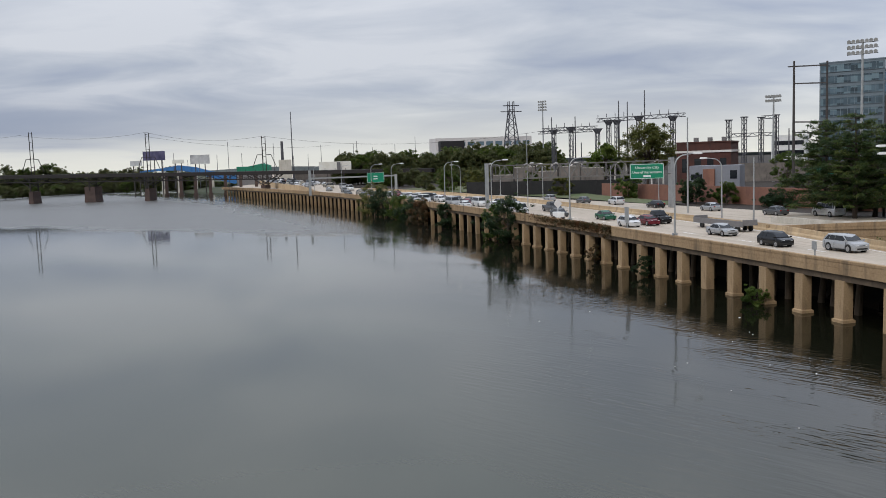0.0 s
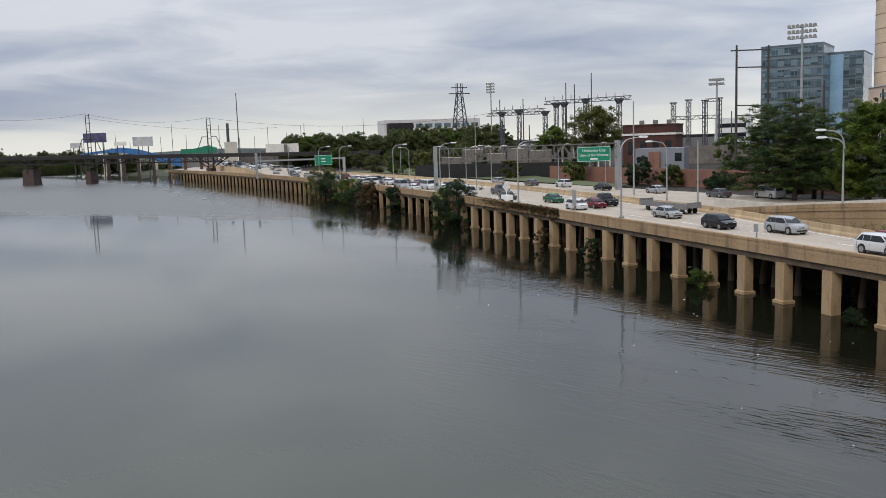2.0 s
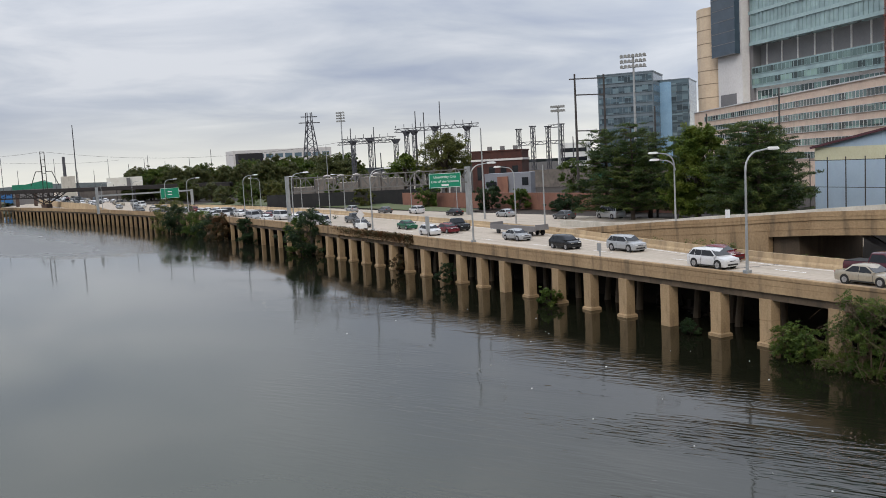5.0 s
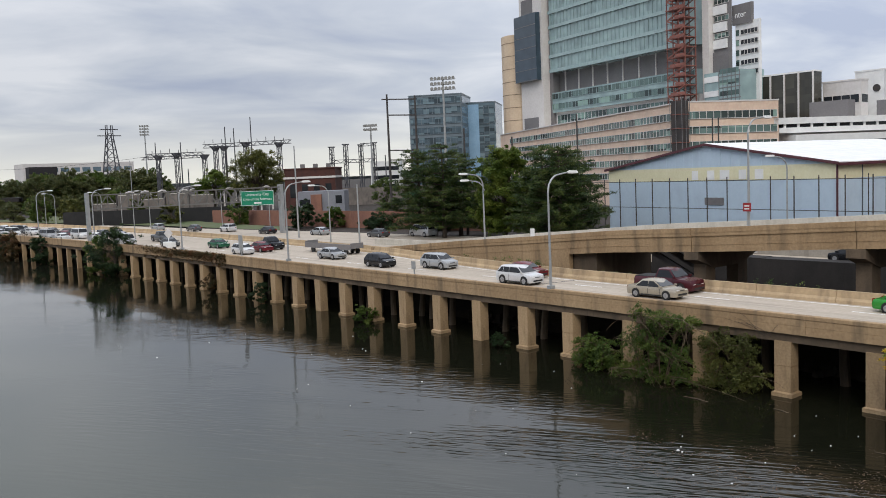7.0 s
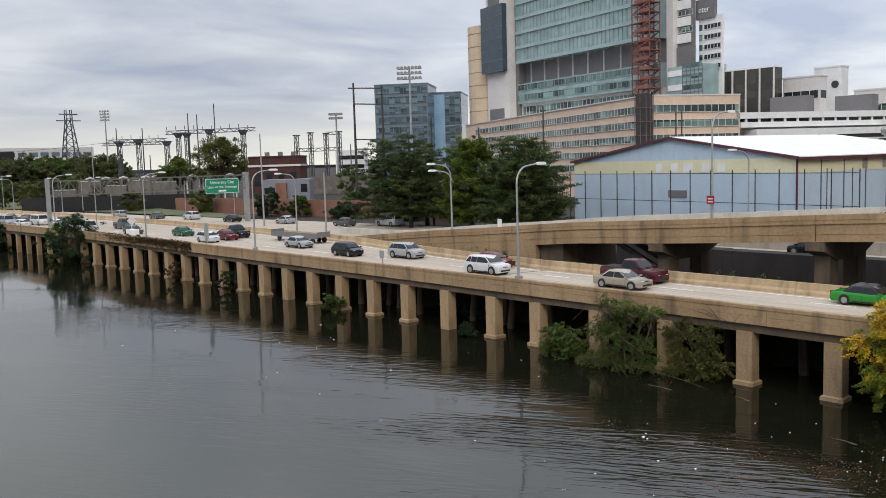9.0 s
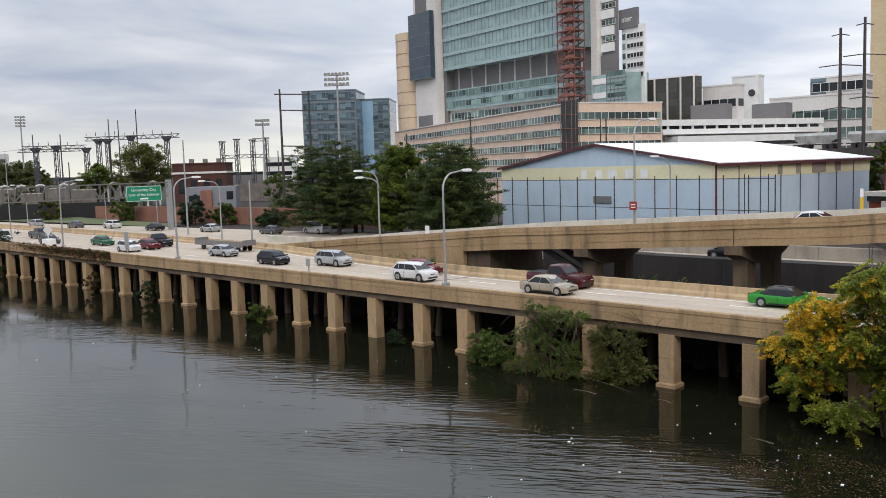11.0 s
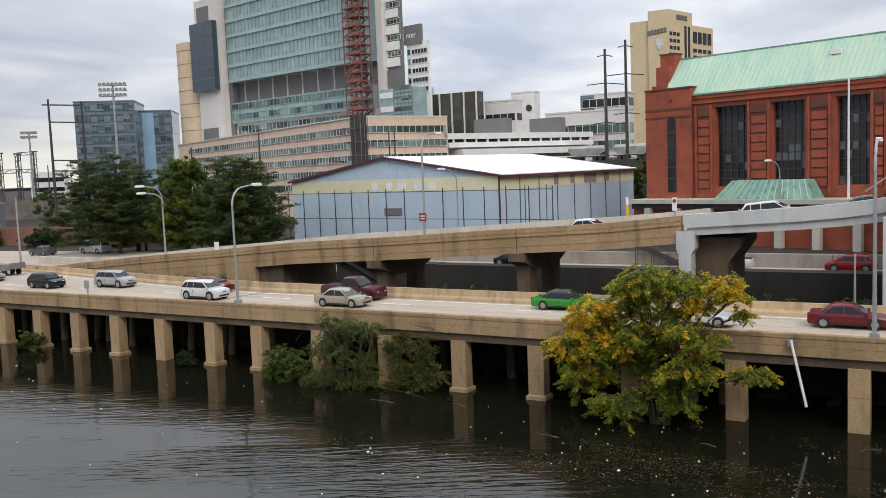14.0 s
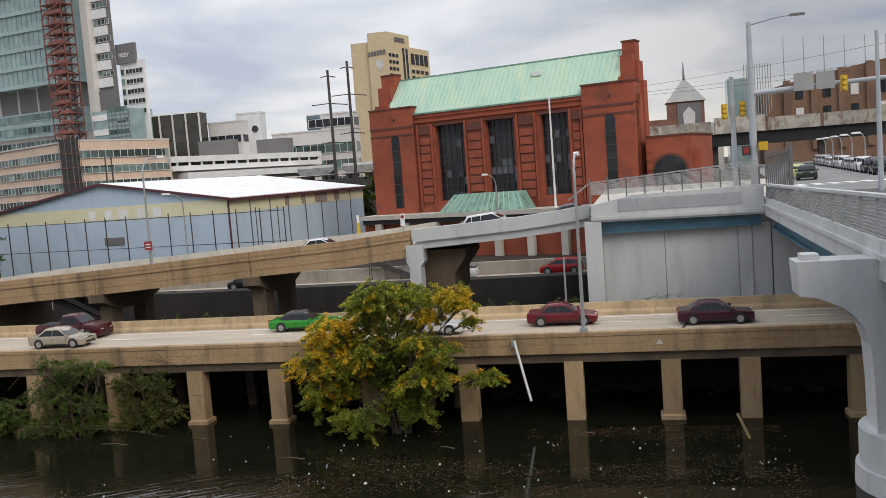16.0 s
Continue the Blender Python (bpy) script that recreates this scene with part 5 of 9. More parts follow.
part("round_vent", g, DARKSTEEL, bpy.data.objects["white_block"])
slab("dark_box", YF, 86.6, 95.4, 214, 218, 3.5, 27.4, GREYPANEL, bpy.data.objects["white_block"])
block("glass_block", "wide green glass block behind the tracks", YF, 70.8, 95.0, 224, 228, 3.5, 28.9, PALEWALL, 3, GREENGLASS_D, 4.6, 2.6, PALEWALL, 13.6)
block("office_block", "pale office block with dark windows", YF, 74.5, 88.5, 235, 240, 3.5, 34.2, PALEWALL, 2, DARKGLASS, 4.2, 2.2, WHITE, 26.5)
slab("glass_end", YF, 84.5, 88.6, 234.9, 240, 27, 34.2, BLUEGLASS, bpy.data.objects["office_block"])

# ---------------------------------------------------------------- street lamps


def make_lamp(height, arm, two=False, bend=1.3):
    """A steel lamp post with a curved arm along +x and a flat lamp head."""
    lamp = new("street_lamp")
    g = G()
    g.box(-0.22, 0.22, -0.22, 0.22, 0.0, 0.25)
    part("base", g, GALV, lamp)
    g = G()
    h = height - 1.5
    g.tube([(0, 0, 0.2), (0, 0, h * 0.5), (0, 0, h)], 0.115, 0.075, 10)
    part("pole", g, GALV, lamp, smooth=True)
    for k in range(2 if two else 1):
        dz = -0.75 * k
        pts = [(0, 0, h + dz - 0.05)]
        for q in range(1, 8):
            a = math.pi / 2 * q / 7
            pts.append((bend * (1 - math.cos(a)), 0.25 * k, h + dz + 1.35 * math.sin(a)))
        pts.append((arm, 0.25 * k, h + dz + 1.5))
        g = G()
        g.tube(pts, 0.085, 0.06, 8)
        part("arm", g, GALV, lamp, smooth=True)
        g = G()
        z = h + dz + 1.5
        y0 = 0.25 * k
        g.loft([[(arm + a, y0 + b, z + c) for b, c in ((-w, -0.1), (w, -0.1), (w * 0.8, t), (-w * 0.8, t))] for a, w, t in ((-0.15, 0.08, 0.06), (0.15, 0.17, 0.12), (0.7, 0.19, 0.12), (0.95, 0.1, 0.03))])
        head = part("lamp_head", g, WHITE, lamp)
        g = G()
        g.box(arm + 0.1, arm + 0.75, y0 - 0.13, y0 + 0.13, z - 0.14, z - 0.1)
        part("lens", g, PALEWALL, head)
    return lamp


lamp_a = make_lamp(8.9, 2.4)
tagged(lamp_a, "galvanised street lamp with one curved arm on the parapet", "street lamp", "expressway lamps")
LAMPS = [(45.2, y, 5.1, 0.0) for y in (44.6, 85.2, 115.0, 187.5, 152.5)] + [(vx(y) + 0.2, y, 5.1, 0) for y in (222.0, 242.0, 275.0, 310.0)]
lamp_a.matrix_world = pose(45.2, -41.0, 5.1, 0, 0, 0)
lamp_t = make_lamp(10.1, 2.4)
tagged(lamp_t, "taller galvanised street lamp with one curved arm on the parapet", "street lamp", "expressway lamps")
lamp_t.matrix_world = pose(45.2, 1.1, 5.1, 0, 0, 0)
for x, y, z, r in LAMPS:
    copy_thing(lamp_a, pose(x, y, z, 0, 0, r))
for y in (205.0, 232.0, 262.0):
    copy_thing(lamp_a, pose(vx(y) + 34, y, 4.1, 0, 0, 180))
copy_thing(lamp_a, pose(64.5, 107.0, 4.4, 0, 0, 180))
lamp_b = make_lamp(7.9, 2.2, True)
tagged(lamp_b, "galvanised lamp post with two curved arms beside the ramp", "street lamp")
lamp_b.matrix_world = pose(64.0, 72.8, 6.2, 0, 0, 170)
lamp_c = make_lamp(9.4, 2.6)
tagged(lamp_c, "tall galvanised lamp post on the ramp parapet", "street lamp")
lamp_c.matrix_world = pose(62.2, 38.0, 8.5, 0, 0, 0)
lamp_d = make_lamp(4.6, 1.6)
tagged(lamp_d, "short lamp post on the terrace", "street lamp")
lamp_d.matrix_world = pose(104.3, 14.7, 9.55, 0, 0, 150)
lamp_s = make_lamp(4.4, 0.6, bend=0.4)
tagged(lamp_s, "pale lamp post on the far pavement of the street", "street lamp", "street lamps")
lamp_s.matrix_world = pose(111, -29.95, 11.45, 0, 0, 90)
lamp_e = make_lamp(11.0, 1.7)
tagged(lamp_e, "slim lamp post beside the court fence", "street lamp")
lamp_e.matrix_world = pose(90.0, 50.0, 3.7, 0, 0, 150)


def pole(name, label, x, y, z0, z1, r, material=GALV, category="pole", top=None):
    ob = thing(name, label, category, (x, y, z0))
    g = G()
    g.tube([(x, y, z0), (x, y, 0.5 * (z0 + z1)), (x, y, z1)], r, r * 0.6, 8)
    part("shaft", g, material, ob, smooth=True)
    if top:
        top(ob)
    return ob


# plain steel poles along the far side
pole("utility_pole", "plain grey steel post with a small box", 66.5, 102.5, 4.2, 13.0, 0.1, GALV, "pole")
pole("camera_pole", "slim galvanised camera pole beside the road", 73.0, 131.0, 4.0, 20.0, 0.16, GALV, "pole")
pole("utility_pole", "plain grey post with a small panel", 63.0, 97.2, 4.2, 13.3, 0.12, GALV, "pole")
for x, y, h in ((69.0, 207.0, 9.0), (79.5, 175.0, 8.0), (56.0, 163.0, 15.0), (82.0, 158.0, 9.0), (62.0, 245.0, 10.0)):
    pole("utility_pole", "plain grey steel post beside the road", x, y, 4.0, 4.0 + h, 0.1, GALV, "pole")
pole("flag_mast", "tall white mast in front of the brick hall", 102.2, 7.2, 9.5, 23.0, 0.15, WHITE, "mast")

# small signs on the parapet and barrier
def sign_board(name, label, x, y, z, w, h, material, post=1.6):
    s = thing(name, label, "sign", (x, y, z))
    g = G()
    g.box(x - 0.05, x + 0.05, y - 0.05, y + 0.05, z, z + post + h)
    part("post", g, GALV, s)
    g = G()
    g.box(x - 0.09, x - 0.05, y - w / 2, y + w / 2, z + post, z + post + h)
    part("board", g, material, s)
    return s


GREYSIGN = mat("grey_sign_back", (0.35, 0.35, 0.34), (0.3, 0.3, 0.29), 1.0, 0.5)
sign_board("road_sign", "grey back of a road sign on the viaduct parapet", 45.3, 97.0, 5.1, 1.1, 1.9, GREYSIGN, 0.7)
sign_board("road_sign", "small grey sign back on the viaduct parapet", 45.3, 62.0, 5.1, 0.6, 0.7, GREYSIGN, 0.5)
sign_board("road_sign", "small pale sign on the ramp parapet", 62.0, 63.0, 7.1, 0.6, 0.9, WHITE, 0.1)
RED = mat("sign_red", (0.33, 0.025, 0.025), (0.28, 0.025, 0.025), 1.0, 0.5)
ww = sign_board("warning_sign", "red and white warning sign on a lamp post", 62.0, 38.0, 8.5, 0.72, 0.72, RED, 1.6)
g = G()
for k in range(2):
    g.box(61.89, 61.91, 37.78, 38.22, 10.27 + 0.24 * k, 10.37 + 0.24 * k)
part("letter_bar", g, WHITE, ww)
YEL = mat("sign_yellow", (0.62, 0.40, 0.02), (0.55, 0.36, 0.02), 1.0, 0.5)
cw = sign_board("chevron_sign", "yellow and white hazard markers at the ramp nose", 71.0, 22.3, 9.6, 0.3, 1.1, YEL, 0.1)
g = G()
g.box(70.9, 70.95, 22.18, 22.42, 10.8, 11.5)
part("upper_board", g, WHITE, cw)
dn = sign_board("no_entry_sign", "white sign with a red disc and an arrow plate", 62.3, 15.8, 10.3, 0.36, 1.0, WHITE, 0.45)
g = G()
g.tube([(62.18, 15.8, 11.5), (62.22, 15.8, 11.5)], 0.14, 0.14, 12)
part("disc", g, RED, dn)

# overhead sign gantry
GANTRY = mat("gantry_steel", (0.15, 0.145, 0.135), (0.11, 0.105, 0.098), 1.0, 0.6)
gantry = thing("sign_gantry", "galvanised truss gantry across the road with a green sign", "sign gantry", (60, 151, 4))
GA, GB_ = Vector((45.6, 156.5, 0)), Vector((78.5, 146.6, 0))
gd = (GB_ - GA).normalized()
gn = Vector((-gd.y, gd.x, 0))
for base, z0 in ((GA, 4.9), (GB_, 4.1)):
    for s in (-0.7, 0.7):
        g = G()
        p = base + gn * s
        g.box(p.x - 0.3, p.x + 0.3, p.y - 0.3, p.y + 0.3, z0, 13.4)
        part("leg", g, GALV, gantry)
for s in (-0.7, 0.7):
    for z in (10.4, 12.9):
        g = G()
        g.bar(GA + gn * s + Vector((0, 0, z)), GB_ + gn * s + Vector((0, 0, z)), 0.2)
        part("chord", g, GANTRY, gantry)
    n = 20
    for k in range(n):
        a, b = GA.lerp(GB_, k / n) + gn * s, GA.lerp(GB_, (k + 1) / n) + gn * s
        g = G()
        g.bar(a + Vector((0, 0, 10.4 if k % 2 else 12.9)), b + Vector((0, 0, 12.9 if k % 2 else 10.4)), 0.12)
        g.bar(a + Vector((0, 0, 10.4)), a + Vector((0, 0, 12.9)), 0.1)
        part("brace", g, GANTRY, gantry)
for k in range(11):
    a = GA.lerp(GB_, k / 10)
    g = G()
    g.bar(a - gn * 0.7 + Vector((0, 0, 12.9)), a + gn * 0.7 + Vector((0, 0, 12.9)), 0.1)
    part("tie", g, GANTRY, gantry)
SC = GA.lerp(GB_, 0.865) - gn * 1.0
SFR = Matrix(((gd.x, 0, -gn.x, SC.x), (gd.y, 0, -gn.y, SC.y), (0, 1, 0, 11.0), (0, 0, 0, 1)))


def sign_face(parent, f, w, h, lines, name="sign_face"):
    g = G()
    g.box(-w / 2, w / 2, -h / 2, h / 2, -0.06, 0.0, f)
    face = part(name, g, SIGNGREEN, parent, "green direction sign with white letters")
    g = G()
    for x0, x1, y0, y1 in ((-w / 2 + 0.05, w / 2 - 0.05, h / 2 - 0.13, h / 2 - 0.06), (-w / 2 + 0.05, w / 2 - 0.05, -h / 2 + 0.06, -h / 2 + 0.13), (-w / 2 + 0.05, -w / 2 + 0.12, -h / 2 + 0.06, h / 2 - 0.06), (w / 2 - 0.12, w / 2 - 0.05, -h / 2 + 0.06, h / 2 - 0.06)):
        g.box(x0, x1, y0, y1, 0.0, 0.012, f)
    part("border", g, WHITE, face)
    for text, y, size in lines:
        if text is None:
            g = G()
            g.box(-0.7, 0.7, y, y + 0.3, 0.0, 0.012, f)
            part("letter_bar", g, WHITE, face)
            continue
        cu = bpy.data.curves.new("lettering", "FONT")
        cu.body, cu.size, cu.align_x, cu.extrude = text, size, "CENTER", 0.006
        tmp = bpy.data.objects.new("lettering", cu)
        scene.collection.objects.link(tmp)
        dg = bpy.context.evaluated_depsgraph_get()
        me = bpy.data.meshes.new_from_object(tmp.evaluated_get(dg))
        bpy.data.objects.remove(tmp)
        me.transform(Matrix.Translation(-parent.location) @ f @ Matrix.Translation((0, y, 0.012)))
        me.materials.clear()
        me.materials.append(WHITE)
        ob = new("lettering", me)
        ob.parent = face


sign_face(gantry, SFR, 6.2, 2.8, (("University City", 0.45, 0.72), ("Univ of the Sciences", -0.4, 0.66), (None, -1.05, 0)))
# two farther green signs on a second gantry
far_gantry = thing("far_gantry", "distant road gantry with a green sign", "sign gantry", (45, 297, 4))
g = G()
g.box(26.0, 56.0, 299.8, 300.2, 9.6, 10.1)
part("chord", g, GALV, far_gantry)
for x in (26.0, 56.0):
    g = G()
    g.box(x - 0.4, x + 0.4, 299.6, 300.4, 4.0, 12.6 if x < 30 else 10.2)
    part("leg", g, GALV, far_gantry)
sign_face(far_gantry, Matrix(((1, 0, 0, 48.4), (0, 0, -1, 297.5), (0, 1, 0, 9.4), (0, 0, 0, 1))), 6.0, 3.4, ((None, 0.3, 0), (None, -0.6, 0)))

# ---------------------------------------------------------------- power lines and substation


def lattice_post(parent, x, y, z0, z1, w, name="lattice_post", material=DARKSTEEL):
    g = G()
    for a, b in ((-w, -w), (w, -w), (w, w), (-w, w)):
        g.bar((x + a, y + b, z0), (x + a, y + b, z1), w * 0.35)
    n = max(2, round((z1 - z0) / (w * 3)))
    for k in range(n):
        za, zb = z0 + (z1 - z0) * k / n, z0 + (z1 - z0) * (k + 1) / n
        s = 1 if k % 2 else -1
        g.bar((x - w * s, y - w, za), (x + w * s, y - w, zb), w * 0.22)
        g.bar((x - w, y - w * s, za), (x - w, y + w * s, zb), w * 0.22)
    return part(name, g, material, parent)


def lattice_beam(parent, a, b, h, w, name="lattice_beam", material=DARKSTEEL):
    a, b = Vector(a), Vector(b)
    d = (b - a).normalized()
    s = Vector((-d.y, d.x, 0)) * w
    up = Vector((0, 0, h))
    g = G()
    for o in (s, -s, s + up, -s + up):
        g.bar(a + o, b + o, 0.2)
    n = max(3, round((b - a).length / 1.6))
    for k in range(n):
        p, q = a.lerp(b, k / n), a.lerp(b, (k + 1) / n)
        g.bar(p - s + (up if k % 2 else Vector()), q - s + (Vector() if k % 2 else up), 0.13)
        g.bar(p + s + (up if k % 2 else Vector()), q + s + (Vector() if k % 2 else up), 0.13)
    return part(name, g, material, parent)


SUBST = mat("substation_steel", (0.085, 0.085, 0.095), (0.06, 0.06, 0.07), 0.5, 0.6)
subst = thing("substation_frame", "dark steel substation bus frames on lattice posts", "substation", (145, 310, 4))
for x, y, z in ((126.0, 327.0, 25.4), (131.5, 322.4, 26.0), (139.5, 315.2, 25.0), (143.0, 312.4, 28.0), (145.5, 310.4, 28.0), (161.5, 296.2, 28.4), (152.0, 305.0, 29.0)):
    lattice_post(subst, x, y, 3.6, z, 0.65, material=SUBST)
    g = G()
    g.hexa([(x - 0.6, y - 0.6, z - 2.0), (x + 0.6, y - 0.6, z - 2.0), (x + 0.6, y + 0.6, z - 2.0), (x - 0.6, y + 0.6, z - 2.0), (x - 2.0, y - 0.6, z), (x + 2.0, y - 0.6, z), (x + 2.0, y + 0.6, z), (x - 2.0, y + 0.6, z)])
    part("post_head", g, SUBST, subst)
lattice_beam(subst, (122.5, 330.0, 24.8), (139.5, 315.2, 24.8), 1.2, 0.8, material=SUBST)
lattice_beam(subst, (139.5, 315.5, 27.4), (165.0, 293.2, 27.9), 1.3, 0.8, material=SUBST)
lattice_beam(subst, (123.0, 336.0, 24.0), (140.0, 321.0, 24.0), 1.0, 0.8, material=SUBST)
rnd = random.Random(11)
for k in range(16):
    t = (k + 0.5) / 16
    g = G()
    x, y, z = 123 + 41 * t, 329.5 - 36 * t, 26.0 if t < 0.4 else 29.2
    g.tube([(x, y, z), (x, y, z + rnd.uniform(0.8, 1.8))], 0.14, 0.1, 6)
    part("insulator", g, SUBST, subst)
subst_b = thing("substation_frame", "dark steel substation frames with paired posts", "substation", (183, 277, 4))
for x, y, z in ((176.5, 282.8, 25.8), (180.6, 279.3, 26.6), (185.0, 275.5, 26.2), (188.8, 272.3, 26.8)):
    lattice_post(subst_b, x, y, 3.6, z, 0.6, material=SUBST)
    g = G()
    g.box(x - 1.4, x + 1.4, y - 0.4, y + 0.4, z - 0.3, z + 0.1)
    part("post_head", g, SUBST, subst_b)
lattice_beam(subst_b, (176.5, 282.8, 19.5), (189.0, 272.2, 19.5), 1.2, 0.6, material=SUBST)
lattice_beam(subst_b, (185.0, 275.5, 25.6), (189.0, 272.2, 25.6), 1.0, 0.6, material=SUBST)
for x, y, z in ((148.6, 315.3, 35.6), (151.2, 313.0, 35.0), (135.0, 326.5, 30.4), (156.5, 309.0, 39.0), (128.0, 332.0, 22.0), (139.0, 330.0, 20.0), (196.0, 275.0, 22.0), (131.0, 342.0, 31.0)):
    pole("power_pole", "slim dark steel power pole", x, y, 3.5, z, 0.3, SUBST, "power pole")
rnd = random.Random(5)
yard = thing("switchyard", "low grey switchgear with curved bus pipes", "substation", (125, 310, 4))
for k in range(9):
    x, y = 104 + 4.6 * k, 298 - 3.2 * k + rnd.uniform(-3, 3)
    g = G()
    pts = [(x - 2.2, y, 4), (x - 2.2, y, 10)] + [(x - 2.2 * math.cos(a), y, 10 + 2.2 * math.sin(a)) for a in (0.5, 1.0, 1.57, 2.1, 2.6)] + [(x + 2.2, y, 10), (x + 2.2, y, 4)]
    g.tube(pts, 0.3, 0.3, 6)
    part("bus_pipe", g, PALEWALL, yard, smooth=True)
    g = G()
    g.box(x - 1, x + 1, y + 3, y + 5, 4, 9.5 + rnd.uniform(0, 2))
    part("switchgear", g, GREYPANEL, yard)

# lattice transmission tower
lt = thing("transmission_tower", "steel lattice transmission tower on the skyline", "transmission tower", (165, 495, 4))
for sx, sy in ((-1, -1), (1, -1), (1, 1), (-1, 1)):
    g = G()
    g.bar((165 + 5.6 * sx, 495 + 5.6 * sy, 3.6), (165 + 1.6 * sx, 495 + 1.6 * sy, 41), 0.5)
    g.bar((165 + 1.6 * sx, 495 + 1.6 * sy, 41), (165 + 1.4 * sx, 495 + 1.4 * sy, 48.5), 0.4)
    part("leg", g, SUBST, lt)
g = G()
for k in range(9):
    za, zb = 4 + 4.4 * k, 4 + 4.4 * (k + 1)
    wa, wb = 5.6 - 4.0 * (za - 4) / 37, 5.6 - 4.0 * (zb - 4) / 37
    for s in (1, -1):
        g.bar((165 - wa * s, 495 - wa, za), (165 + wb * s, 495 - wb, zb), 0.28)
        g.bar((165 - wa, 495 - wa * s, za), (165 - wb, 495 + wb * s, zb), 0.28)
    g.bar((165 - wb, 495 - wb, zb), (165 + wb, 495 - wb, zb), 0.28)
part("bracing", g, SUBST, lt)
for z, w in ((42.5, 6.5), (46.0, 5.0)):
    g = G()
    g.bar((165 - w, 495, z), (165 + w, 495, z), 0.5)
    part("crossarm", g, SUBST, lt)

# stadium floodlights


def floodlight(x, y, z0, z1, wide, rows, cols, label):
    f = thing("floodlight_mast", label, "floodlight", (x, y, z0))
    g = G()
    g.tube([(x, y, z0 - 0.5), (x, y, z1)], 0.45, 0.25, 8)
    part("mast", g, GALV, f, smooth=True)
    for r in range(rows):
        z = z1 - 1.4 * r
        g = G()
        g.bar((x - wide * 0.62, y + wide * 0.78, z), (x + wide * 0.62, y - wide * 0.78, z), 0.16)
        part("cross_bar", g, DARKSTEEL, f)
        for c in range(cols):
            s = (c + 0.5) / cols * 2 - 1
            px, py = x + wide * 0.62 * s, y - wide * 0.78 * s
            g = G()
            g.tube([(px - 0.45, py - 0.35, z + 0.35), (px + 0.1, py + 0.1, z + 0.5)], 0.5, 0.3, 8)
            part("lamp", g, GREYSIGN, f)


floodlight(154.2, 187.8, 4, 40.2, 3.6, 3, 7, "tall stadium floodlight mast with rows of lamps")
floodlight(157.0, 421.0, 4, 42.6, 2.6, 4, 4, "distant stadium floodlight mast")
floodlight(175.0, 254.0, 4, 31.6, 2.6, 2, 6, "stadium floodlight mast behind the substation")

OLDWALL = mat("sooty_retaining_wall", (0.09, 0.08, 0.068), (0.05, 0.045, 0.04), 0.3, 0.9, 0.2)
WAGON = mat("wagon_grey", (0.42, 0.42, 0.40), (0.30, 0.30, 0.29), 0.5, 0.7, 0.05, stain=(0.16, 0.13, 0.10), amount=0.5)
# wooden H pylon by the pines and railway catenary poles
hp = thing("power_pylon", "tall dark twin-pole power pylon with crossarms", "power pylon", (115.5, 158.5, 4))
for x, y, z in ((114.8, 160.6, 32.6), (119.0, 155.6, 32.0)):
    g = G()
    g.tube([(x, y, 4), (x, y, z)], 0.34, 0.2, 8)
    part("pole", g, DARKSTEEL, hp)
for z, e in ((31.2, 0.4), (27.6, 0.0), (19.6, 0.0), (17.4, 0.0)):
    g = G()
    g.bar((114.8 - 2.0 * e, 160.6 + 2.4 * e, z + 0.3), (119.0, 155.6, z), 0.26)
    part("crossarm", g, DARKSTEEL, hp)
for x, y, zt in ((148.5, 51.0, 35.0), (151.0, 48.0, 36.6)):
    cp = thing("catenary_pole", "tall dark railway power pole with arms", "power pole", (x, y, 3.5))
    g = G()
    g.tube([(x, y, 4), (x, y, zt)], 0.36, 0.22, 8)
    part("pole", g, DARKSTEEL, cp)
    for z, w in ((zt - 1.0, 1.4), (zt - 6.0, 3.4), (zt - 13.0, 2.4)):
        g = G()
        g.bar((x - 0.6 * w, y + 0.8 * w, z - 0.3), (x, y, z), 0.16)
        g.bar((x, y, z), (x + 0.6 * w, y - 0.8 * w, z - 0.3), 0.16)
        part("arm", g, DARKSTEEL, cp)
for x, y, zt in ((112.0, 101.0, 23.5), (102.0, 107.0, 20.0), (92.0, 108.0, 21.5), (150.0, 99.0, 23.0), (149.0, 97.0, 23.0)):
    pole("catenary_pole", "dark railway pole in front of the podium", x, y, 3.5, zt, 0.22, DARKSTEEL, "power pole")
elev = thing("railway_embankment", "dark elevated railway track on a retaining wall", "railway", (157, 48, 3.5), kind="structure")
g = G()
g.box(154.0, 161.0, 18.0, 84.0, 3.4, 15.1)
part("retaining_wall", g, OLDWALL, elev)
for x_ in (156.2, 158.6):
    g = G()
    g.box(x_ - 0.08, x_ + 0.08, 18.0, 84.0, 15.1, 15.28)
    part("rail", g, DARKSTEEL, elev)
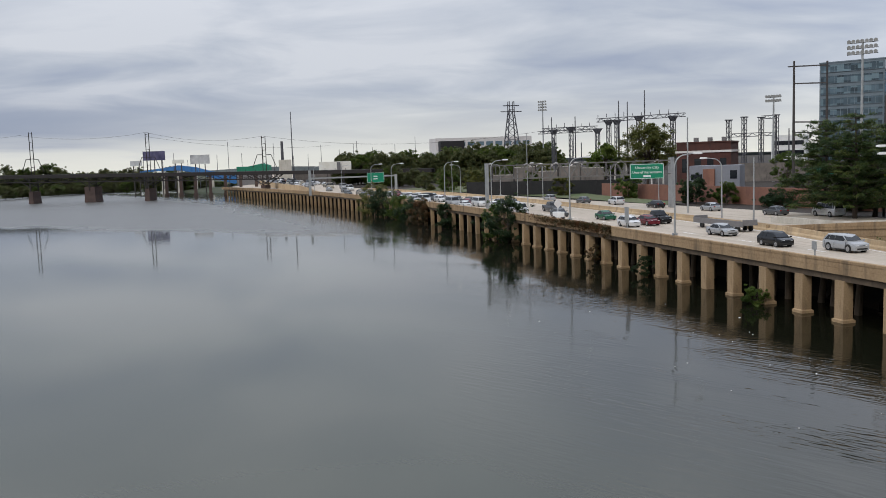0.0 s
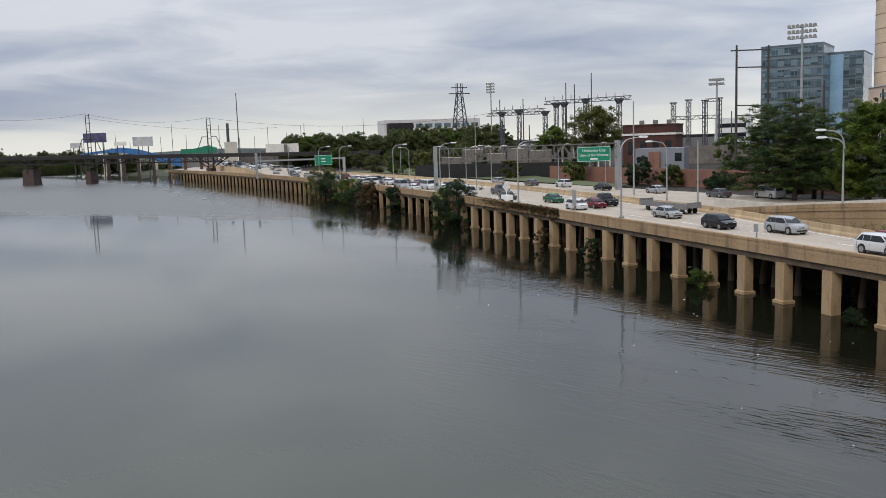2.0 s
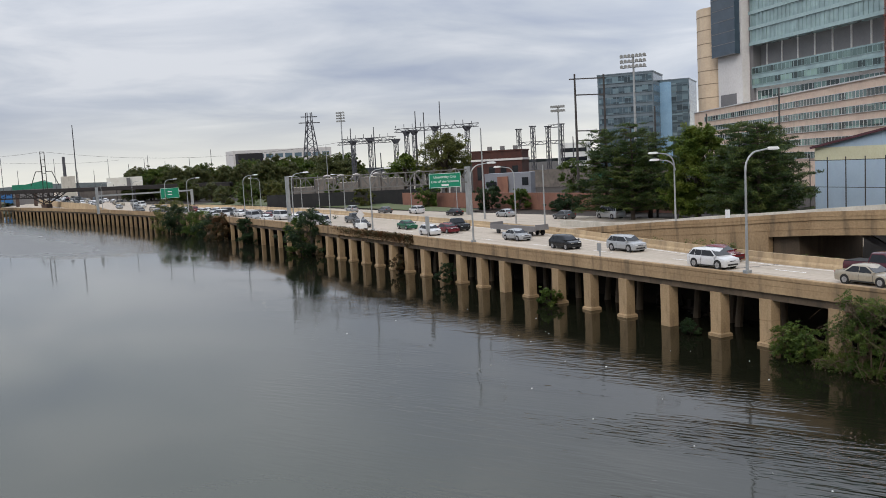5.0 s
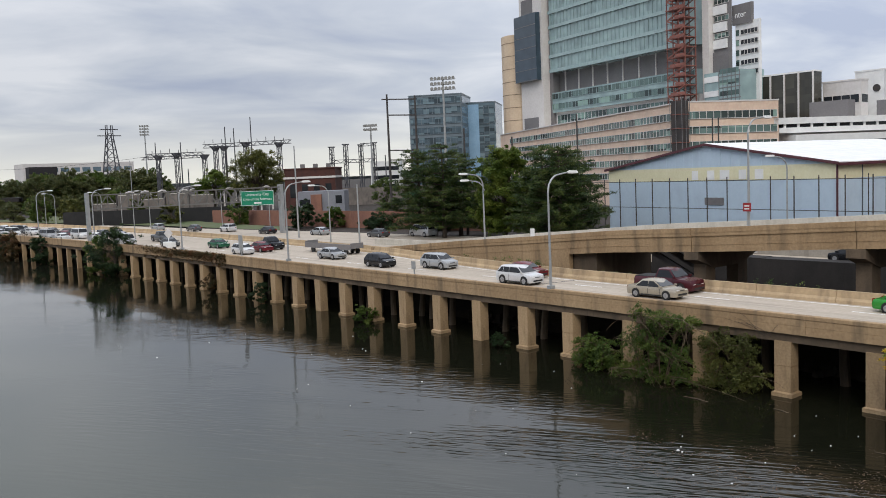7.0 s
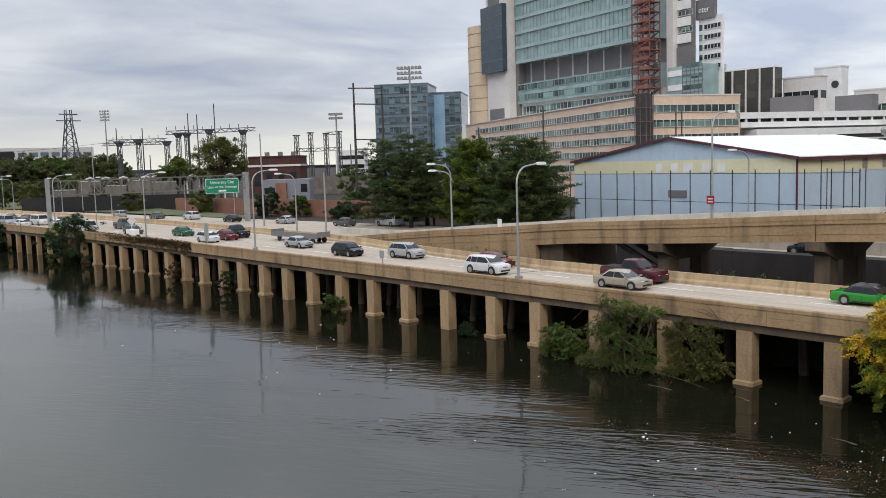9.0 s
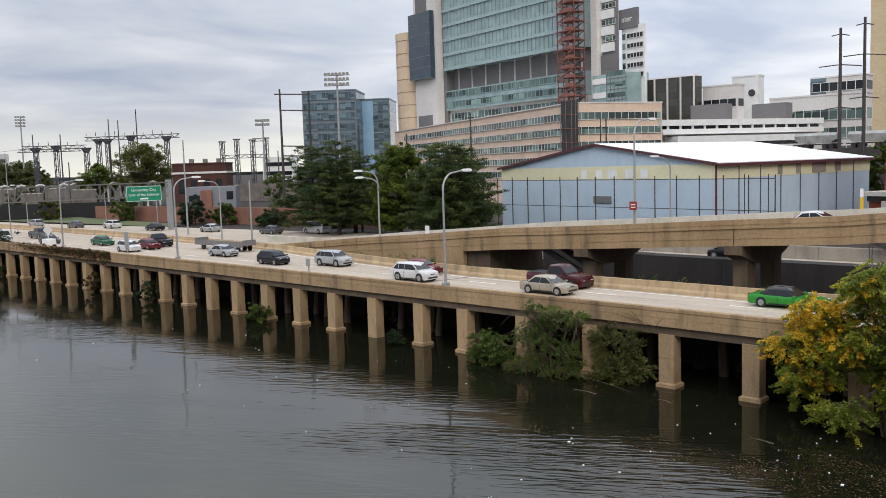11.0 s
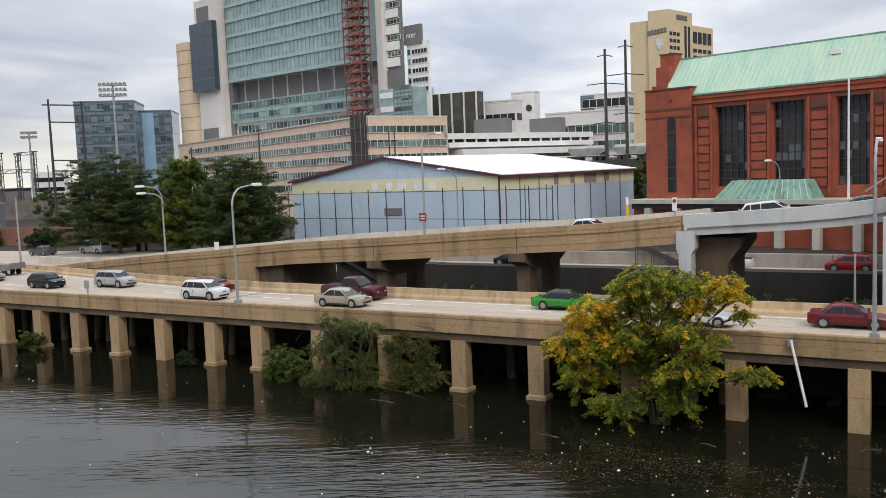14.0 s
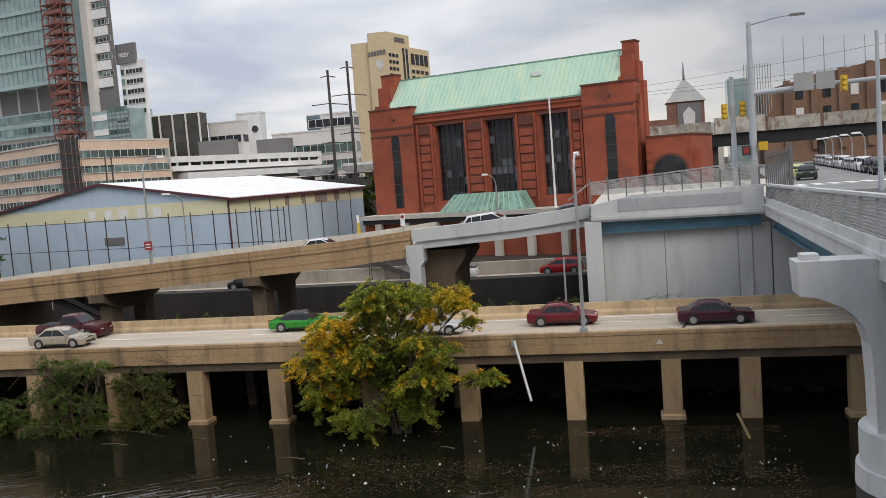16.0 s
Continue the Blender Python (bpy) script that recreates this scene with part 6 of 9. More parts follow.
for y0, y1 in ((54.2, 61.4), (45.4, 52.2), (36.4, 43.4)):
    wg = thing("hopper_wagon", "pale grey covered hopper wagon on the elevated track", "railway wagon", (157.4, 0.5 * (y0 + y1), 15.2), "hopper wagons")
    g = G()
    g.loft([[(155.9, y, z0), (158.9, y, z0), (159.0, y, 17.6), (158.3, y, 18.1), (156.5, y, 18.1), (155.8, y, 17.6)] for y, z0 in ((y0, 16.9), (y0 + 0.9, 16.3), (y1 - 0.9, 16.3), (y1, 16.9))])
    part("tank", g, WAGON, wg)
    for k in range(5):
        g = G()
        yy = y0 + (y1 - y0) * (k + 0.5) / 5
        g.box(155.74, 155.84, yy - 0.06, yy + 0.06, 16.4, 17.6)
        part("rib", g, WAGON, wg)
    g = G()
    g.box(156.0, 158.8, y0 - 0.3, y1 + 0.3, 15.95, 16.15)
    part("underframe", g, DARKSTEEL, wg)
    for yy in (y0 + 0.9, y0 + 2.0, y1 - 2.0, y1 - 0.9):
        g = G()
        g.tube([(156.1, yy, 15.72), (158.7, yy, 15.72)], 0.44, 0.44, 12)
        part("wheelset", g, DARKSTEEL, wg)
# overhead wires
wires = thing("power_line", "thin dark overhead wires across the sky", "power line", (0, 470, 30), kind="stuff")
for a, b, sag in (((-99.7, 470, 34), (-38, 444, 33), 2.5), ((-38, 444, 33), (16, 420, 29), 3.0), ((-180, 500, 37), (-99, 470, 34), 3), ((16, 420, 29), (130, 330, 26), 5), ((-38, 444, 31), (60, 520, 26), 3)):
    a, b = Vector(a), Vector(b)
    g = G()
    g.tube([a.lerp(b, t) - Vector((0, 0, sag * 4 * t * (1 - t))) for t in (k / 10 for k in range(11))], 0.06, 0.06, 4)
    part("wire", g, DARKSTEEL, wires)
for a, b, sag in (
    ((168.0, 4.7, 27.2), (168.0, -48.0, 29.0), 0.4),
    ((168.0, 4.7, 26.6), (168.0, -48.0, 28.1), 0.4),
    ((168.0, 4.6, 27.9), (168.0, -48.2, 32.2), 0.4),
):
    a, b = Vector(a), Vector(b)
    g = G()
    g.tube([a.lerp(b, t) - Vector((0, 0, sag * 4 * t * (1 - t))) for t in (k / 8 for k in range(9))], 0.035, 0.035, 4)
    part("wire", g, DARKSTEEL, wires)

# ---------------------------------------------------------------- walls and buildings beside the far road
wallb = thing("brick_retaining_wall", "long brown brick retaining wall behind the far road", "wall", (95, 160, 4), kind="structure")
WALLPTS = [(91.0, 205.0), (95.0, 165.0), (97.5, 128.0), (99.5, 108.0)]
for (xa, ya), (xb, yb) in zip(WALLPTS, WALLPTS[1:]):
    n = 5
    for k in range(n):
        a, b = k / n, (k + 1) / n
        x0, y0, x1, y1 = xa + (xb - xa) * a, ya + (yb - ya) * a, xa + (xb - xa) * b, ya + (yb - ya) * b
        g = G()
        g.hexa([(x0, y0, 3), (x0 + 0.6, y0, 3), (x1 + 0.6, y1 + 0.03, 3), (x1, y1 + 0.03, 3), (x0, y0, 7.2), (x0 + 0.6, y0, 7.2), (x1 + 0.6, y1 + 0.03, 7.2), (x1, y1 + 0.03, 7.2)])
        part("wall_panel", g, BROWNWALL, wallb)
FG = fr(115.0, 180.7, -8.7, 7.6)
gb = thing("grey_annex", "grey metal-clad annex beside a brown brick stair block", "building", (110, 185, 4))
slab("upper_box", FG, 0, 11.6, 0, 8, 5.3, 11.0, mat("grey_cladding", (0.22, 0.23, 0.26), (0.19, 0.20, 0.23), 0.3, 0.6), gb)
slab("stair_block", FG, 5.6, 8.2, -1.2, 4, 3.6, 10.2, BROWNWALL, gb)
slab("window", FG, 0.6, 2.2, -0.08, 0.1, 7.8, 9.8, DARKGLASS, gb)
slab("window", FG, 8.6, 11.2, -0.08, 0.1, 7.6, 9.0, DARKGLASS, gb)
FD = fr(138.5, 221.5, -11.5, 10.1)
OLDBRICK = mat("old_dark_brick", (0.085, 0.032, 0.024), (0.06, 0.025, 0.02), 0.4, 0.9, 0.2, stain=(0.04, 0.02, 0.017), amount=0.5)
db = thing("brick_substation", "dark red brick building with stone cornice and flat roof", "building", (132, 226, 4))
slab("wall", FD, 0, 15.3, 0, 14, 3.5, 17.0, OLDBRICK, db)
slab("cornice", FD, -0.3, 15.6, -0.3, 14.3, 14.2, 14.8, PALEWALL, db)
slab("roof_edge", FD, -0.2, 15.5, -0.2, 14.2, 17.0, 17.4, OLDBRICK, db)
for k in range(3):
    slab("roof_vent", FD, 2 + 4 * k, 3.2 + 4 * k, 4, 5.5, 17.4, 18.6, GREYPANEL, db)
for k in range(4):
    slab("window", FD, 1.2 + 3.6 * k, 3.0 + 3.6 * k, -0.06, 0.1, 8.5, 12.5, DARKGLASS, db)
wb = thing("white_block_far", "far white office building behind the substation", "building", (222, 308, 4))
slab("wall", fr(226.0, 306.0, -9.0, 8.0), 0, 13, 0, 14, 3.5, 20.3, WHITE, wb)
for k in range(3):
    slab("window", fr(226.0, 306.0, -9.0, 8.0), 0.6, 12.4, -0.1, 0.1, 8.5 + 3.9 * k, 10.2 + 3.9 * k, DARKGLASS, wb)
TAUPE = mat("taupe_panel", (0.19, 0.165, 0.145), (0.115, 0.10, 0.09), 0.3, 0.85, 0.1, stain=(0.05, 0.045, 0.04), amount=0.6)
lw = thing("pale_yard_wall", "long pale concrete yard wall behind the trees", "wall", (190, 250, 4), kind="structure")
slab("wall", fr(200.0, 225.0, -40.0, 45.0), 0, 60, 0, 0.6, 4, 10.2, TAUPE, lw)
gw = thing("screen_wall", "grey panel screen wall of the substation", "wall", (80, 235, 4), kind="structure")
for k in range(5):
    slab("panel", fr(97.0, 217.0, -24.0, 21.3), 6.6 * k, 6.6 * k + 6.3, 0.3 * (k % 2), 0.4 + 0.3 * (k % 2), 7.6, (11.0, 11.6, 10.4, 11.7, 9.6)[k], TAUPE, gw)
    slab("post", fr(97.0, 217.0, -24.0, 21.3), 6.6 * k + 6.3, 6.6 * k + 6.6, -0.1, 0.3, 4.0, 12.2, DARKSTEEL, gw)
    slab("cap_rail", fr(97.0, 217.0, -24.0, 21.3), 6.6 * k, 6.6 * k + 6.3, -0.06 + 0.3 * (k % 2), 0.46 + 0.3 * (k % 2), (11.0, 11.6, 10.4, 11.7, 9.6)[k], (11.0, 11.6, 10.4, 11.7, 9.6)[k] + 0.18, PALE, gw)
for k in range(14):
    slab("black_screen", fr(101.0, 206.0, -36.0, 36.0), 3.6 * k, 3.6 * k + 3.58, 0, 0.2, 4, 7.9, mat("black_fabric", (0.012, 0.012, 0.013), (0.02, 0.02, 0.02), 0.5, 0.9) if k == 0 else bpy.data.materials["black_fabric"], gw)
tg = thing("green_shelter", "small green-roofed shelter above the wall", "shelter", (104, 150, 7))
g = G()
g.prism([(112, 153, 9.0), (117, 148.5, 9.0), (116, 149.4, 10.4), (113, 152.1, 10.4)], (0, 0, 0), (2.4, 2.6, 0))
part("roof", g, mat("green_canvas", (0.02, 0.16, 0.11)), tg)
for p in ((112.5, 152.8), (117, 148.8)):
    g = G()
    g.box(p[0] - 0.1, p[0] + 0.1, p[1] - 0.1, p[1] + 0.1, 3.8, 9.2)
    part("post", g, DARKSTEEL, tg)
g = G()
g.face([(vx(y) + 38 if y < 330 else vx(330) + 38, y, 4.12) for y in (155, 200, 250, 330)] + [(110, 330, 4.6), (96, 250, 4.5), (90, 205, 4.3), (88, 160, 4.15)])
single("verge", g, GRASS, "rough green grass verge beside the far road", "grass", "structure")

# ---------------------------------------------------------------- railway bridge and far distance
RD = Vector((57, -28, 0)).normalized()
RP0 = Vector((-95, 472, 0))


def rp(s, z=0.0, o=0.0):
    return RP0 + RD * s + Vector((-RD.y, RD.x, 0)) * o + Vector((0, 0, z - (0.0145 * s if z > 7.9 else 0)))


RUSTY = mat("rusty_iron", (0.024, 0.019, 0.018), (0.015, 0.013, 0.013), 0.3, 0.8, 0.1)
OLDSTONE = mat("old_brown_masonry", (0.085, 0.055, 0.045), (0.055, 0.038, 0.034), 0.4, 0.9, 0.3)
rail = thing("railway_bridge", "dark iron railway bridge on stone piers across the river", "railway bridge", (-40, 445, 0))
for o in (-3.2, 3.2):
    g = G()
    g.bar(rp(-90, 13.4, o), rp(205, 13.4, o), 0.5, 1.5)
    part("plate_girder", g, RUSTY, rail)
    g = G()
    g.bar(rp(-90, 10.6, o), rp(130, 10.6, o), 0.35, 0.4)
    part("lower_chord", g, RUSTY, rail)
    for k in range(37):
        a = -90 + 6 * k
        g = G()
        g.bar(rp(a, 13.0, o), rp(a, 10.6, o), 0.3)
        g.bar(rp(a, 13.0 if k % 2 else 10.6, o), rp(a + 6, 10.6 if k % 2 else 13.0, o), 0.22)
        part("web", g, RUSTY, rail)
g = G()
g.hexa([rp(-90, 14.0, -3.4), rp(205, 14.0, -3.4), rp(205, 14.0, 3.4), rp(-90, 14.0, 3.4), rp(-90, 14.3, -3.4), rp(205, 14.3, -3.4), rp(205, 14.3, 3.4), rp(-90, 14.3, 3.4)])
part("track_deck", g, RUSTY, rail)
for k in range(60):
    g = G()
    g.bar(rp(-90 + 4.9 * k, 14.2, -3.4), rp(-90 + 4.9 * k, 15.2, -3.4), 0.14)
    part("rail_post", g, RUSTY, rail)
for s, w in ((0, 1.1), (33, 2.8), (64, 1.1), (124, 1.1), (-40, 1.3)):
    g = G()
    a, b = rp(s - w, -1, -5), rp(s + w, -1, 5)
    for q, (z0, z1, e) in enumerate(((-1, 3.6, 0.35), (3.6, 7.6 if w > 2 else 6.0, 0.0))):
        g.hexa([rp(s - w - e, z0, -3 - e), rp(s + w + e, z0, -3 - e), rp(s + w + e, z0, 3 + e), rp(s - w - e, z0, 3 + e), rp(s - w, z1, -3), rp(s + w, z1, -3), rp(s + w, z1, 3), rp(s - w, z1, 3)])
    part("stone_pier", g, OLDSTONE, rail)
    for o in (-3, 3):
        for a_, z_, b_, w_ in ((0, 5.9, 0, 0.6), (0, 8.0, -8, 0.4), (0, 8.0, 8, 0.4)):
            g = G()
            g.bar(rp(s + a_, z_, o), rp(s + b_, 12.8, o), w_)
            part("steel_bent", g, RUSTY, rail)
for s, h in ((0, 35.5), (64, 33.6), (124, 30.6)):
    mast = thing("catenary_mast", "dark twin railway mast standing on the bridge", "mast", tuple(rp(s, 14)))
    for o in (-0.9, 0.9):
        g = G()
        g.bar(rp(s + o, 14.1), rp(s + o, h), 0.32)
        part("post", g, RUSTY, mast)
    for k in range(5):
        g = G()
        z = 18 + k * (h - 18) / 4.2
        g.bar(rp(s - 0.9, z), rp(s + 0.9, z + 0.2), 0.2)
        part("rung", g, RUSTY, mast)
    g = G()
    g.bar(rp(s - 6.0, 16.0), rp(s - 3.5, 22.0), 0.3)
    g.bar(rp(s - 3.5, 22.0), rp(s - 0.9, 22.0), 0.3)
    g.bar(rp(s + 6.0, 16.0), rp(s + 3.5, 22.0), 0.3)
    g.bar(rp(s + 3.5, 22.0), rp(s + 0.9, 22.0), 0.3)
    part("strut", g, RUSTY, mast)
# approach piers on the far bank and the arched blue bridge behind
for k in range(7):
    x, y = -34 + 8 * k, 510 - 6 * k
    st = thing("old_pier", "dark old masonry pier behind the railway bridge", "pier", (x, y, 0), group="old piers")
    g = G()
    g.box(x - 0.8, x + 0.8, y - 1.6, y + 1.6, -1, 11.6)
    part("shaft", g, OLDSTONE, st)
    g = G()
    g.box(x - 1.2, x + 1.2, y - 2.2, y + 2.2, -1, 1.4)
    part("footing", g, OLDSTONE, st)
BLUE = mat("bridge_blue", (0.04, 0.17, 0.42), (0.03, 0.14, 0.36), 0.1, 0.6)
bb = thing("blue_bridge", "distant blue arched road bridge", "bridge", (-30, 590, 0))
pts = [(-56, 596, 13.6, 14.4), (-41, 592, 14.3, 16.1), (-31, 589.5, 14.3, 17.6), (-20.5, 586.6, 12.5, 16.2), (-10, 583.5, 8.5, 13.0), (4, 579.5, 4.4, 10.5), (18, 575.5, 1.7, 7.6), (30, 572, 0.5, 5.5)]
for o in (0.0, 6.0):
    g = G()
    g.loft([[(x, y + o, z0), (x, y + o + 0.6, z0), (x, y + o + 0.6, z1), (x, y + o, z1)] for x, y, z0, z1 in pts])
    part("arch_girder", g, BLUE, bb)
for (x, y, z0, z1), (x2, y2, z2, z3) in zip(pts, pts[1:]):
    for k in range(2):
        f = 0.25 + 0.5 * k
        xx, yy, zz, zt = x + (x2 - x) * f, y + (y2 - y) * f, z0 + (z2 - z0) * f, z1 + (z3 - z1) * f
        g = G()
        g.bar((xx, yy - 0.15, zz), (xx, yy - 0.15, zt), 0.4)
        part("stiffener", g, BLUE, bb)
for x, y, z0, z1 in pts[1:5]:
    g = G()
    g.box(x - 1, x + 1, y + 0.6, y + 6, -0.5, z0)
    part("pier", g, PALE, bb)


def billboard(x0, y0, x1, y1, z0, z1, material, label, posts=2):
    b = thing("billboard", label, "billboard", (0.5 * (x0 + x1), 0.5 * (y0 + y1), 4))
    g = G()
    d = Vector((x1 - x0, y1 - y0, 0)).normalized()
    n_ = Vector((-d.y, d.x, 0)) * 0.5
    A, B = Vector((x0, y0, 0)), Vector((x1, y1, 0))
    g.hexa([A + Vector((0, 0, z0)), B + Vector((0, 0, z0)), B + n_ + Vector((0, 0, z0)), A + n_ + Vector((0, 0, z0)), A + Vector((0, 0, z1)), B + Vector((0, 0, z1)), B + n_ + Vector((0, 0, z1)), A + n_ + Vector((0, 0, z1))])
    board = part("panel", g, material, b)
    for k in range(posts):
        p = A.lerp(B, (k + 0.5) / posts) + n_
        g = G()
        g.bar(p + Vector((0, 0, 0)), p + Vector((0, 0, z0 + 1)), 0.5)
        part("post", g, DARKSTEEL, b)
    return board


POSTER_P = mat("poster_purple", (0.03, 0.028, 0.085), (0.12, 0.11, 0.20), 0.25, 0.6)
POSTER_W = mat("poster_white", (0.62, 0.62, 0.62), (0.28, 0.28, 0.29), 0.12, 0.6)
POSTER_M = mat("poster_mixed", (0.78, 0.78, 0.72), (0.62, 0.58, 0.50), 0.08, 0.6)
billboard(-45.5, 508, -33.7, 505, 20.2, 25.2, POSTER_P, "purple and white billboard beyond the railway bridge", 3)
billboard(-20.2, 501.7, -9.9, 499, 17.4, 22.4, POSTER_W, "grey and white billboard beyond the bridge")
b = billboard(43.5, 434.5, 59.0, 430.4, 11.0, 16.0, POSTER_M, "pale billboard with a dark figure-free picture", 2)
g = G()
g.box(52.0, 53.6, 430.6, 431.2, 11.4, 15.7)
part("dark_strip", g, GREYPANEL, b)
billboard(-52.5, 509.5, -46.4, 508, 17.4, 20.2, POSTER_W, "low white billboard beyond the bridge")
billboard(-33, 560, -26, 558, 18.5, 20.8, POSTER_M, "small pale billboard beyond the bridge")
far = thing("dark_roof_hall", "flat dark hall above the far trees", "building", (131, 506, 4))
g = G()
g.box(124, 138.5, 505, 512, 4, 26.4)
part("wall", g, mat("black_cladding", (0.02, 0.018, 0.02)), far)
far2 = thing("pale_depot", "long pale depot building on the skyline", "building", (148, 520, 4))
g = G()
g.box(125, 187, 521, 540, 3.5, 28.6)
part("wall", g, PALEWALL, far2)
for k in range(10):
    g = G()
    g.box(127 + 6 * k, 131.5 + 6 * k, 520.9, 521.0, 23.5, 26.0)
    part("window", g, BLUEGLASS, far2)
pole("radio_mast", "tall thin radio mast on the skyline", 38.0, 530.0, 4, 47.0, 0.4, SUBST, "mast")
stack = thing("plant_stack", "dark stack with an old plant building", "stack", (33, 530, 4))
g = G()
g.tube([(32, 530, 4), (32, 530, 29.5)], 1.0, 0.8, 10)
part("chimney", g, SUBST, stack, smooth=True)
g = G()
g.box(30, 37, 528, 536, 4, 18.5)
part("plant_house", g, PALE, stack)
rnd = random.Random(8)
for k in range(22):
    x = -60 + 9.0 * k + rnd.uniform(-3, 3)
    pole("far_mast", "thin mast on the skyline", x, 560 + rnd.uniform(-20, 60) - 0.25 * x, 3, rnd.uniform(20, 31), 0.22, SUBST, "mast")
for x, y, w, h in ((40, 545, 9, 10.0), (54, 560, 12, 10.5), (66, 540, 8, 11)):
    fb = thing("far_shed", "small grey industrial shed in the distance", "building", (x, y, 3))
    g = G()
    g.box(x, x + w, y, y + 10, 3, h)
    part("wall", g, TAUPE, fb)
    g = G()
    g.box(x - 0.5, x + w + 0.5, y - 0.5, y + 10.5, h, h + 0.6)
    part("roof", g, GREYPANEL, fb)
gs = thing("green_hall", "green-clad hall in the far distance", "building", (18, 540, 3))
g = G()
g.hexa([(5, 540, 2.5), (24, 536, 2.5), (26, 544, 2.5), (7, 548, 2.5), (5, 540, 12.4), (24, 536, 12.4), (26, 544, 12.4), (7, 548, 12.4)])
part("base_wall", g, GREYPANEL, gs)
g = G()
g.prism([(5, 540, 12.4), (24, 536, 12.4), (24, 536, 15.5), (20, 537, 16.8), (12, 538.5, 15.2), (5, 540, 15.2)], (0, 0, 0), (2, 8, 0))
part("green_cladding", g, mat("green_cladding", (0.02, 0.20, 0.12)), gs)
# far bank
g = G()
g.loft([[(x, y, -0.5), (x, y + 6, 0.8), (x, y + 60, 2.6), (x, y + 1500, 4.0)] for x, y in ((-2500, 480), (-400, 520), (-170, 590), (-140, 600), (-116, 655), (-80, 660), (-41, 645), (-20, 560), (-2, 482), (10, 470))], close=False)
single("far_bank", g, mat("overgrown_bank", (0.030, 0.042, 0.018), (0.05, 0.055, 0.025), 0.1, 0.95, 0.5), "low green far river bank", "ground", "structure")
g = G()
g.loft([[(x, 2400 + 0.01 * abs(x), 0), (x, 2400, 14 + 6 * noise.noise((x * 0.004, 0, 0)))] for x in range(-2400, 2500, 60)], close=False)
# distance haze is put into the blue-grey base colour
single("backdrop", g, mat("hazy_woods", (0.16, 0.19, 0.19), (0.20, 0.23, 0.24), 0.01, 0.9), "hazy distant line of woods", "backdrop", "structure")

# ---------------------------------------------------------------- trees and bushes


def leaves(g, c, r, n, size, rnd, flat=1.0, thin=0.55, droop=0.0):
    """n small leaves strewn through a clump of radius r round c."""
    for _ in range(n):
        d = Vector((rnd.gauss(0, 1), rnd.gauss(0, 1), rnd.gauss(0, 1)))
        d = d.normalized() * r * (rnd.random() ** 0.45)
        p = Vector(c) + Vector((d.x, d.y, d.z * flat))
        a = Vector((rnd.gauss(0, 1), rnd.gauss(0, 1), rnd.gauss(0, 0.55) - droop)).normalized()
        b = a.cross(Vector((rnd.gauss(0, 0.5), rnd.gauss(0, 0.5), 1))).normalized()
        s = size * rnd.uniform(0.6, 1.3)
        k = len(g.v)
        g.v += [tuple(p - a * s), tuple(p + b * s * thin), tuple(p + a * s), tuple(p - b * s * thin)]
        g.f.append((k, k + 1, k + 2, k + 3))


def raw_part(name, g, material, parent):
    """A part without the clean-up, for large leaf meshes."""
    me = bpy.data.meshes.new(name)
    o = Vector((0, 0, 0))
    p = parent
    while p is not None:
        o += p.location
        p = p.parent
    me.from_pydata([(v[0] - o.x, v[1] - o.y, v[2] - o.z) for v in g.v], [], g.f)
    me.materials.append(material)
    ob = new(name, me)
    ob.parent = parent
    return ob


def broadleaf(name, label, x, y, z, h, spread, n_clumps, per, leaf, material, seed, trunk_r=0.22, low=0.25, lean=(0, 0), squash=1.0):
    """A tree with a tapered trunk, limbs to every clump and a crown with gaps."""
    rnd = random.Random(seed)
    t = thing(name, label, "tree" if "bush" not in name else "bush", (x, y, z))
    wood, crown = G(), G()
    top = Vector((x + lean[0], y + lean[1], z + h * 0.72))
    mid = Vector((x + lean[0] * 0.4, y + lean[1] * 0.4, z + h * 0.35))
    wood.tube([(x, y, z - 0.4), mid, top], trunk_r, trunk_r * 0.3, 8)
    n_clumps = round(n_clumps * 1.5)
    for k in range(n_clumps):
        u = rnd.random()
        zz = low + (1 - low) * (k + 0.5) / n_clumps
        prof = math.sin(math.pi * min(0.98, 0.15 + 0.8 * (zz - low) / (1 - low))) ** 0.7
        ang = rnd.uniform(0, 2 * math.pi)
        rad = spread * prof * math.sqrt(rnd.uniform(0.15, 1.0))
        c = Vector((x + lean[0] * zz + rad * math.cos(ang), y + lean[1] * zz + rad * math.sin(ang) * squash, z + h * zz * rnd.uniform(0.92, 1.03)))
        start = Vector((x, y, z)).lerp(top, min(1.0, max(0.12, zz * rnd.uniform(0.45, 0.8))))
        wood.tube([start, start.lerp(c, 0.55) + Vector((0, 0, 0.05 * h * rnd.uniform(-1, 1))), c], trunk_r * 0.28, 0.02, 5)
        r = spread * rnd.uniform(0.15, 0.27)
        leaves(crown, c, r, int(per * rnd.uniform(0.6, 1.3)), leaf, rnd, 0.7)
        for _ in range(2):
            e = c + Vector((rnd.gauss(0, 1), rnd.gauss(0, 1), rnd.gauss(0, 0.7))) * r * 0.9
            leaves(crown, e, r * 0.45, int(per * 0.22), leaf, rnd, 0.8)
    part("trunk", wood, BARK, t, smooth=True)
    raw_part("crown", crown, material, t)
    return t


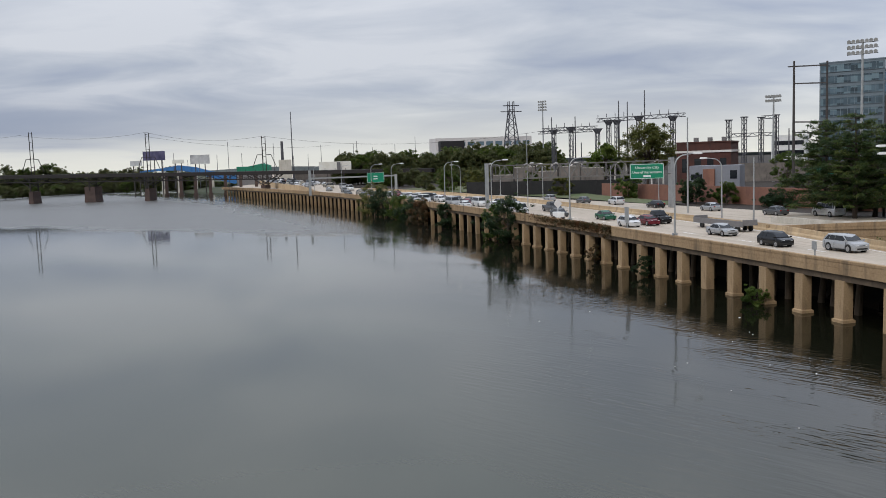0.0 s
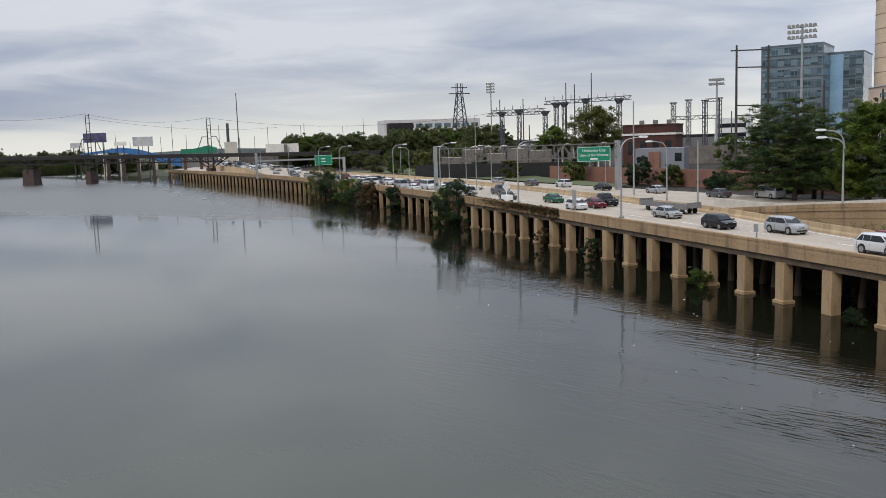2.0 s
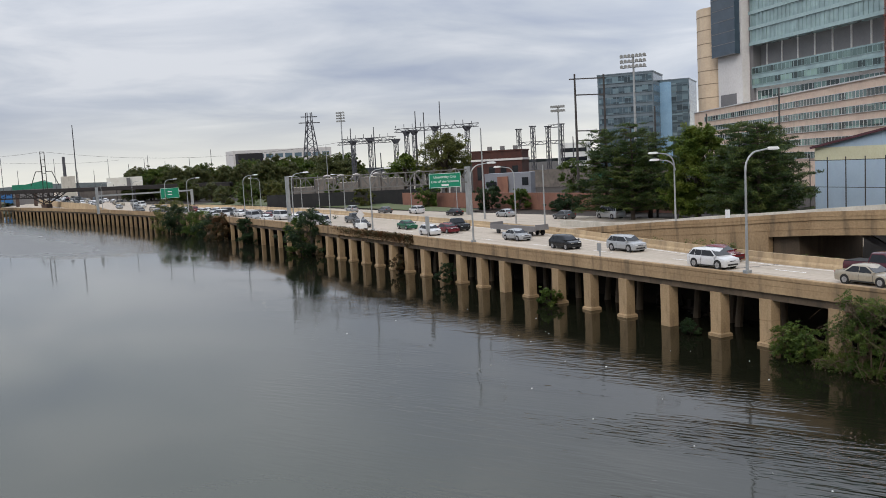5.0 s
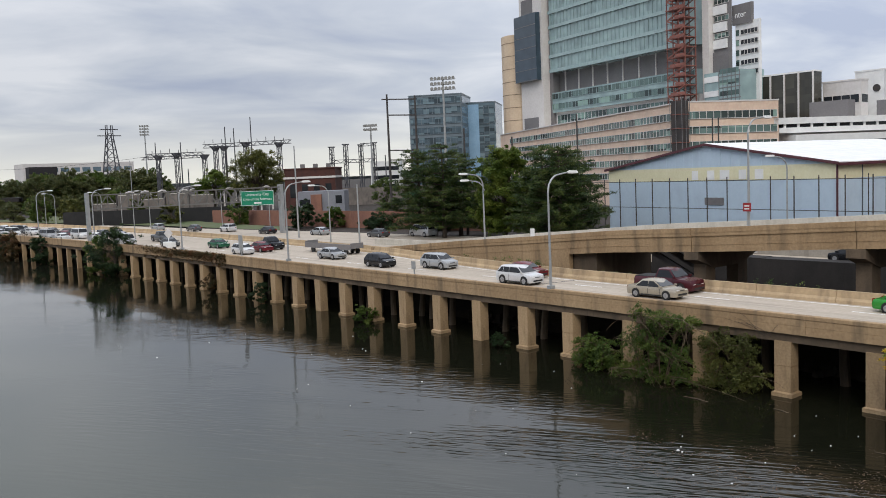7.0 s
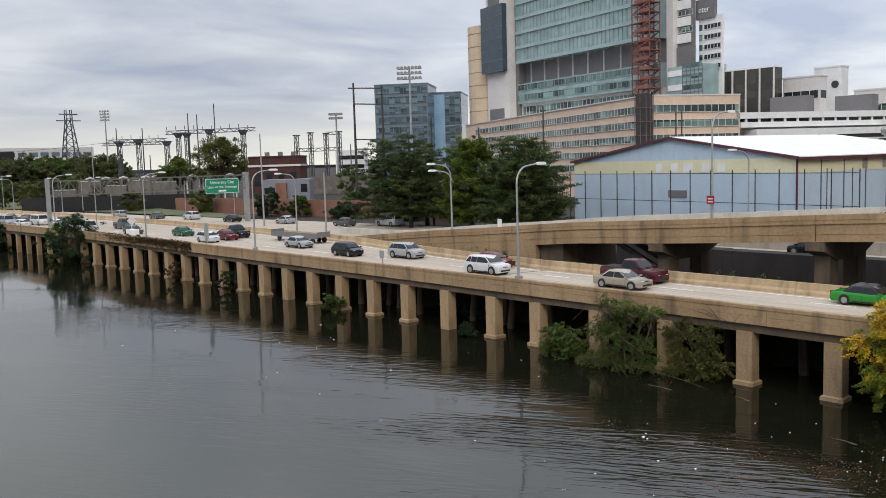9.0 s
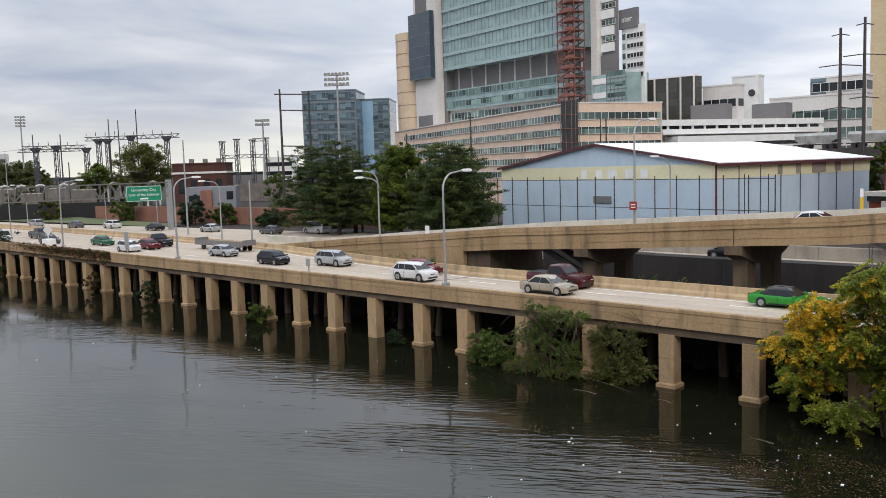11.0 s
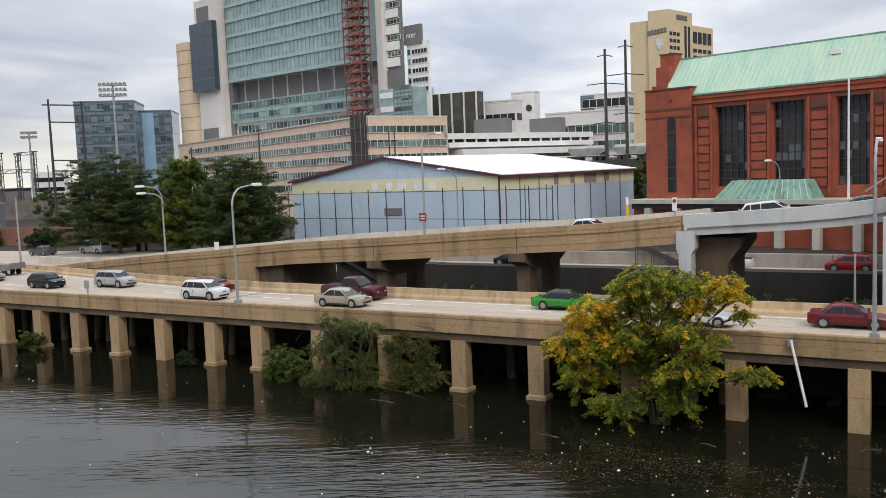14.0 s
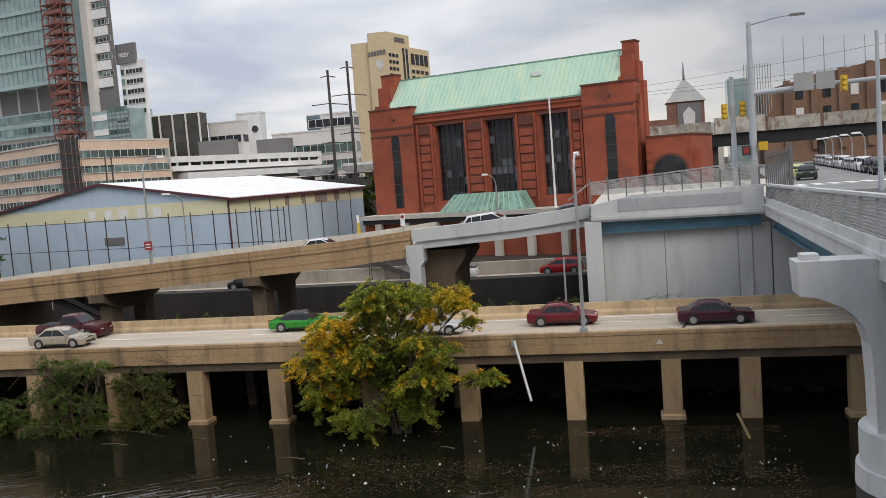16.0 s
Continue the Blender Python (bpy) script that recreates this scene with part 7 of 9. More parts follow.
def pine(label, x, y, z, h, spread, seed, whorls=16, per=42, needle=0.40):
    """A pine with level boughs that carry flat pads of needles."""
    rnd = random.Random(seed)
    t = thing("pine_tree", label, "tree", (x, y, z), group="pines behind the ramp")
    wood, crown = G(), G()
    wood.tube([(x, y, z - 0.3), (x + 0.2, y, z + h * 0.5), (x + 0.1, y + 0.2, z + h * 0.98)], 0.38, 0.06, 8)
    for k in range(whorls):
        f = 0.10 + 0.89 * (k + rnd.uniform(-0.2, 0.2)) / whorls
        zz = z + h * f
        reach = spread * (1 - f) ** 0.62 * (0.6 + 0.5 * min(1, f / 0.22)) + 0.5
        nb = 8 if f < 0.75 else 5
        for q in range(nb):
            a = 2 * math.pi * (q + rnd.uniform(-0.35, 0.35)) / nb + k * 0.7
            L = reach * (rnd.uniform(0.5, 0.95) if rnd.random() < 0.6 else rnd.uniform(0.95, 1.28))
            tip = Vector((x + L * math.cos(a), y + L * math.sin(a), zz + L * rnd.uniform(-0.02, 0.26)))
            s = Vector((x + 0.1, y, zz))
            wood.tube([s, s.lerp(tip, 0.5) - Vector((0, 0, 0.12)), tip], 0.09, 0.02, 4)
            m = max(2, round(L / 0.85))
            for j in range(1, m + 1):
                e = s.lerp(tip, 0.25 + 0.75 * j / m) + Vector((rnd.gauss(0, 0.35), rnd.gauss(0, 0.35), rnd.gauss(0, 0.15) + 0.08))
                leaves(crown, e, rnd.uniform(0.5, 0.95), per, needle, rnd, 0.27, 0.12)
    part("trunk", wood, BARK, t, smooth=True)
    raw_part("crown", crown, LEAF_P, t)
    return t


pine("tall dark green pine with level boughs", 85.0, 112.0, 4.0, 14.6, 6.2, 1)
pine("dark green pine with broad level boughs", 83.5, 103.8, 4.2, 15.0, 5.6, 2)
pine("dark green pine with drooping boughs", 87.0, 85.6, 4.2, 13.8, 5.0, 3)
pine("dark green pine beside the sports hall", 84.0, 79.6, 4.2, 13.4, 5.8, 4)
pine("dark pine standing behind the others", 90.5, 108.0, 4.0, 13.6, 5.6, 31)
pine("dark pine behind the bright green tree", 91.5, 84.0, 4.2, 13.0, 5.4, 32)
broadleaf("broadleaf_tree", "bright green tree between the pines", 87.5, 93.8, 4.0, 13.2, 4.8, 90, 420, 0.15, LEAF_B, 5, 0.24, 0.10)
broadleaf("broadleaf_tree", "small green tree between hall and brick building", 140.5, 41.0, 3.7, 12.2, 3.4, 34, 260, 0.2, LEAF_G, 6, 0.2)
# turning tree at the water's edge: lobes of foliage, yellow at one flank and on top
def turning_tree(label, x, y, lobes, seed):
    """lobes: (y, z, radius, share of turned leaves) of each mass of foliage."""
    rnd = random.Random(seed)
    t = thing("riverside_tree", label, "tree", (x, y, 0))
    wood, green, gold = G(), G(), G()
    forks = []
    for a, ly, lz in ((0.5, 3.3, 3.4), (0.2, 0.6, 4.6), (-0.4, -1.8, 4.2), (-0.2, 1.6, 2.4), (0.3, -2.6, 2.0)):
        k = Vector((x + a, y + ly * 0.5, lz))
        wood.tube([(x + 0.1 * a, y + 0.12 * ly, -0.5), (x + 0.5 * a, y + 0.25 * ly, lz * 0.5), k], 0.12, 0.055, 7)
        forks.append(k)
    for ly, lz, r, turned in lobes:
        c = Vector((x - 0.3 + rnd.uniform(-1.1, 1.1), ly, lz))
        f = min(forks, key=lambda q: (q - c).length)
        bend = f.lerp(c, 0.5) + Vector((rnd.uniform(-0.3, 0.3), 0, rnd.uniform(-0.1, 0.35)))
        wood.tube([f, bend, c], 0.042, 0.015, 6)
        for _ in range(int(22 + 42 * r * r)):
            d = Vector((rnd.gauss(0, 1), rnd.gauss(0, 1), rnd.gauss(0.25, 0.85))).normalized()
            p = c + Vector((d.x * 1.2, d.y * 1.08, d.z * 0.95)) * r * rnd.uniform(0.3, 1.15)
            if p.z < 0.15:
                continue
            s0 = bend.lerp(c, rnd.random())
            wood.tube([s0, s0.lerp(p, 0.6) + Vector((0, 0, 0.08)), p], 0.014, 0.006, 3)
            mass = gold if rnd.random() < turned else green
            # a spray: leaflets strung along a drooping shoot
            out = Vector((d.x, d.y, -0.45)).normalized()
            for q in range(4):
                leaves(mass, p + out * 0.16 * q, 0.19, 13, 0.082, rnd, 0.6, 0.56, 0.5)
    part("trunk", wood, BARK, t, smooth=True)
    raw_part("crown", green, LEAF_T, t)
    ob = raw_part("turned_foliage", gold, LEAF_Y, t)
    ob["label"] = "yellow and orange autumn leaves"


turning_tree("leafy tree turning yellow in front of the viaduct", 42.9, 11.6, (
    (12.0, 8.1, 1.15, 0.1), (10.8, 7.7, 1.05, 0.05), (13.2, 7.6, 0.75, 0.1), (9.6, 7.5, 0.9, 0.1), (7.9, 8.0, 0.75, 0.75), (7.2, 7.5, 0.5, 0.7), (12.4, 7.0, 0.9, 0.05),
    (15.1, 6.4, 0.9, 0.8), (14.0, 6.3, 0.65, 0.7), (9.5, 6.7, 0.55, 0.6), (11.3, 6.0, 0.7, 0.2), (15.3, 5.2, 0.9, 0.75), (16.6, 4.4, 1.05, 0.6), (16.2, 5.6, 0.7, 0.85), (14.6, 5.6, 0.8, 0.6), (15.0, 4.2, 0.8, 0.35), (16.0, 3.0, 0.7, 0.3), (15.2, 2.4, 0.8, 0.1), (11.0, 5.2, 0.8, 0.1), (12.8, 5.9, 0.8, 0.2), (9.9, 5.4, 0.6, 0.15),
    (13.4, 4.8, 1.0, 0.15), (14.0, 3.5, 0.85, 0.1), (11.9, 4.2, 0.9, 0.05), (16.6, 1.6, 0.9, 0.1), (8.8, 4.8, 0.85, 0.1), (10.0, 3.4, 1.0, 0.05), (9.0, 3.1, 0.7, 0.1),
    (12.0, 2.6, 0.95, 0.1), (10.8, 2.0, 0.9, 0.0), (13.3, 1.2, 1.05, 0.0), (14.5, 0.9, 0.7, 0.0), (10.3, 1.3, 0.7, 0.0), (6.2, 3.3, 0.55, 0.05), (7.3, 3.0, 0.42, 0.0), (7.2, 6.3, 0.22, 0.3)), 7)
# tangle of bushes against the columns
TWIG = mat("bare_twigs", (0.15, 0.105, 0.062), (0.085, 0.06, 0.038), 3.0, 0.9)


def tangle(label, x, lobes, material, seed, twigs=0, droop=0.35, leaf=0.07):
    """A loose bush: masses of small leaves on arching shoots, and bare twigs hanging between them."""
    rnd = random.Random(seed)
    ym = sum(q[0] for q in lobes) / len(lobes)
    t = thing("riverside_bush", label, "bush", (x, ym, 0))
    wood, crown = G(), G()
    for ly, lz, r in lobes:
        root = Vector((x + rnd.uniform(-0.3, 0.5), ym + (ly - ym) * 0.45, -0.3))
        c = Vector((x + rnd.uniform(-0.5, 0.4), ly, max(lz, 0.25)))
        mid = root.lerp(c, 0.55) + Vector((0, 0, 0.25 * r))
        wood.tube([root, mid, c], 0.05, 0.02, 5)
        for _ in range(int(20 + 36 * r * r)):
            d = Vector((rnd.gauss(0, 0.8), rnd.gauss(0, 1), rnd.gauss(0.15, 0.9))).normalized()
            p = c + d * r * rnd.uniform(0.2, 1.1)
            if p.z < 0.1:
                p.z = rnd.uniform(0.05, 0.4)
            wood.tube([mid.lerp(c, rnd.random()), p], 0.012, 0.005, 3)
            out = Vector((d.x, d.y, -droop)).normalized()
            for q in range(3):
                leaves(crown, p + out * 0.17 * q, 0.17, 12, leaf, rnd, 0.6, 0.5, 0.5)
    for _ in range(twigs):
        ly, lz, r = lobes[rnd.randrange(len(lobes))]
        a = Vector((x - 0.5 - rnd.random() * 0.5, ly + rnd.gauss(0, 0.4) * r, max(0.5, lz + rnd.uniform(-0.4, 0.5) * r)))
        pts = [a]
        w = Vector((rnd.gauss(-0.1, 0.2), rnd.gauss(0, 0.8), rnd.uniform(-0.2, 0.5)))
        for q in range(4):
            w = w + Vector((rnd.gauss(0, 0.12), rnd.gauss(0, 0.3), -0.22))
            pts.append(pts[-1] + w * 0.5)
            if pts[-1].z < 0.05:
                break
        wood.tube(pts, 0.02, 0.008, 4)
    part("twig_tangle", wood, TWIG, t)
    raw_part("foliage", crown, material, t)


tangle("tall tangled green bush with bare hanging twigs at the columns", 43.3, ((34.4, 4.7, 0.55), (32.9, 4.3, 0.85), (34.4, 3.4, 0.95), (35.3, 2.5, 0.8), (31.8, 4.0, 0.8), (30.6, 4.3, 0.5), (33.1, 2.6, 1.05), (33.9, 1.2, 1.0), (31.8, 2.0, 0.9), (35.4, 0.5, 0.9), (36.5, 0.3, 0.75), (33.3, 0.4, 0.9), (31.5, 0.7, 0.9)), LEAF_G, 9, 52, 0.5)
tangle("dark green vine-covered bush under the viaduct", 44.7, ((30.2, 2.9, 0.75), (29.1, 2.9, 1.0), (27.7, 2.8, 0.85), (29.5, 1.4, 1.15), (27.7, 1.6, 1.1), (26.8, 1.0, 0.6), (29.9, 0.3, 0.9), (28.1, 0.4, 0.9)), LEAF_O, 10, 4, 0.6)
tangle("low green bush at a column foot", 43.6, ((39.9, 1.7, 0.6), (38.8, 1.6, 1.0), (37.6, 1.5, 0.85), (39.7, 0.6, 0.85), (38.0, 0.6, 0.9), (40.4, 0.6, 0.5)), LEAF_G, 11, 8, 0.3, 0.085)
for k, (y, h, s, m) in enumerate(((68.8, 1.5, 1.3, LEAF_G), (90.5, 2.4, 1.4, LEAF_D), (104.5, 2.4, 1.3, LEAF_R), (49.5, 1.1, 0.8, LEAF_D))):
    broadleaf("riverside_bush", "small bush growing at the foot of the columns", 44.2, y, 0.0, h, s, 14, 170, 0.08, m, 20 + k, 0.05, 0.1)
for k, (y, h, s, m) in enumerate(((139.5, 7.4, 4.2, LEAF_D), (145.0, 6.0, 3.0, LEAF_G), (176.0, 5.0, 3.0, LEAF_D), (194.0, 5.4, 4.2, LEAF_R), (203.0, 5.2, 4.0, LEAF_D), (212.0, 6.0, 4.4, LEAF_G), (226.0, 7.0, 5.0, LEAF_D), (236.0, 8.4, 5.6, LEAF_O))):
    broadleaf("riverside_bush", "dense bush overhanging the river at the viaduct", vx(y) - 0.6, y, 0.0, h, s, 24, 210, 0.16, m, 30 + k, 0.12, 0.06)


def vine(name, label, y0, y1, n, seed):
    rnd = random.Random(seed)
    t = thing(name, label, "vine", (45, 0.5 * (y0 + y1), 4.4))
    g = G()
    for _ in range(n):
        y = rnd.uniform(y0, y1)
        z = 5.1 - abs(rnd.gauss(0, 0.55))
        leaves(g, (44.95, y, z), 0.3, 5, 0.13, rnd, 0.8, droop=0.3)
    raw_part("leaf_mass", g, LEAF_R, t)["kind"] = "stuff"


vine("parapet_vine", "reddish dry vine trailing over the parapet", 101.0, 137.0, 1900, 3)
vt = thing("vine_stems", "bare brown vine stems spread over the parapet", "vine", (44.9, 26, 4.4))
rnd = random.Random(15)
for k in range(5):
    p = Vector((44.95, 26.2 + rnd.uniform(-0.5, 0.5), 3.6))
    w = Vector((0, rnd.uniform(-0.9, 0.9), 0.55))
    pts = [p]
    for q in range(7):
        w = w + Vector((0, rnd.uniform(-0.25, 0.25), rnd.uniform(-0.14, 0.05)))
        n_ = pts[-1] + w * 0.42
        pts.append(Vector((44.94, n_.y, min(n_.z, 5.05))))
    g = G()
    g.tube(pts, 0.016, 0.006, 4)
    part("stem", g, BARK, vt)
# trees beside and behind the far road
broadleaf("broadleaf_tree", "large round tree in front of the substation", 139.5, 274.0, 4.0, 20.5, 9.6, 70, 300, 0.25, LEAF_O, 50, 0.45)
broadleaf("broadleaf_tree", "yellow-green tree beside the substation", 128.0, 283.5, 4.0, 14.0, 6.6, 44, 260, 0.24, LEAF_B, 51, 0.4)
for k, (x, y, h, s) in enumerate(((90.5, 186.0, 5.6, 3.2), (93.0, 160.0, 4.8, 3.6), (95.0, 152.0, 3.8, 2.6), (97.0, 137.5, 2.2, 4.0), (118.0, 165.0, 10.0, 4.0), (98.0, 121.0, 2.0, 3.4))):
    broadleaf("roadside_bush", "rounded green bush in front of the brick wall", x - 1.5, y, 4.0, h, s, 20, 230, 0.17, LEAF_G if k % 2 == 0 else LEAF_D, 60 + k, 0.12, 0.06)
for k, (x, y, h, s) in enumerate(((84.0, 214.0, 5.0, 3.0), (82.0, 232.0, 6.0, 3.6), (78.0, 250.0, 5.5, 3.6), (76.0, 268.0, 7.0, 4.2), (72.0, 288.0, 6.5, 4.0), (68.0, 305.0, 6.0, 4.0), (92.0, 247.0, 8.0, 4.0), (88.0, 268.0, 9.0, 4.5))):
    broadleaf("roadside_bush", "leafy green bush on the verge of the far road", x, y, 4.1, h, s, 18, 200, 0.22, (LEAF_O, LEAF_G, LEAF_W)[k % 3], 160 + k, 0.12, 0.05)
# wood on the skyline: a few trees built, then repeated
rnd = random.Random(77)
protos = []
for k in range(4):
    o = broadleaf("wood_tree", "tall dark green tree of the roadside wood", 60 + 30 * k, 450 - 8 * k, 3.8, (15.5, 16.5, 15.0, 16.0)[k], 8.5, 30, 330, 0.34, (LEAF_W, LEAF_G, LEAF_W, LEAF_W)[k], 80 + k, 0.5, 0.12)
    o["group"] = "roadside wood"
    protos.append(o)
for k in range(46):
    t = k / 45
    x = 56 + 104 * t + rnd.uniform(-3, 3)
    y = 452 - 26 * t + rnd.uniform(-14, 10)
    o = copy_thing(protos[k % 4], pose(x, y, 3.8, 0, 0, rnd.uniform(0, 360)))
    s = rnd.uniform(0.82, 1.0)
    o.scale = (s, s, s * rnd.uniform(0.9, 1.05))
for k in range(9):
    o = copy_thing(protos[(k + 1) % 4], pose(112 + 6.5 * k + rnd.uniform(-2, 2), 446 - 2.0 * k + rnd.uniform(-5, 5), 3.8, 0, 0, rnd.uniform(0, 360)))
    o.scale = (0.95, 0.95, rnd.uniform(1.04, 1.14))
for k in range(26):
    x = 52 + 40 * rnd.random()
    o = copy_thing(protos[k % 4], pose(x + 14, 395 - 2.6 * (x - 52) + rnd.uniform(-20, 20), 3.8, 0, 0, rnd.uniform(0, 360)))
    s = rnd.uniform(0.35, 0.62)
    o.scale = (s, s, s * rnd.uniform(0.8, 1.1))
for k in range(64):
    t = k / 63
    x = -190 + 165 * t + rnd.uniform(-4, 4)
    y = 600 + 60 * math.sin(math.pi * min(1, t * 1.1)) + rnd.uniform(6, 26)
    o = copy_thing(protos[k % 4], pose(x, y, 2.6, 0, 0, rnd.uniform(0, 360)))
    s = rnd.uniform(0.6, 0.9) * (1.2 if t < 0.5 else 1.0)
    o.scale = (s, s, s * rnd.uniform(0.8, 1.1))
for k in range(40):
    o = copy_thing(protos[k % 4], pose(-196 + 5.2 * k + rnd.uniform(-2, 2), 640 - 0.0045 * (k - 14) ** 2 * 20 + rnd.uniform(-6, 6), 0.2, 0, 0, rnd.uniform(0, 360)))
    s = rnd.uniform(0.42, 0.6)
    o.scale = (s, s, s * 0.8)
for k in range(16):
    o = copy_thing(protos[k % 4], pose(-128 + 2.4 * k + rnd.uniform(-3, 3), 560 + 6 * k + rnd.uniform(-8, 8), 0.5, 0, 0, rnd.uniform(0, 360)))
    s = rnd.uniform(0.35, 0.6)
    o.scale = (s, s, s * 0.8)

# floating litter and leaves in the still corner
rnd = random.Random(21)
g = G()


def drift(x, y):
    """How thickly the leaves lie: long drifts broken by clear water."""
    n = noise.noise((x * 0.16 + 3.1, y * 0.075, 0.7)) + 0.6 * noise.noise((x * 0.5, y * 0.26, 4.2)) + 0.4 * noise.noise((x * 1.7, y * 0.9, 1.3))
    edge = 1.0 - min(1.0, max(0.0, (y - 13.0) / 26.0))
    return n + 0.55 * edge - 0.42


count = 0
for _ in range(60000):
    if count > 9000:
        break
    y = rnd.uniform(-9, 40) if rnd.random() < 0.8 else rnd.uniform(-9, 100)
    x = 43.7 - 15.0 * rnd.random() ** 1.3
    if rnd.random() > max(0.004, 1.5 * drift(x, y)):
        continue
    count += 1
    s = rnd.uniform(0.012, 0.05) * (1.5 if rnd.random() < 0.08 else 1.0)
    a = rnd.uniform(0, 3.14)
    ca, sa = math.cos(a) * s, math.sin(a) * s
    g.face([(x - ca, y - sa, 0.006), (x + sa * 0.7, y - ca * 0.7, 0.013), (x + ca, y + sa, 0.006), (x - sa * 0.7, y + ca * 0.7, 0.013)])
single("floating_leaves", g, mat("wet_leaves", (0.042, 0.020, 0.008), (0.17, 0.095, 0.04), 5.0, 0.6), "brown leaves and litter floating on the water", "leaves", "stuff")
g = G()
for _ in range(110):
    y = rnd.uniform(-8, 75) if rnd.random() < 0.4 else rnd.uniform(-8, 26)
    x = rnd.uniform(25, 43.6) - 0.04 * y
    s = rnd.uniform(0.015, 0.045) if rnd.random() < 0.85 else rnd.uniform(0.05, 0.075)
    g.box(x - s, x + s, y - s * 0.8, y + s * 0.8, -0.01, 0.035)
single("floating_litter", g, WHITE, "small white scraps of litter floating on the water", "litter", "stuff")

for x, y, a, L in ((42.2, 24.0, 1.3, 1.1), (41.2, 29.0, 1.5, 1.8), (40.3, 8.4, 1.2, 0.9), (42.6, 1.0, 1.7, 0.7), (38.6, 16.5, 1.45, 1.3)):
    stick = thing("floating_stick", "pale bare stick floating on the water", "stick", (x, y, 0))
    g = G()
    dx, dy = math.cos(a) * L / 2, math.sin(a) * L / 2
    g.tube([(x - dx, y - dy, 0.0), (x + 0.05, y, 0.03), (x + dx, y + dy, 0.01)], 0.035, 0.02, 5)
    part("branch", g, TWIG, stick)
# weeds behind the barrier and at the foot of the ramp
rnd = random.Random(44)
g = G()
for y, n, h in ((17.5, 5, 0.5), (24, 4, 0.4), (31, 7, 0.6), (33, 5, 0.5), (47, 4, 0.4), (58, 10, 0.6), (60.5, 12, 0.7), (63, 8, 0.5), (70, 4, 0.4), (8, 5, 0.6), (3, 6, 0.7), (-4, 5, 0.5)):
    for _ in range(n):
        yy = y + rnd.gauss(0, 0.9)
        leaves(g, (med(yy) + 0.75 + rnd.uniform(0, 0.3), yy, 4.7 + rnd.uniform(0, h)), 0.34, 34, 0.075, rnd, 0.8, 0.4)
raw = raw_part("weeds", g, LEAF_G, None)
tagged(raw, "ragged green weeds growing behind the road barrier", "weeds", "", "stuff")

# ---------------------------------------------------------------- vehicles
TYRE = mat("tyre_rubber", (0.015, 0.015, 0.015), (0.02, 0.02, 0.02), 3.0, 0.9)
RIM = mat("wheel_rim", (0.45, 0.45, 0.46), (0.26, 0.26, 0.27), 9.0, 0.35, metal=0.5)
CARGLASS = mat("car_glass", (0.010, 0.012, 0.014), (0.016, 0.018, 0.020), 1.0, 0.08, spec=0.35)
HEADLIGHT = mat("headlight", (0.75, 0.75, 0.72), (0.6, 0.6, 0.58), 4.0, 0.2)
TAIL = mat("tail_light", (0.30, 0.01, 0.01), (0.22, 0.01, 0.01), 4.0, 0.25)
PAINTS = {}


def paint(c):
    if c not in PAINTS:
        PAINTS[c] = mat("car_paint", c, tuple(k * 0.9 for k in c), 0.8, 0.22, 0.0, metal=0.15)
    return PAINTS[c]


# kind: length, width, belt height, roof height, hood end, windscreen top, rear glass top, tail, hood height, tail height
KINDS = {
    "sedan": (4.55, 1.78, 0.90, 1.42, 0.44, 0.10, -0.40, -0.70, 0.82, 0.95),
    "hatchback": (4.05, 1.72, 0.96, 1.52, 0.60, 0.24, -0.72, -0.97, 0.92, 0.99),
    "suv": (4.45, 1.85, 1.06, 1.64, 0.54, 0.20, -0.76, -0.97, 0.98, 1.08),
    "pickup": (5.60, 1.95, 1.16, 1.85, 0.46, 0.22, -0.16, -0.24, 1.12, 1.14),
    "van": (5.3, 1.98, 1.20, 2.05, 0.72, 0.50, -0.93, -0.985, 1.08, 1.2),
    "coupe": (5.0, 1.88, 0.86, 1.34, 0.32, 0.08, -0.46, -0.66, 0.83, 0.88),
}


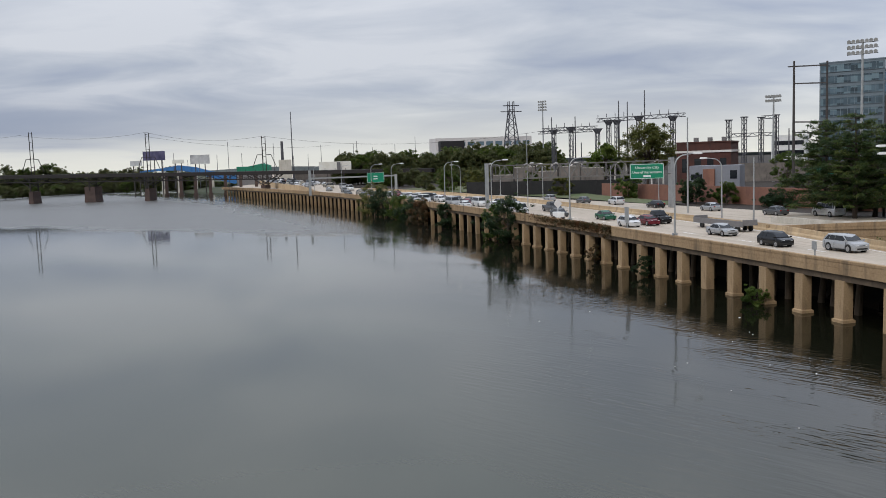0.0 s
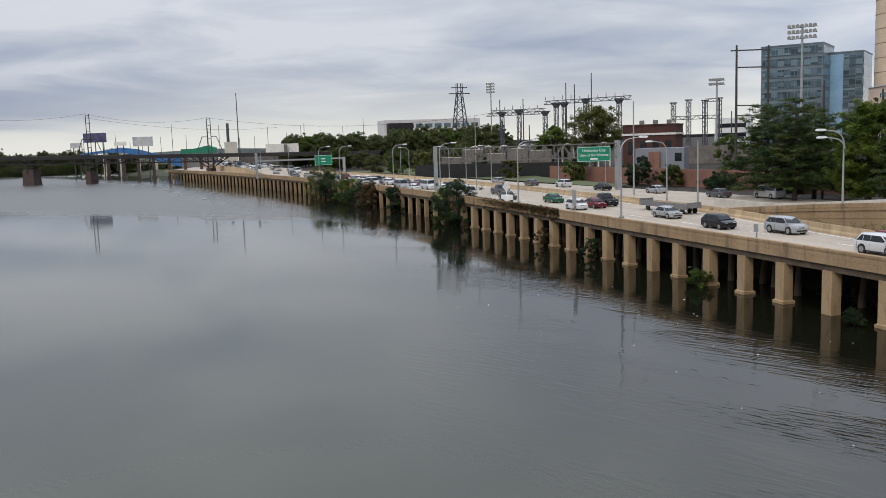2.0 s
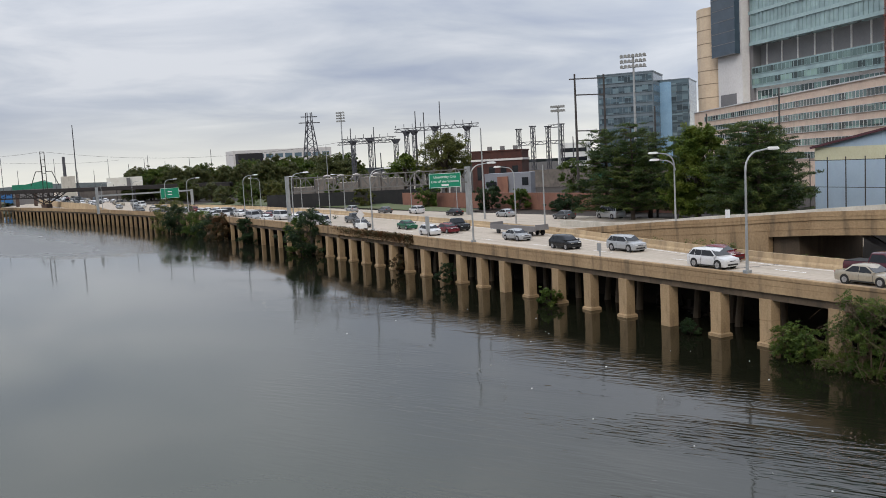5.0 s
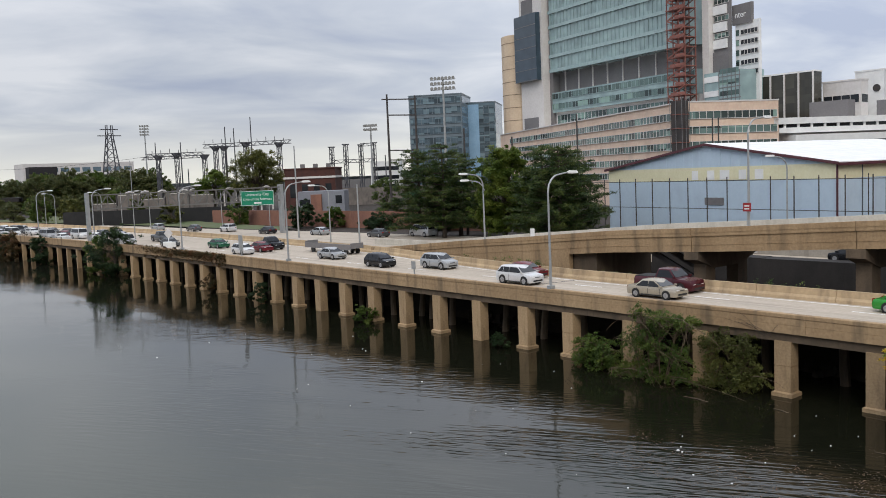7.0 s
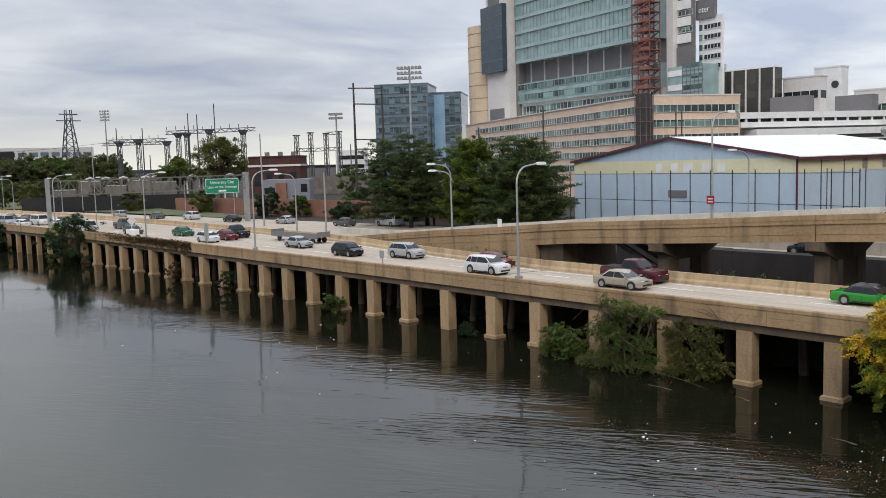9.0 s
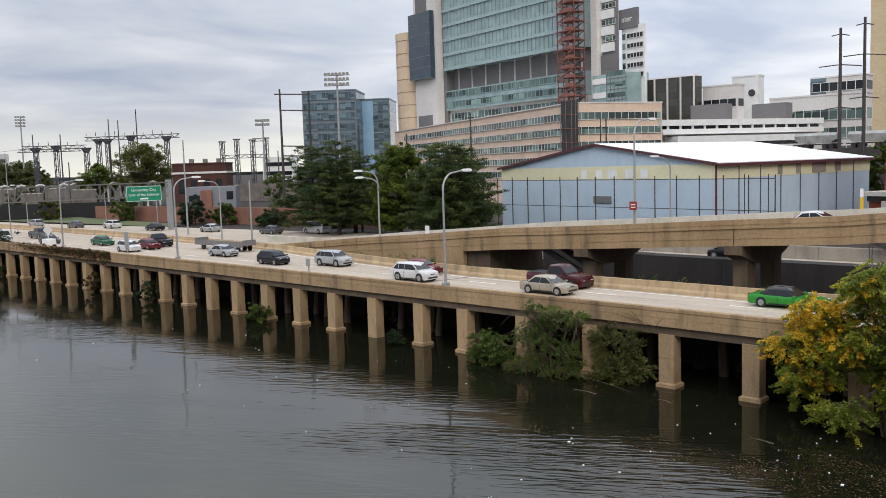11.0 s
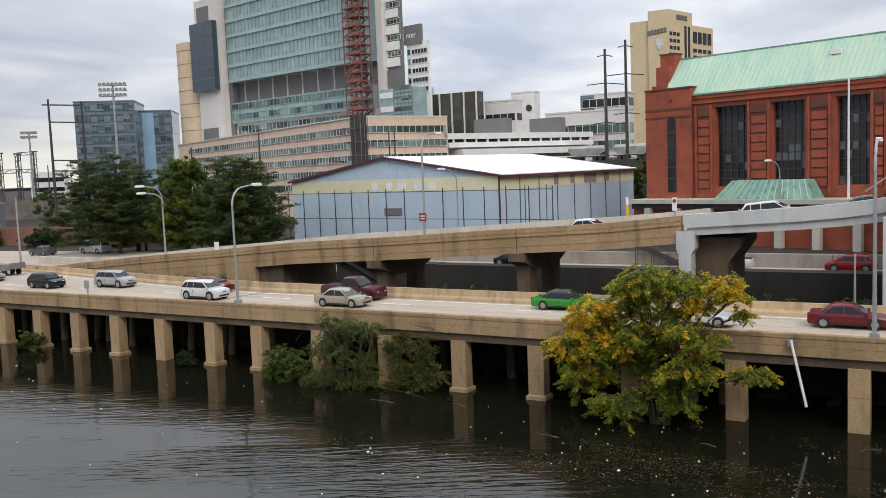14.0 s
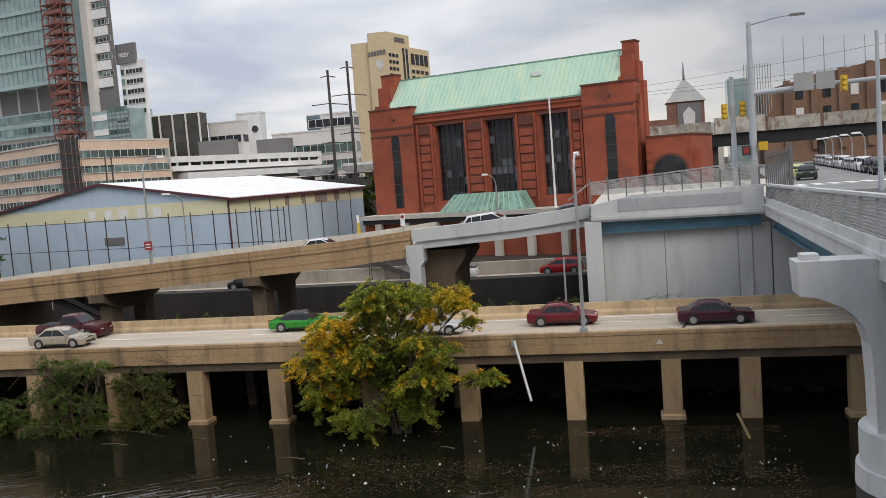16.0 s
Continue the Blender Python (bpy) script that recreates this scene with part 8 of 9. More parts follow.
def car(kind, label, color, x, y, z, heading, group="", detail=False):
    L, W, belt, roof, a, b, c, d, hood, tail = KINDS[kind]
    ob = thing(kind + "_car" if kind not in ("pickup", "van") else kind, label, "car" if kind not in ("pickup", "van") else kind, (0, 0, 0), group)
    h = L / 2
    P = paint(color)
    g = G()
    w = W / 2

    def ring(xx, zt, ww, zb, tuck=0.93):
        return [(xx, -ww * 0.94, zb), (xx, -ww, zb + 0.18), (xx, -ww, 0.62), (xx, -ww * 0.985, zt - 0.10), (xx, -ww * tuck, zt), (xx, ww * tuck, zt), (xx, ww * 0.985, zt - 0.10), (xx, ww, 0.62), (xx, ww, zb + 0.18), (xx, ww * 0.94, zb)]

    secs = [(h, 0.62, 0.72, 0.34), (h * 0.985, 0.74, 0.86, 0.24), (h * 0.93, hood - 0.10, 0.95, 0.22), (h * a + 0.15, hood, 1.0, 0.22), (h * a, belt - 0.02, 1.0, 0.22), (0, belt, 1.0, 0.22), (h * d, max(tail, belt - 0.02), 1.0, 0.22), (-h * 0.95, tail - 0.02, 0.97, 0.24), (-h * 0.99, tail - 0.16, 0.92, 0.30), (-h, 0.66, 0.86, 0.36)]
    if kind == "pickup":
        secs[6] = (h * d, belt, 1.0, 0.24)
    g.loft([ring(xx, zt, w * f, zb) for xx, zt, f, zb in secs])
    body = part("body", g, P, ob, smooth=True)
    # cabin shell, then the panes set into it
    lo, hi = w * 0.95, w * 0.76
    rz = roof - 0.06
    g = G()
    m = 0.5 * (b + c)

    def cab(xx, zz, f):
        k = (zz - belt) / (rz - belt)
        ww = (lo + (hi - lo) * k) * f
        return [(h * xx, -lo * f, belt - 0.04), (h * xx, -ww, zz - 0.02), (h * xx, -ww * 0.86, zz + 0.045 * k), (h * xx, 0, zz + 0.07 * k), (h * xx, ww * 0.86, zz + 0.045 * k), (h * xx, ww, zz - 0.02), (h * xx, lo * f, belt - 0.04)]

    g.loft([cab(a, belt - 0.01, 0.96), cab(0.5 * (a + b), 0.5 * (belt + rz), 0.99), cab(b, rz, 1.0), cab(m, rz + 0.03, 1.0), cab(c, rz, 1.0), cab(0.5 * (c + d), 0.5 * (belt + rz), 0.99), cab(d, belt - 0.01, 0.96)])
    cabin = part("cabin", g, paint((0.02, 0.02, 0.02)) if kind == "coupe" else P, ob, "black vinyl roof" if kind == "coupe" else "", smooth=True)

    def pane(x0, x1, x2, x3, s):
        """A side window from the belt line x0..x1 up to x2..x3."""
        g = G()
        q = []
        for off in (0.0, 0.022):
            for xx, v in ((x0, 0.09), (x1, 0.09), (x3, 0.93), (x2, 0.93)):
                ww = lo + (hi - lo) * v + off - 0.004
                q.append((h * xx, s * ww, belt - 0.04 + (rz - belt + 0.02) * v))
        g.hexa(q)
        part("side_window", g, CARGLASS, cabin)

    mid = 0.5 * (b + c) + 0.04
    for s in (-1, 1):
        if kind == "pickup":
            pane(d + 0.05, a - 0.07, c + 0.03, b - 0.02, s)
        else:
            pane(mid + 0.010, a - 0.055, mid + 0.010, b - 0.012, s)
            if kind in ("suv", "van", "hatchback"):
                pane(c + 0.19, mid - 0.012, c + 0.19, mid - 0.012, s)
                pane(d + 0.09, c + 0.165, c + 0.06, c + 0.165, s)
            else:
                pane(d + 0.10, mid - 0.012, c + 0.05, mid - 0.012, s)
    for u0, u1, e, nm in ((a, b, 1, "windscreen"), (d, c, -1, "rear_window")):
        g = G()
        q = []
        for off in (-0.05, 0.03):
            for v, sy in ((0.08, -1), (0.08, 1), (0.92, 1), (0.92, -1)):
                ww = (lo + (hi - lo) * v) * 0.93
                q.append((h * (u0 + (u1 - u0) * v) + e * off, sy * ww, belt + (rz - belt) * v + off * 0.6))
        g.hexa(q)
        part(nm, g, CARGLASS, cabin)
    if kind == "pickup":
        g = G()
        g.box(-h * 0.96, h * d - 0.05, -w * 0.84, w * 0.84, belt - 0.05, belt + 0.012)
        part("bed", g, TYRE, ob)
    wr = 0.33 if kind not in ("suv", "pickup", "van") else 0.38
    for sx in (0.62, -0.60):
        for s in (-1, 1):
            g = G()
            g.tube([(h * sx, s * (w - 0.20), wr), (h * sx, s * (w + 0.02), wr)], wr, wr, 18)
            arch = G()
            arch.tube([(h * sx, s * (w - 0.25), wr + 0.02), (h * sx, s * (w + 0.003), wr + 0.02)], wr * 1.12, wr * 1.12, 18)
            part("wheel_arch", arch, TYRE, body, smooth=True)
            tyre = part("wheel", g, TYRE, ob, smooth=True)
            g = G()
            g.tube([(h * sx, s * (w - 0.02), wr), (h * sx, s * (w + 0.024), wr)], wr * 0.66, wr * 0.64, 14)
            for q in range(5 if detail else 0):
                a5 = 2 * math.pi * q / 5 + 0.3
                ca, sa = math.cos(a5), math.sin(a5)
                g.bar((h * sx, s * (w + 0.028), wr), (h * sx + ca * wr * 0.62, s * (w + 0.028), wr + sa * wr * 0.62), 0.05, 0.03)
            part("rim", g, RIM, tyre)
    for s in (-1, 1):
        g = G()
        g.box(h * 0.945, h * 0.99, s * w * 0.56 - 0.16, s * w * 0.56 + 0.16, 0.60, 0.74)
        part("headlight", g, HEADLIGHT, ob)
        g = G()
        g.box(-h * 0.995, -h * 0.96, s * w * 0.72 - 0.14, s * w * 0.72 + 0.14, 0.70, 0.88)
        part("tail_light", g, TAIL, ob)
        g = G()
        g.box(h * a - 0.12, h * a + 0.06, s * (w + 0.08) - 0.08, s * (w + 0.08) + 0.08, belt - 0.02, belt + 0.11)
        part("mirror", g, P, ob)
    g = G()
    g.box(h * 0.965, h * 0.995, -w * 0.32, w * 0.32, 0.56, 0.72)
    part("grille", g, TYRE, ob)
    if detail:
        g = G()
        for s in (-1, 1):
            for xx in (h * (a - 0.06), h * mid, h * (d + 0.13)):
                if kind == "pickup" and xx < h * d:
                    continue
                g.box(xx - 0.012, xx + 0.012, s * w * 0.998 - 0.006, s * w * 0.998 + 0.006, 0.36, belt - 0.12)
            g.box(-h * 0.40, h * 0.42, s * (w + 0.002) - 0.01, s * (w + 0.002) + 0.01, 0.24, 0.33)
        part("door_seams", g, TYRE, body)["kind"] = "stuff"
        g = G()
        for s in (-1, 1):
            for xx in (h * (mid + 0.06), h * (mid - 0.34)):
                g.box(xx - 0.09, xx + 0.09, s * (w + 0.006) - 0.012, s * (w + 0.006) + 0.012, belt - 0.24, belt - 0.205)
        part("door_handles", g, P, body)["kind"] = "stuff"
        g = G()
        g.box(h * 0.975, h * 1.003, -w * 0.62, w * 0.62, 0.33, 0.47)
        part("lower_intake", g, TYRE, ob)
        g = G()
        g.box(-h * 1.004, -h * 0.99, -0.17, 0.17, 0.52, 0.64)
        part("number_plate", g, WHITE, ob)
        if color == GRN:
            g = G()
            rr = rz + 0.04
            g.hexa([(h * (c - 0.02), -hi * 0.9, rr - 0.04), (h * b, -hi * 0.9, rr - 0.04), (h * b, hi * 0.9, rr - 0.04), (h * (c - 0.02), hi * 0.9, rr - 0.04), (h * (c + 0.02), -hi * 0.8, rr + 0.05), (h * (b - 0.04), -hi * 0.8, rr + 0.05), (h * (b - 0.04), hi * 0.8, rr + 0.05), (h * (c + 0.02), hi * 0.8, rr + 0.05)])
            part("vinyl_roof", g, DARKSTEEL, ob, "dark vinyl roof")
    ob.matrix_world = pose(x, y, z, 0, 0, heading)
    return ob


WHT, SIL, GRY, BLK = (0.62, 0.62, 0.62), (0.36, 0.37, 0.38), (0.09, 0.095, 0.10), (0.012, 0.013, 0.015)
MRN, GRN, TAN, DRK = (0.14, 0.012, 0.02), (0.028, 0.26, 0.03), (0.36, 0.32, 0.25), (0.03, 0.028, 0.035)
WINE, DGRN = (0.05, 0.010, 0.020), (0.02, 0.11, 0.06)
# near carriageway: traffic comes along the viaduct towards the bridge
for kind, label, col, x, y in (
    ("suv", "white sport utility car on the viaduct", WHT, 50.9, 53.8),
    ("sedan", "dark red sedan in the far lane", MRN, 54.6, 56.8),
    ("sedan", "beige sedan on the viaduct", TAN, 51.0, 39.0),
    ("pickup", "maroon pickup truck in the far lane", (0.07, 0.012, 0.018), 54.4, 40.4),
    ("coupe", "bright green old two-door car", GRN, 54.3, 21.5),
    ("sedan", "white sedan behind the turning tree", WHT, 50.9, 11.4),
    ("sedan", "dark red sedan near the bridge", MRN, 52.8, 2.9),
    ("sedan", "wine-coloured sedan beside the bridge abutment", WINE, 51.6, -6.6),
    ("suv", "silver sport utility car in the far lane", SIL, 54.8, 70.0),
    ("hatchback", "black hatchback car on the viaduct", BLK, 52.4, 77.5),
    ("sedan", "silver sedan in the far lane", SIL, 54.6, 91.0),
    ("pickup", "dark pickup truck in the far lane", BLK, 57.8, 113.0),
    ("hatchback", "white hatchback car on the viaduct", WHT, 51.6, 109.4),
    ("sedan", "dark red sedan in the middle lane", MRN, 55.0, 110.5),
    ("sedan", "dark green sedan in the middle lane", DGRN, 54.8, 124.0),
    ("pickup", "dark pickup truck in slow traffic", GRY, 56.0, 150.0),
    ("sedan", "dark grey sedan near the parapet", GRY, 51.9, 136.0),
    ("suv", "silver sport utility car in slow traffic", SIL, 53.0, 161.6),
    ("sedan", "white sedan in slow traffic", WHT, 51.0, 170.2),
    ("suv", "grey sport utility car in slow traffic", GRY, 55.5, 171.0),
    ("van", "white van in slow traffic", WHT, 48.6, 147.0),
):
    car(kind, label, col, x, y, 4.2, -90, "traffic on the viaduct", y < 100)
rnd = random.Random(9)
COLS_ = [WHT, SIL, GRY, BLK, MRN, WHT, SIL, TAN, GRY]
y = 178.0
while y < 300:
    for lane in (4.2, 8.0, 11.8):
        if rnd.random() < 0.78:
            yy = y + rnd.uniform(-1.5, 1.5)
            k = rnd.choice(("sedan", "suv", "sedan", "hatchback", "van" if rnd.random() < 0.25 else "suv"))
            slope = math.degrees(math.atan2(-2 * 0.0004 * (yy - 105), 1))
            car(k, {"sedan": "sedan queueing far along the viaduct", "suv": "sport utility car queueing far along the viaduct", "hatchback": "small car queueing far along the viaduct", "van": "van queueing far along the viaduct"}[k], rnd.choice(COLS_), vx(yy) + lane, yy, 4.2, -90 - slope, "far traffic")
    y += 9.5
for k in range(60):
    yy = 300 + 250 * rnd.random() ** 0.8
    i = max(j for j in range(len(BP) - 1) if BP[j][1] <= yy)
    (xa, ya), (xb, yb) = BP[i], BP[i + 1]
    xx = xa + (xb - xa) * (yy - ya) / (yb - ya) + rnd.choice((2.4, 6.0, 9.6, 13.2))
    kind = rnd.choice(("sedan", "suv", "sedan", "van"))
    car(kind, {"sedan": "sedan in the jam by the railway bridge", "suv": "sport utility car in the jam by the railway bridge", "van": "van in the jam by the railway bridge"}[kind], rnd.choice(COLS_), xx, yy, jam_z(yy), -86, "far traffic")
# far carriageway, ramp and street
for kind, label, col, x, y, z, r in (
    ("suv", "red sport utility car on the far carriageway", (0.32, 0.015, 0.015), 86.0, 5.6, far_z(5.6), 90),
    ("pickup", "white pickup truck on the far carriageway", WHT, 85.8, 17.2, far_z(17.2), 90),
    ("suv", "black sport utility car under the ramp", BLK, 85.6, 40.5, far_z(40.5), 90),
    ("sedan", "white sedan under the ramp", WHT, 85.8, 54.0, far_z(54.0), 90),
    ("van", "white delivery van on the far carriageway", WHT, 84.0, 110.0, 4.1, 90),
    ("sedan", "dark sedan on the far carriageway", GRY, 80.0, 117.0, 4.1, 90),
    ("sedan", "grey sedan on the far carriageway", SIL, 78.5, 133.0, 4.1, 90),
    ("sedan", "black sedan on the far carriageway", BLK, 76.0, 148.0, 4.1, 90),
    ("suv", "white sport utility car on the far carriageway", WHT, 75.5, 164.0, 4.1, 90),
    ("sedan", "dark sedan beyond the gantry", GRY, 73.0, 175.0, 4.1, 90),
    ("hatchback", "silver hatchback beyond the gantry", SIL, 71.0, 190.0, 4.1, 90),
):
    car(kind, label, col, x, y, z, r, "traffic on the far road")
c = car("sedan", "white sedan climbing the ramp", WHT, 66.0, 24.0, ramp_z(24.0) - 1.15, -90)
c.matrix_world = Matrix.Translation((66.0, 24.0, ramp_z(24.0) - 1.15)) @ pose(0, 0, 0, 0, 0, -90) @ pose(0, 0, 0, 0, -3.8, 0)
c = car("suv", "white sport utility car at the top of the ramp", WHT, 66.0, 9.4, ramp_z(9.4) - 1.15, -90)
c.matrix_world = Matrix.Translation((66.0, 9.4, ramp_z(9.4) - 1.15)) @ pose(0, 0, 0, 0, 0, -90) @ pose(0, 0, 0, 0, -6.0, 0)
c = car("sedan", "dark sedan at the top of the ramp", GRY, 66.0, 2.6, ramp_z(2.6) - 1.15, -90)
c.matrix_world = Matrix.Translation((66.0, 2.6, ramp_z(2.6) - 1.15)) @ pose(0, 0, 0, 0, 0, -90) @ pose(0, 0, 0, 0, -9.0, 0)


# low trailer parked on the hard shoulder
tr = thing("flatbed_trailer", "long grey flatbed trailer beside the barrier", "trailer", (59.5, 98.0, 4.2))
g = G()
g.box(58.4, 60.4, 92.5, 104.0, 5.0, 5.25)
part("bed", g, GREYPANEL, tr)
g = G()
for yy in (92.6, 103.9):
    g.box(58.4, 60.4, yy - 0.06, yy + 0.06, 5.25, 5.7)
g.box(58.36, 58.44, 92.5, 104.0, 4.8, 5.5)
part("side_rail", g, GREYPANEL, tr)
for yy in (93.8, 95.0, 102.0):
    for x_ in (58.5, 60.3):
        g = G()
        g.tube([(x_ - 0.12, yy, 4.6), (x_ + 0.12, yy, 4.6)], 0.4, 0.4, 14)
        part("wheel", g, TYRE, tr, smooth=True)
# white traffic arrow trailer on the viaduct
at = thing("arrow_board_trailer", "white roadworks trailer with a diamond sign", "trailer", (48.5, 128.0, 4.2))
g = G()
g.box(47.9, 49.1, 126.8, 128.8, 4.7, 5.5)
part("body", g, WHITE, at)
g = G()
g.box(48.46, 48.54, 127.96, 128.04, 5.5, 6.2)
g.prism([(48.5, 127.9, 6.0), (49.2, 127.9, 6.8), (48.5, 127.9, 7.6), (47.8, 127.9, 6.8)], (0, 0, 0), (0, 0.1, 0))
part("diamond_sign", g, PALEWALL, at)
for x_ in (47.7, 49.3):
    g = G()
    g.tube([(x_ - 0.1, 127.8, 4.55), (x_ + 0.1, 127.8, 4.55)], 0.36, 0.36, 12)
    part("wheel", g, TYRE, at, smooth=True)

# ---------------------------------------------------------------- plaza railing, signals and street beyond
MESH = mat("railing_mesh", (0.42, 0.42, 0.41), (0.36, 0.36, 0.36), 2.0, 0.6)
pr = thing("plaza_railing", "galvanised mesh railing along the plaza edge", "railing", (60.2, -5, 11.75))
for k in range(10):
    y = 1.0 - 1.3 * k
    g = G()
    g.bar((60.1, y, 11.6), (60.1, y, 13.5), 0.11)
    part("post", g, GREYPANEL, pr)
g = G()
g.bar((60.1, 1.0, 13.15), (60.1, -10.7, 13.9), 0.1)
part("top_rail", g, GALV, pr)
g = G()
g.bar((60.1, 1.0, 13.15), (60.1, 2.6, 12.0), 0.1)
part("sloping_rail", g, GALV, pr)
for k in range(9):
    y = 1.0 - 1.3 * k
    g = G()
    zt = 13.1 + 0.062 * (1.0 - y)
    for j in range(18):
        yy = y - 0.07 - 1.16 * (j + 0.5) / 18
        g.box(60.09, 60.11, yy - 0.014, yy + 0.014, 12.25, zt)
    for j in range(16):
        z = 12.28 + (zt - 12.3) * j / 15
        g.box(60.085, 60.105, y - 1.24, y - 0.06, z - 0.012, z + 0.012)
    part("mesh_panel", g, MESH, pr)
# picket fence at the corner of the bridge
pk = thing("picket_fence", "dark steel picket fence at the bridge corner", "fence", (60, -12, 11))
FENCEGREY = mat("fence_grey", (0.15, 0.15, 0.155), (0.11, 0.11, 0.115), 2.0, 0.6)
for k in range(13):
    x = 60.0 - 0.33 * k
    y = -11.15 - 0.25 * (60 - x)
    g = G()
    g.box(x - 0.035, x + 0.035, y - 0.05, y + 0.05, 11.3, 14.35 + 0.1 * (60 - x))
    part("picket", g, FENCEGREY, pk)
for z in (11.9, 14.0):
    g = G()
    g.bar((60, -11.15, z), (56.04, -12.14, z + (0.4 if z > 13 else 0.0)), 0.07)
    part("rail", g, FENCEGREY, pk)
g = G()
g.box(55.9, 56.06, -12.24, -12.04, 11.2, 15.0)
part("end_post", g, FENCEGREY, pk)

POLEGREY = mat("signal_pole_grey", (0.42, 0.45, 0.48), (0.36, 0.39, 0.42), 1.0, 0.5)
SIGY = mat("signal_yellow", (0.62, 0.38, 0.02), (0.56, 0.34, 0.02), 1.0, 0.5)


def signal_head(parent, x, y, z, facing=-1):
    g = G()
    g.box(x - 0.18, x + 0.18, y - 0.2, y + 0.2, z, z + 1.1)
    head = part("signal_head", g, SIGY, parent)
    for k in range(3):
        g = G()
        g.tube([(x + 0.18 * facing, y, z + 0.2 + 0.35 * k), (x + 0.36 * facing, y, z + 0.22 + 0.35 * k)], 0.15, 0.15, 10)
        part("visor", g, SIGY, head)


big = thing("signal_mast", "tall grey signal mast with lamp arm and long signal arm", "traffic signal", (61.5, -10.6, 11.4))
g = G()
g.tube([(61.5, -10.6, 11.4), (61.5, -10.6, 17.5), (61.5, -10.6, 23.6)], 0.3, 0.17, 12)
part("pole", g, POLEGREY, big, smooth=True)
g = G()
g.tube([(61.5, -10.6, 23.4), (61.4, -12.2, 23.7), (61.3, -13.4, 23.8)], 0.07, 0.05, 8)
part("lamp_arm", g, POLEGREY, big, smooth=True)
g = G()
g.box(61.1, 61.5, -14.3, -13.3, 23.7, 23.85)
part("lamp_head", g, GREYPANEL, big)
g = G()
g.tube([(61.5, -10.6, 18.6), (61.3, -15.0, 18.8), (61.1, -22.0, 19.0)], 0.2, 0.14, 10)
part("signal_arm", g, POLEGREY, big, smooth=True)
signal_head(big, 61.0, -16.6, 18.2)
signal_head(big, 61.0, -19.8, 18.2)
for y, w in ((-14.0, 1.3), (-15.4, 1.2)):
    g = G()
    g.box(60.9, 60.96, y - w / 2, y + w / 2, 18.5, 19.7)
    part("sign_back", g, GREYSIGN, big)
g = G()
g.box(61.0, 61.3, -11.5, -10.9, 14.6, 15.2)
part("crossing_signal", g, SIGY, big)
g = G()
g.box(61.2, 61.7, -10.3, -9.8, 14.3, 15.0)
part("crossing_signal", g, DARKSTEEL, big)
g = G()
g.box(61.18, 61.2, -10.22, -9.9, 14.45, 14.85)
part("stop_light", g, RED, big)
sm = thing("signal_post", "slim signal post with two yellow signal heads", "traffic signal", (62.5, -9.4, 11.4))
g = G()
g.tube([(62.5, -9.4, 11.4), (62.5, -9.4, 20.0)], 0.2, 0.16, 10)
part("pole", g, POLEGREY, sm, smooth=True)
signal_head(sm, 62.2, -8.8, 17.0)
signal_head(sm, 62.2, -10.05, 17.1)
pole("lamp_column", "tall grey lamp column at the street", 60.0, -18.5, 11.0, 22.0, 0.2, POLEGREY, "street lamp")
# the street that goes on past the plaza
g = G()
g.hexa([(60, -34, 10.9), (260, -78, 10.9), (260, -34, 10.9), (60, -12.6, 10.9), (60, -34, 11.45), (260, -78, 11.45), (260, -34, 11.45), (60, -12.6, 11.45)])
single("street", g, mat("worn_street", (0.25, 0.25, 0.245), (0.19, 0.19, 0.188), 0.3, 0.9, 0.1, stain=(0.12, 0.12, 0.12), amount=0.4), "grey asphalt street leading away from the bridge", "street", "structure")
cross = thing("crosswalk", "white painted crosswalk bars", "crosswalk", (72, -18, 11.45), kind="structure")
for k in range(9):
    y = -14.5 - 1.3 * k
    g = G()
    g.box(72, 75, y - 0.35, y + 0.35, 11.45, 11.462)
    part("stripe", g, WHITE, cross)
rnd = random.Random(31)
for k in range(12):
    car(rnd.choice(("sedan", "suv", "sedan", "suv")), "parked car along the street", rnd.choice((WHT, SIL, GRY, BLK, SIL, WHT)), 87.5 + 6.2 * k, -25.6 - 0.72 * k, 11.46, 173, "cars parked along the street")
car("sedan", "dark green sedan waiting on the street", (0.02, 0.035, 0.025), 86.0, -18.6, 11.46, 168)
car("sedan", "pale yellow taxi behind the green sedan", (0.5, 0.5, 0.2), 93.0, -19.0, 11.46, 168)
for k in range(1, 5):
    tagged(copy_thing(lamp_s, pose(111 + 13 * k, -29.95 - 1.52 * k, 11.45, 0, 0, 90)), "pale lamp post on the far pavement of the street", "street lamp", "street lamps")
# railway viaduct across the street, with parapet blocks
GRAFF = mat("weathered_parapet", (0.46, 0.43, 0.37), (0.26, 0.235, 0.20), 0.5, 0.9, 0.2, stain=(0.16, 0.075, 0.04), amount=0.8, vary=0.2)
rv = thing("rail_overpass", "dark steel railway overpass with pale graffiti-covered parapet", "railway bridge", (170, -20, 11))
g = G()
g.hexa([(165, 45, 15.9), (175, 45, 15.9), (180, -95, 15.9), (170, -95, 15.9), (165, 45, 18.2), (175, 45, 18.2), (180, -95, 18.2), (170, -95, 18.2)])
part("girder", g, mat("sooty_steel", (0.010, 0.010, 0.013), (0.018, 0.017, 0.018), 0.3, 0.8), rv)
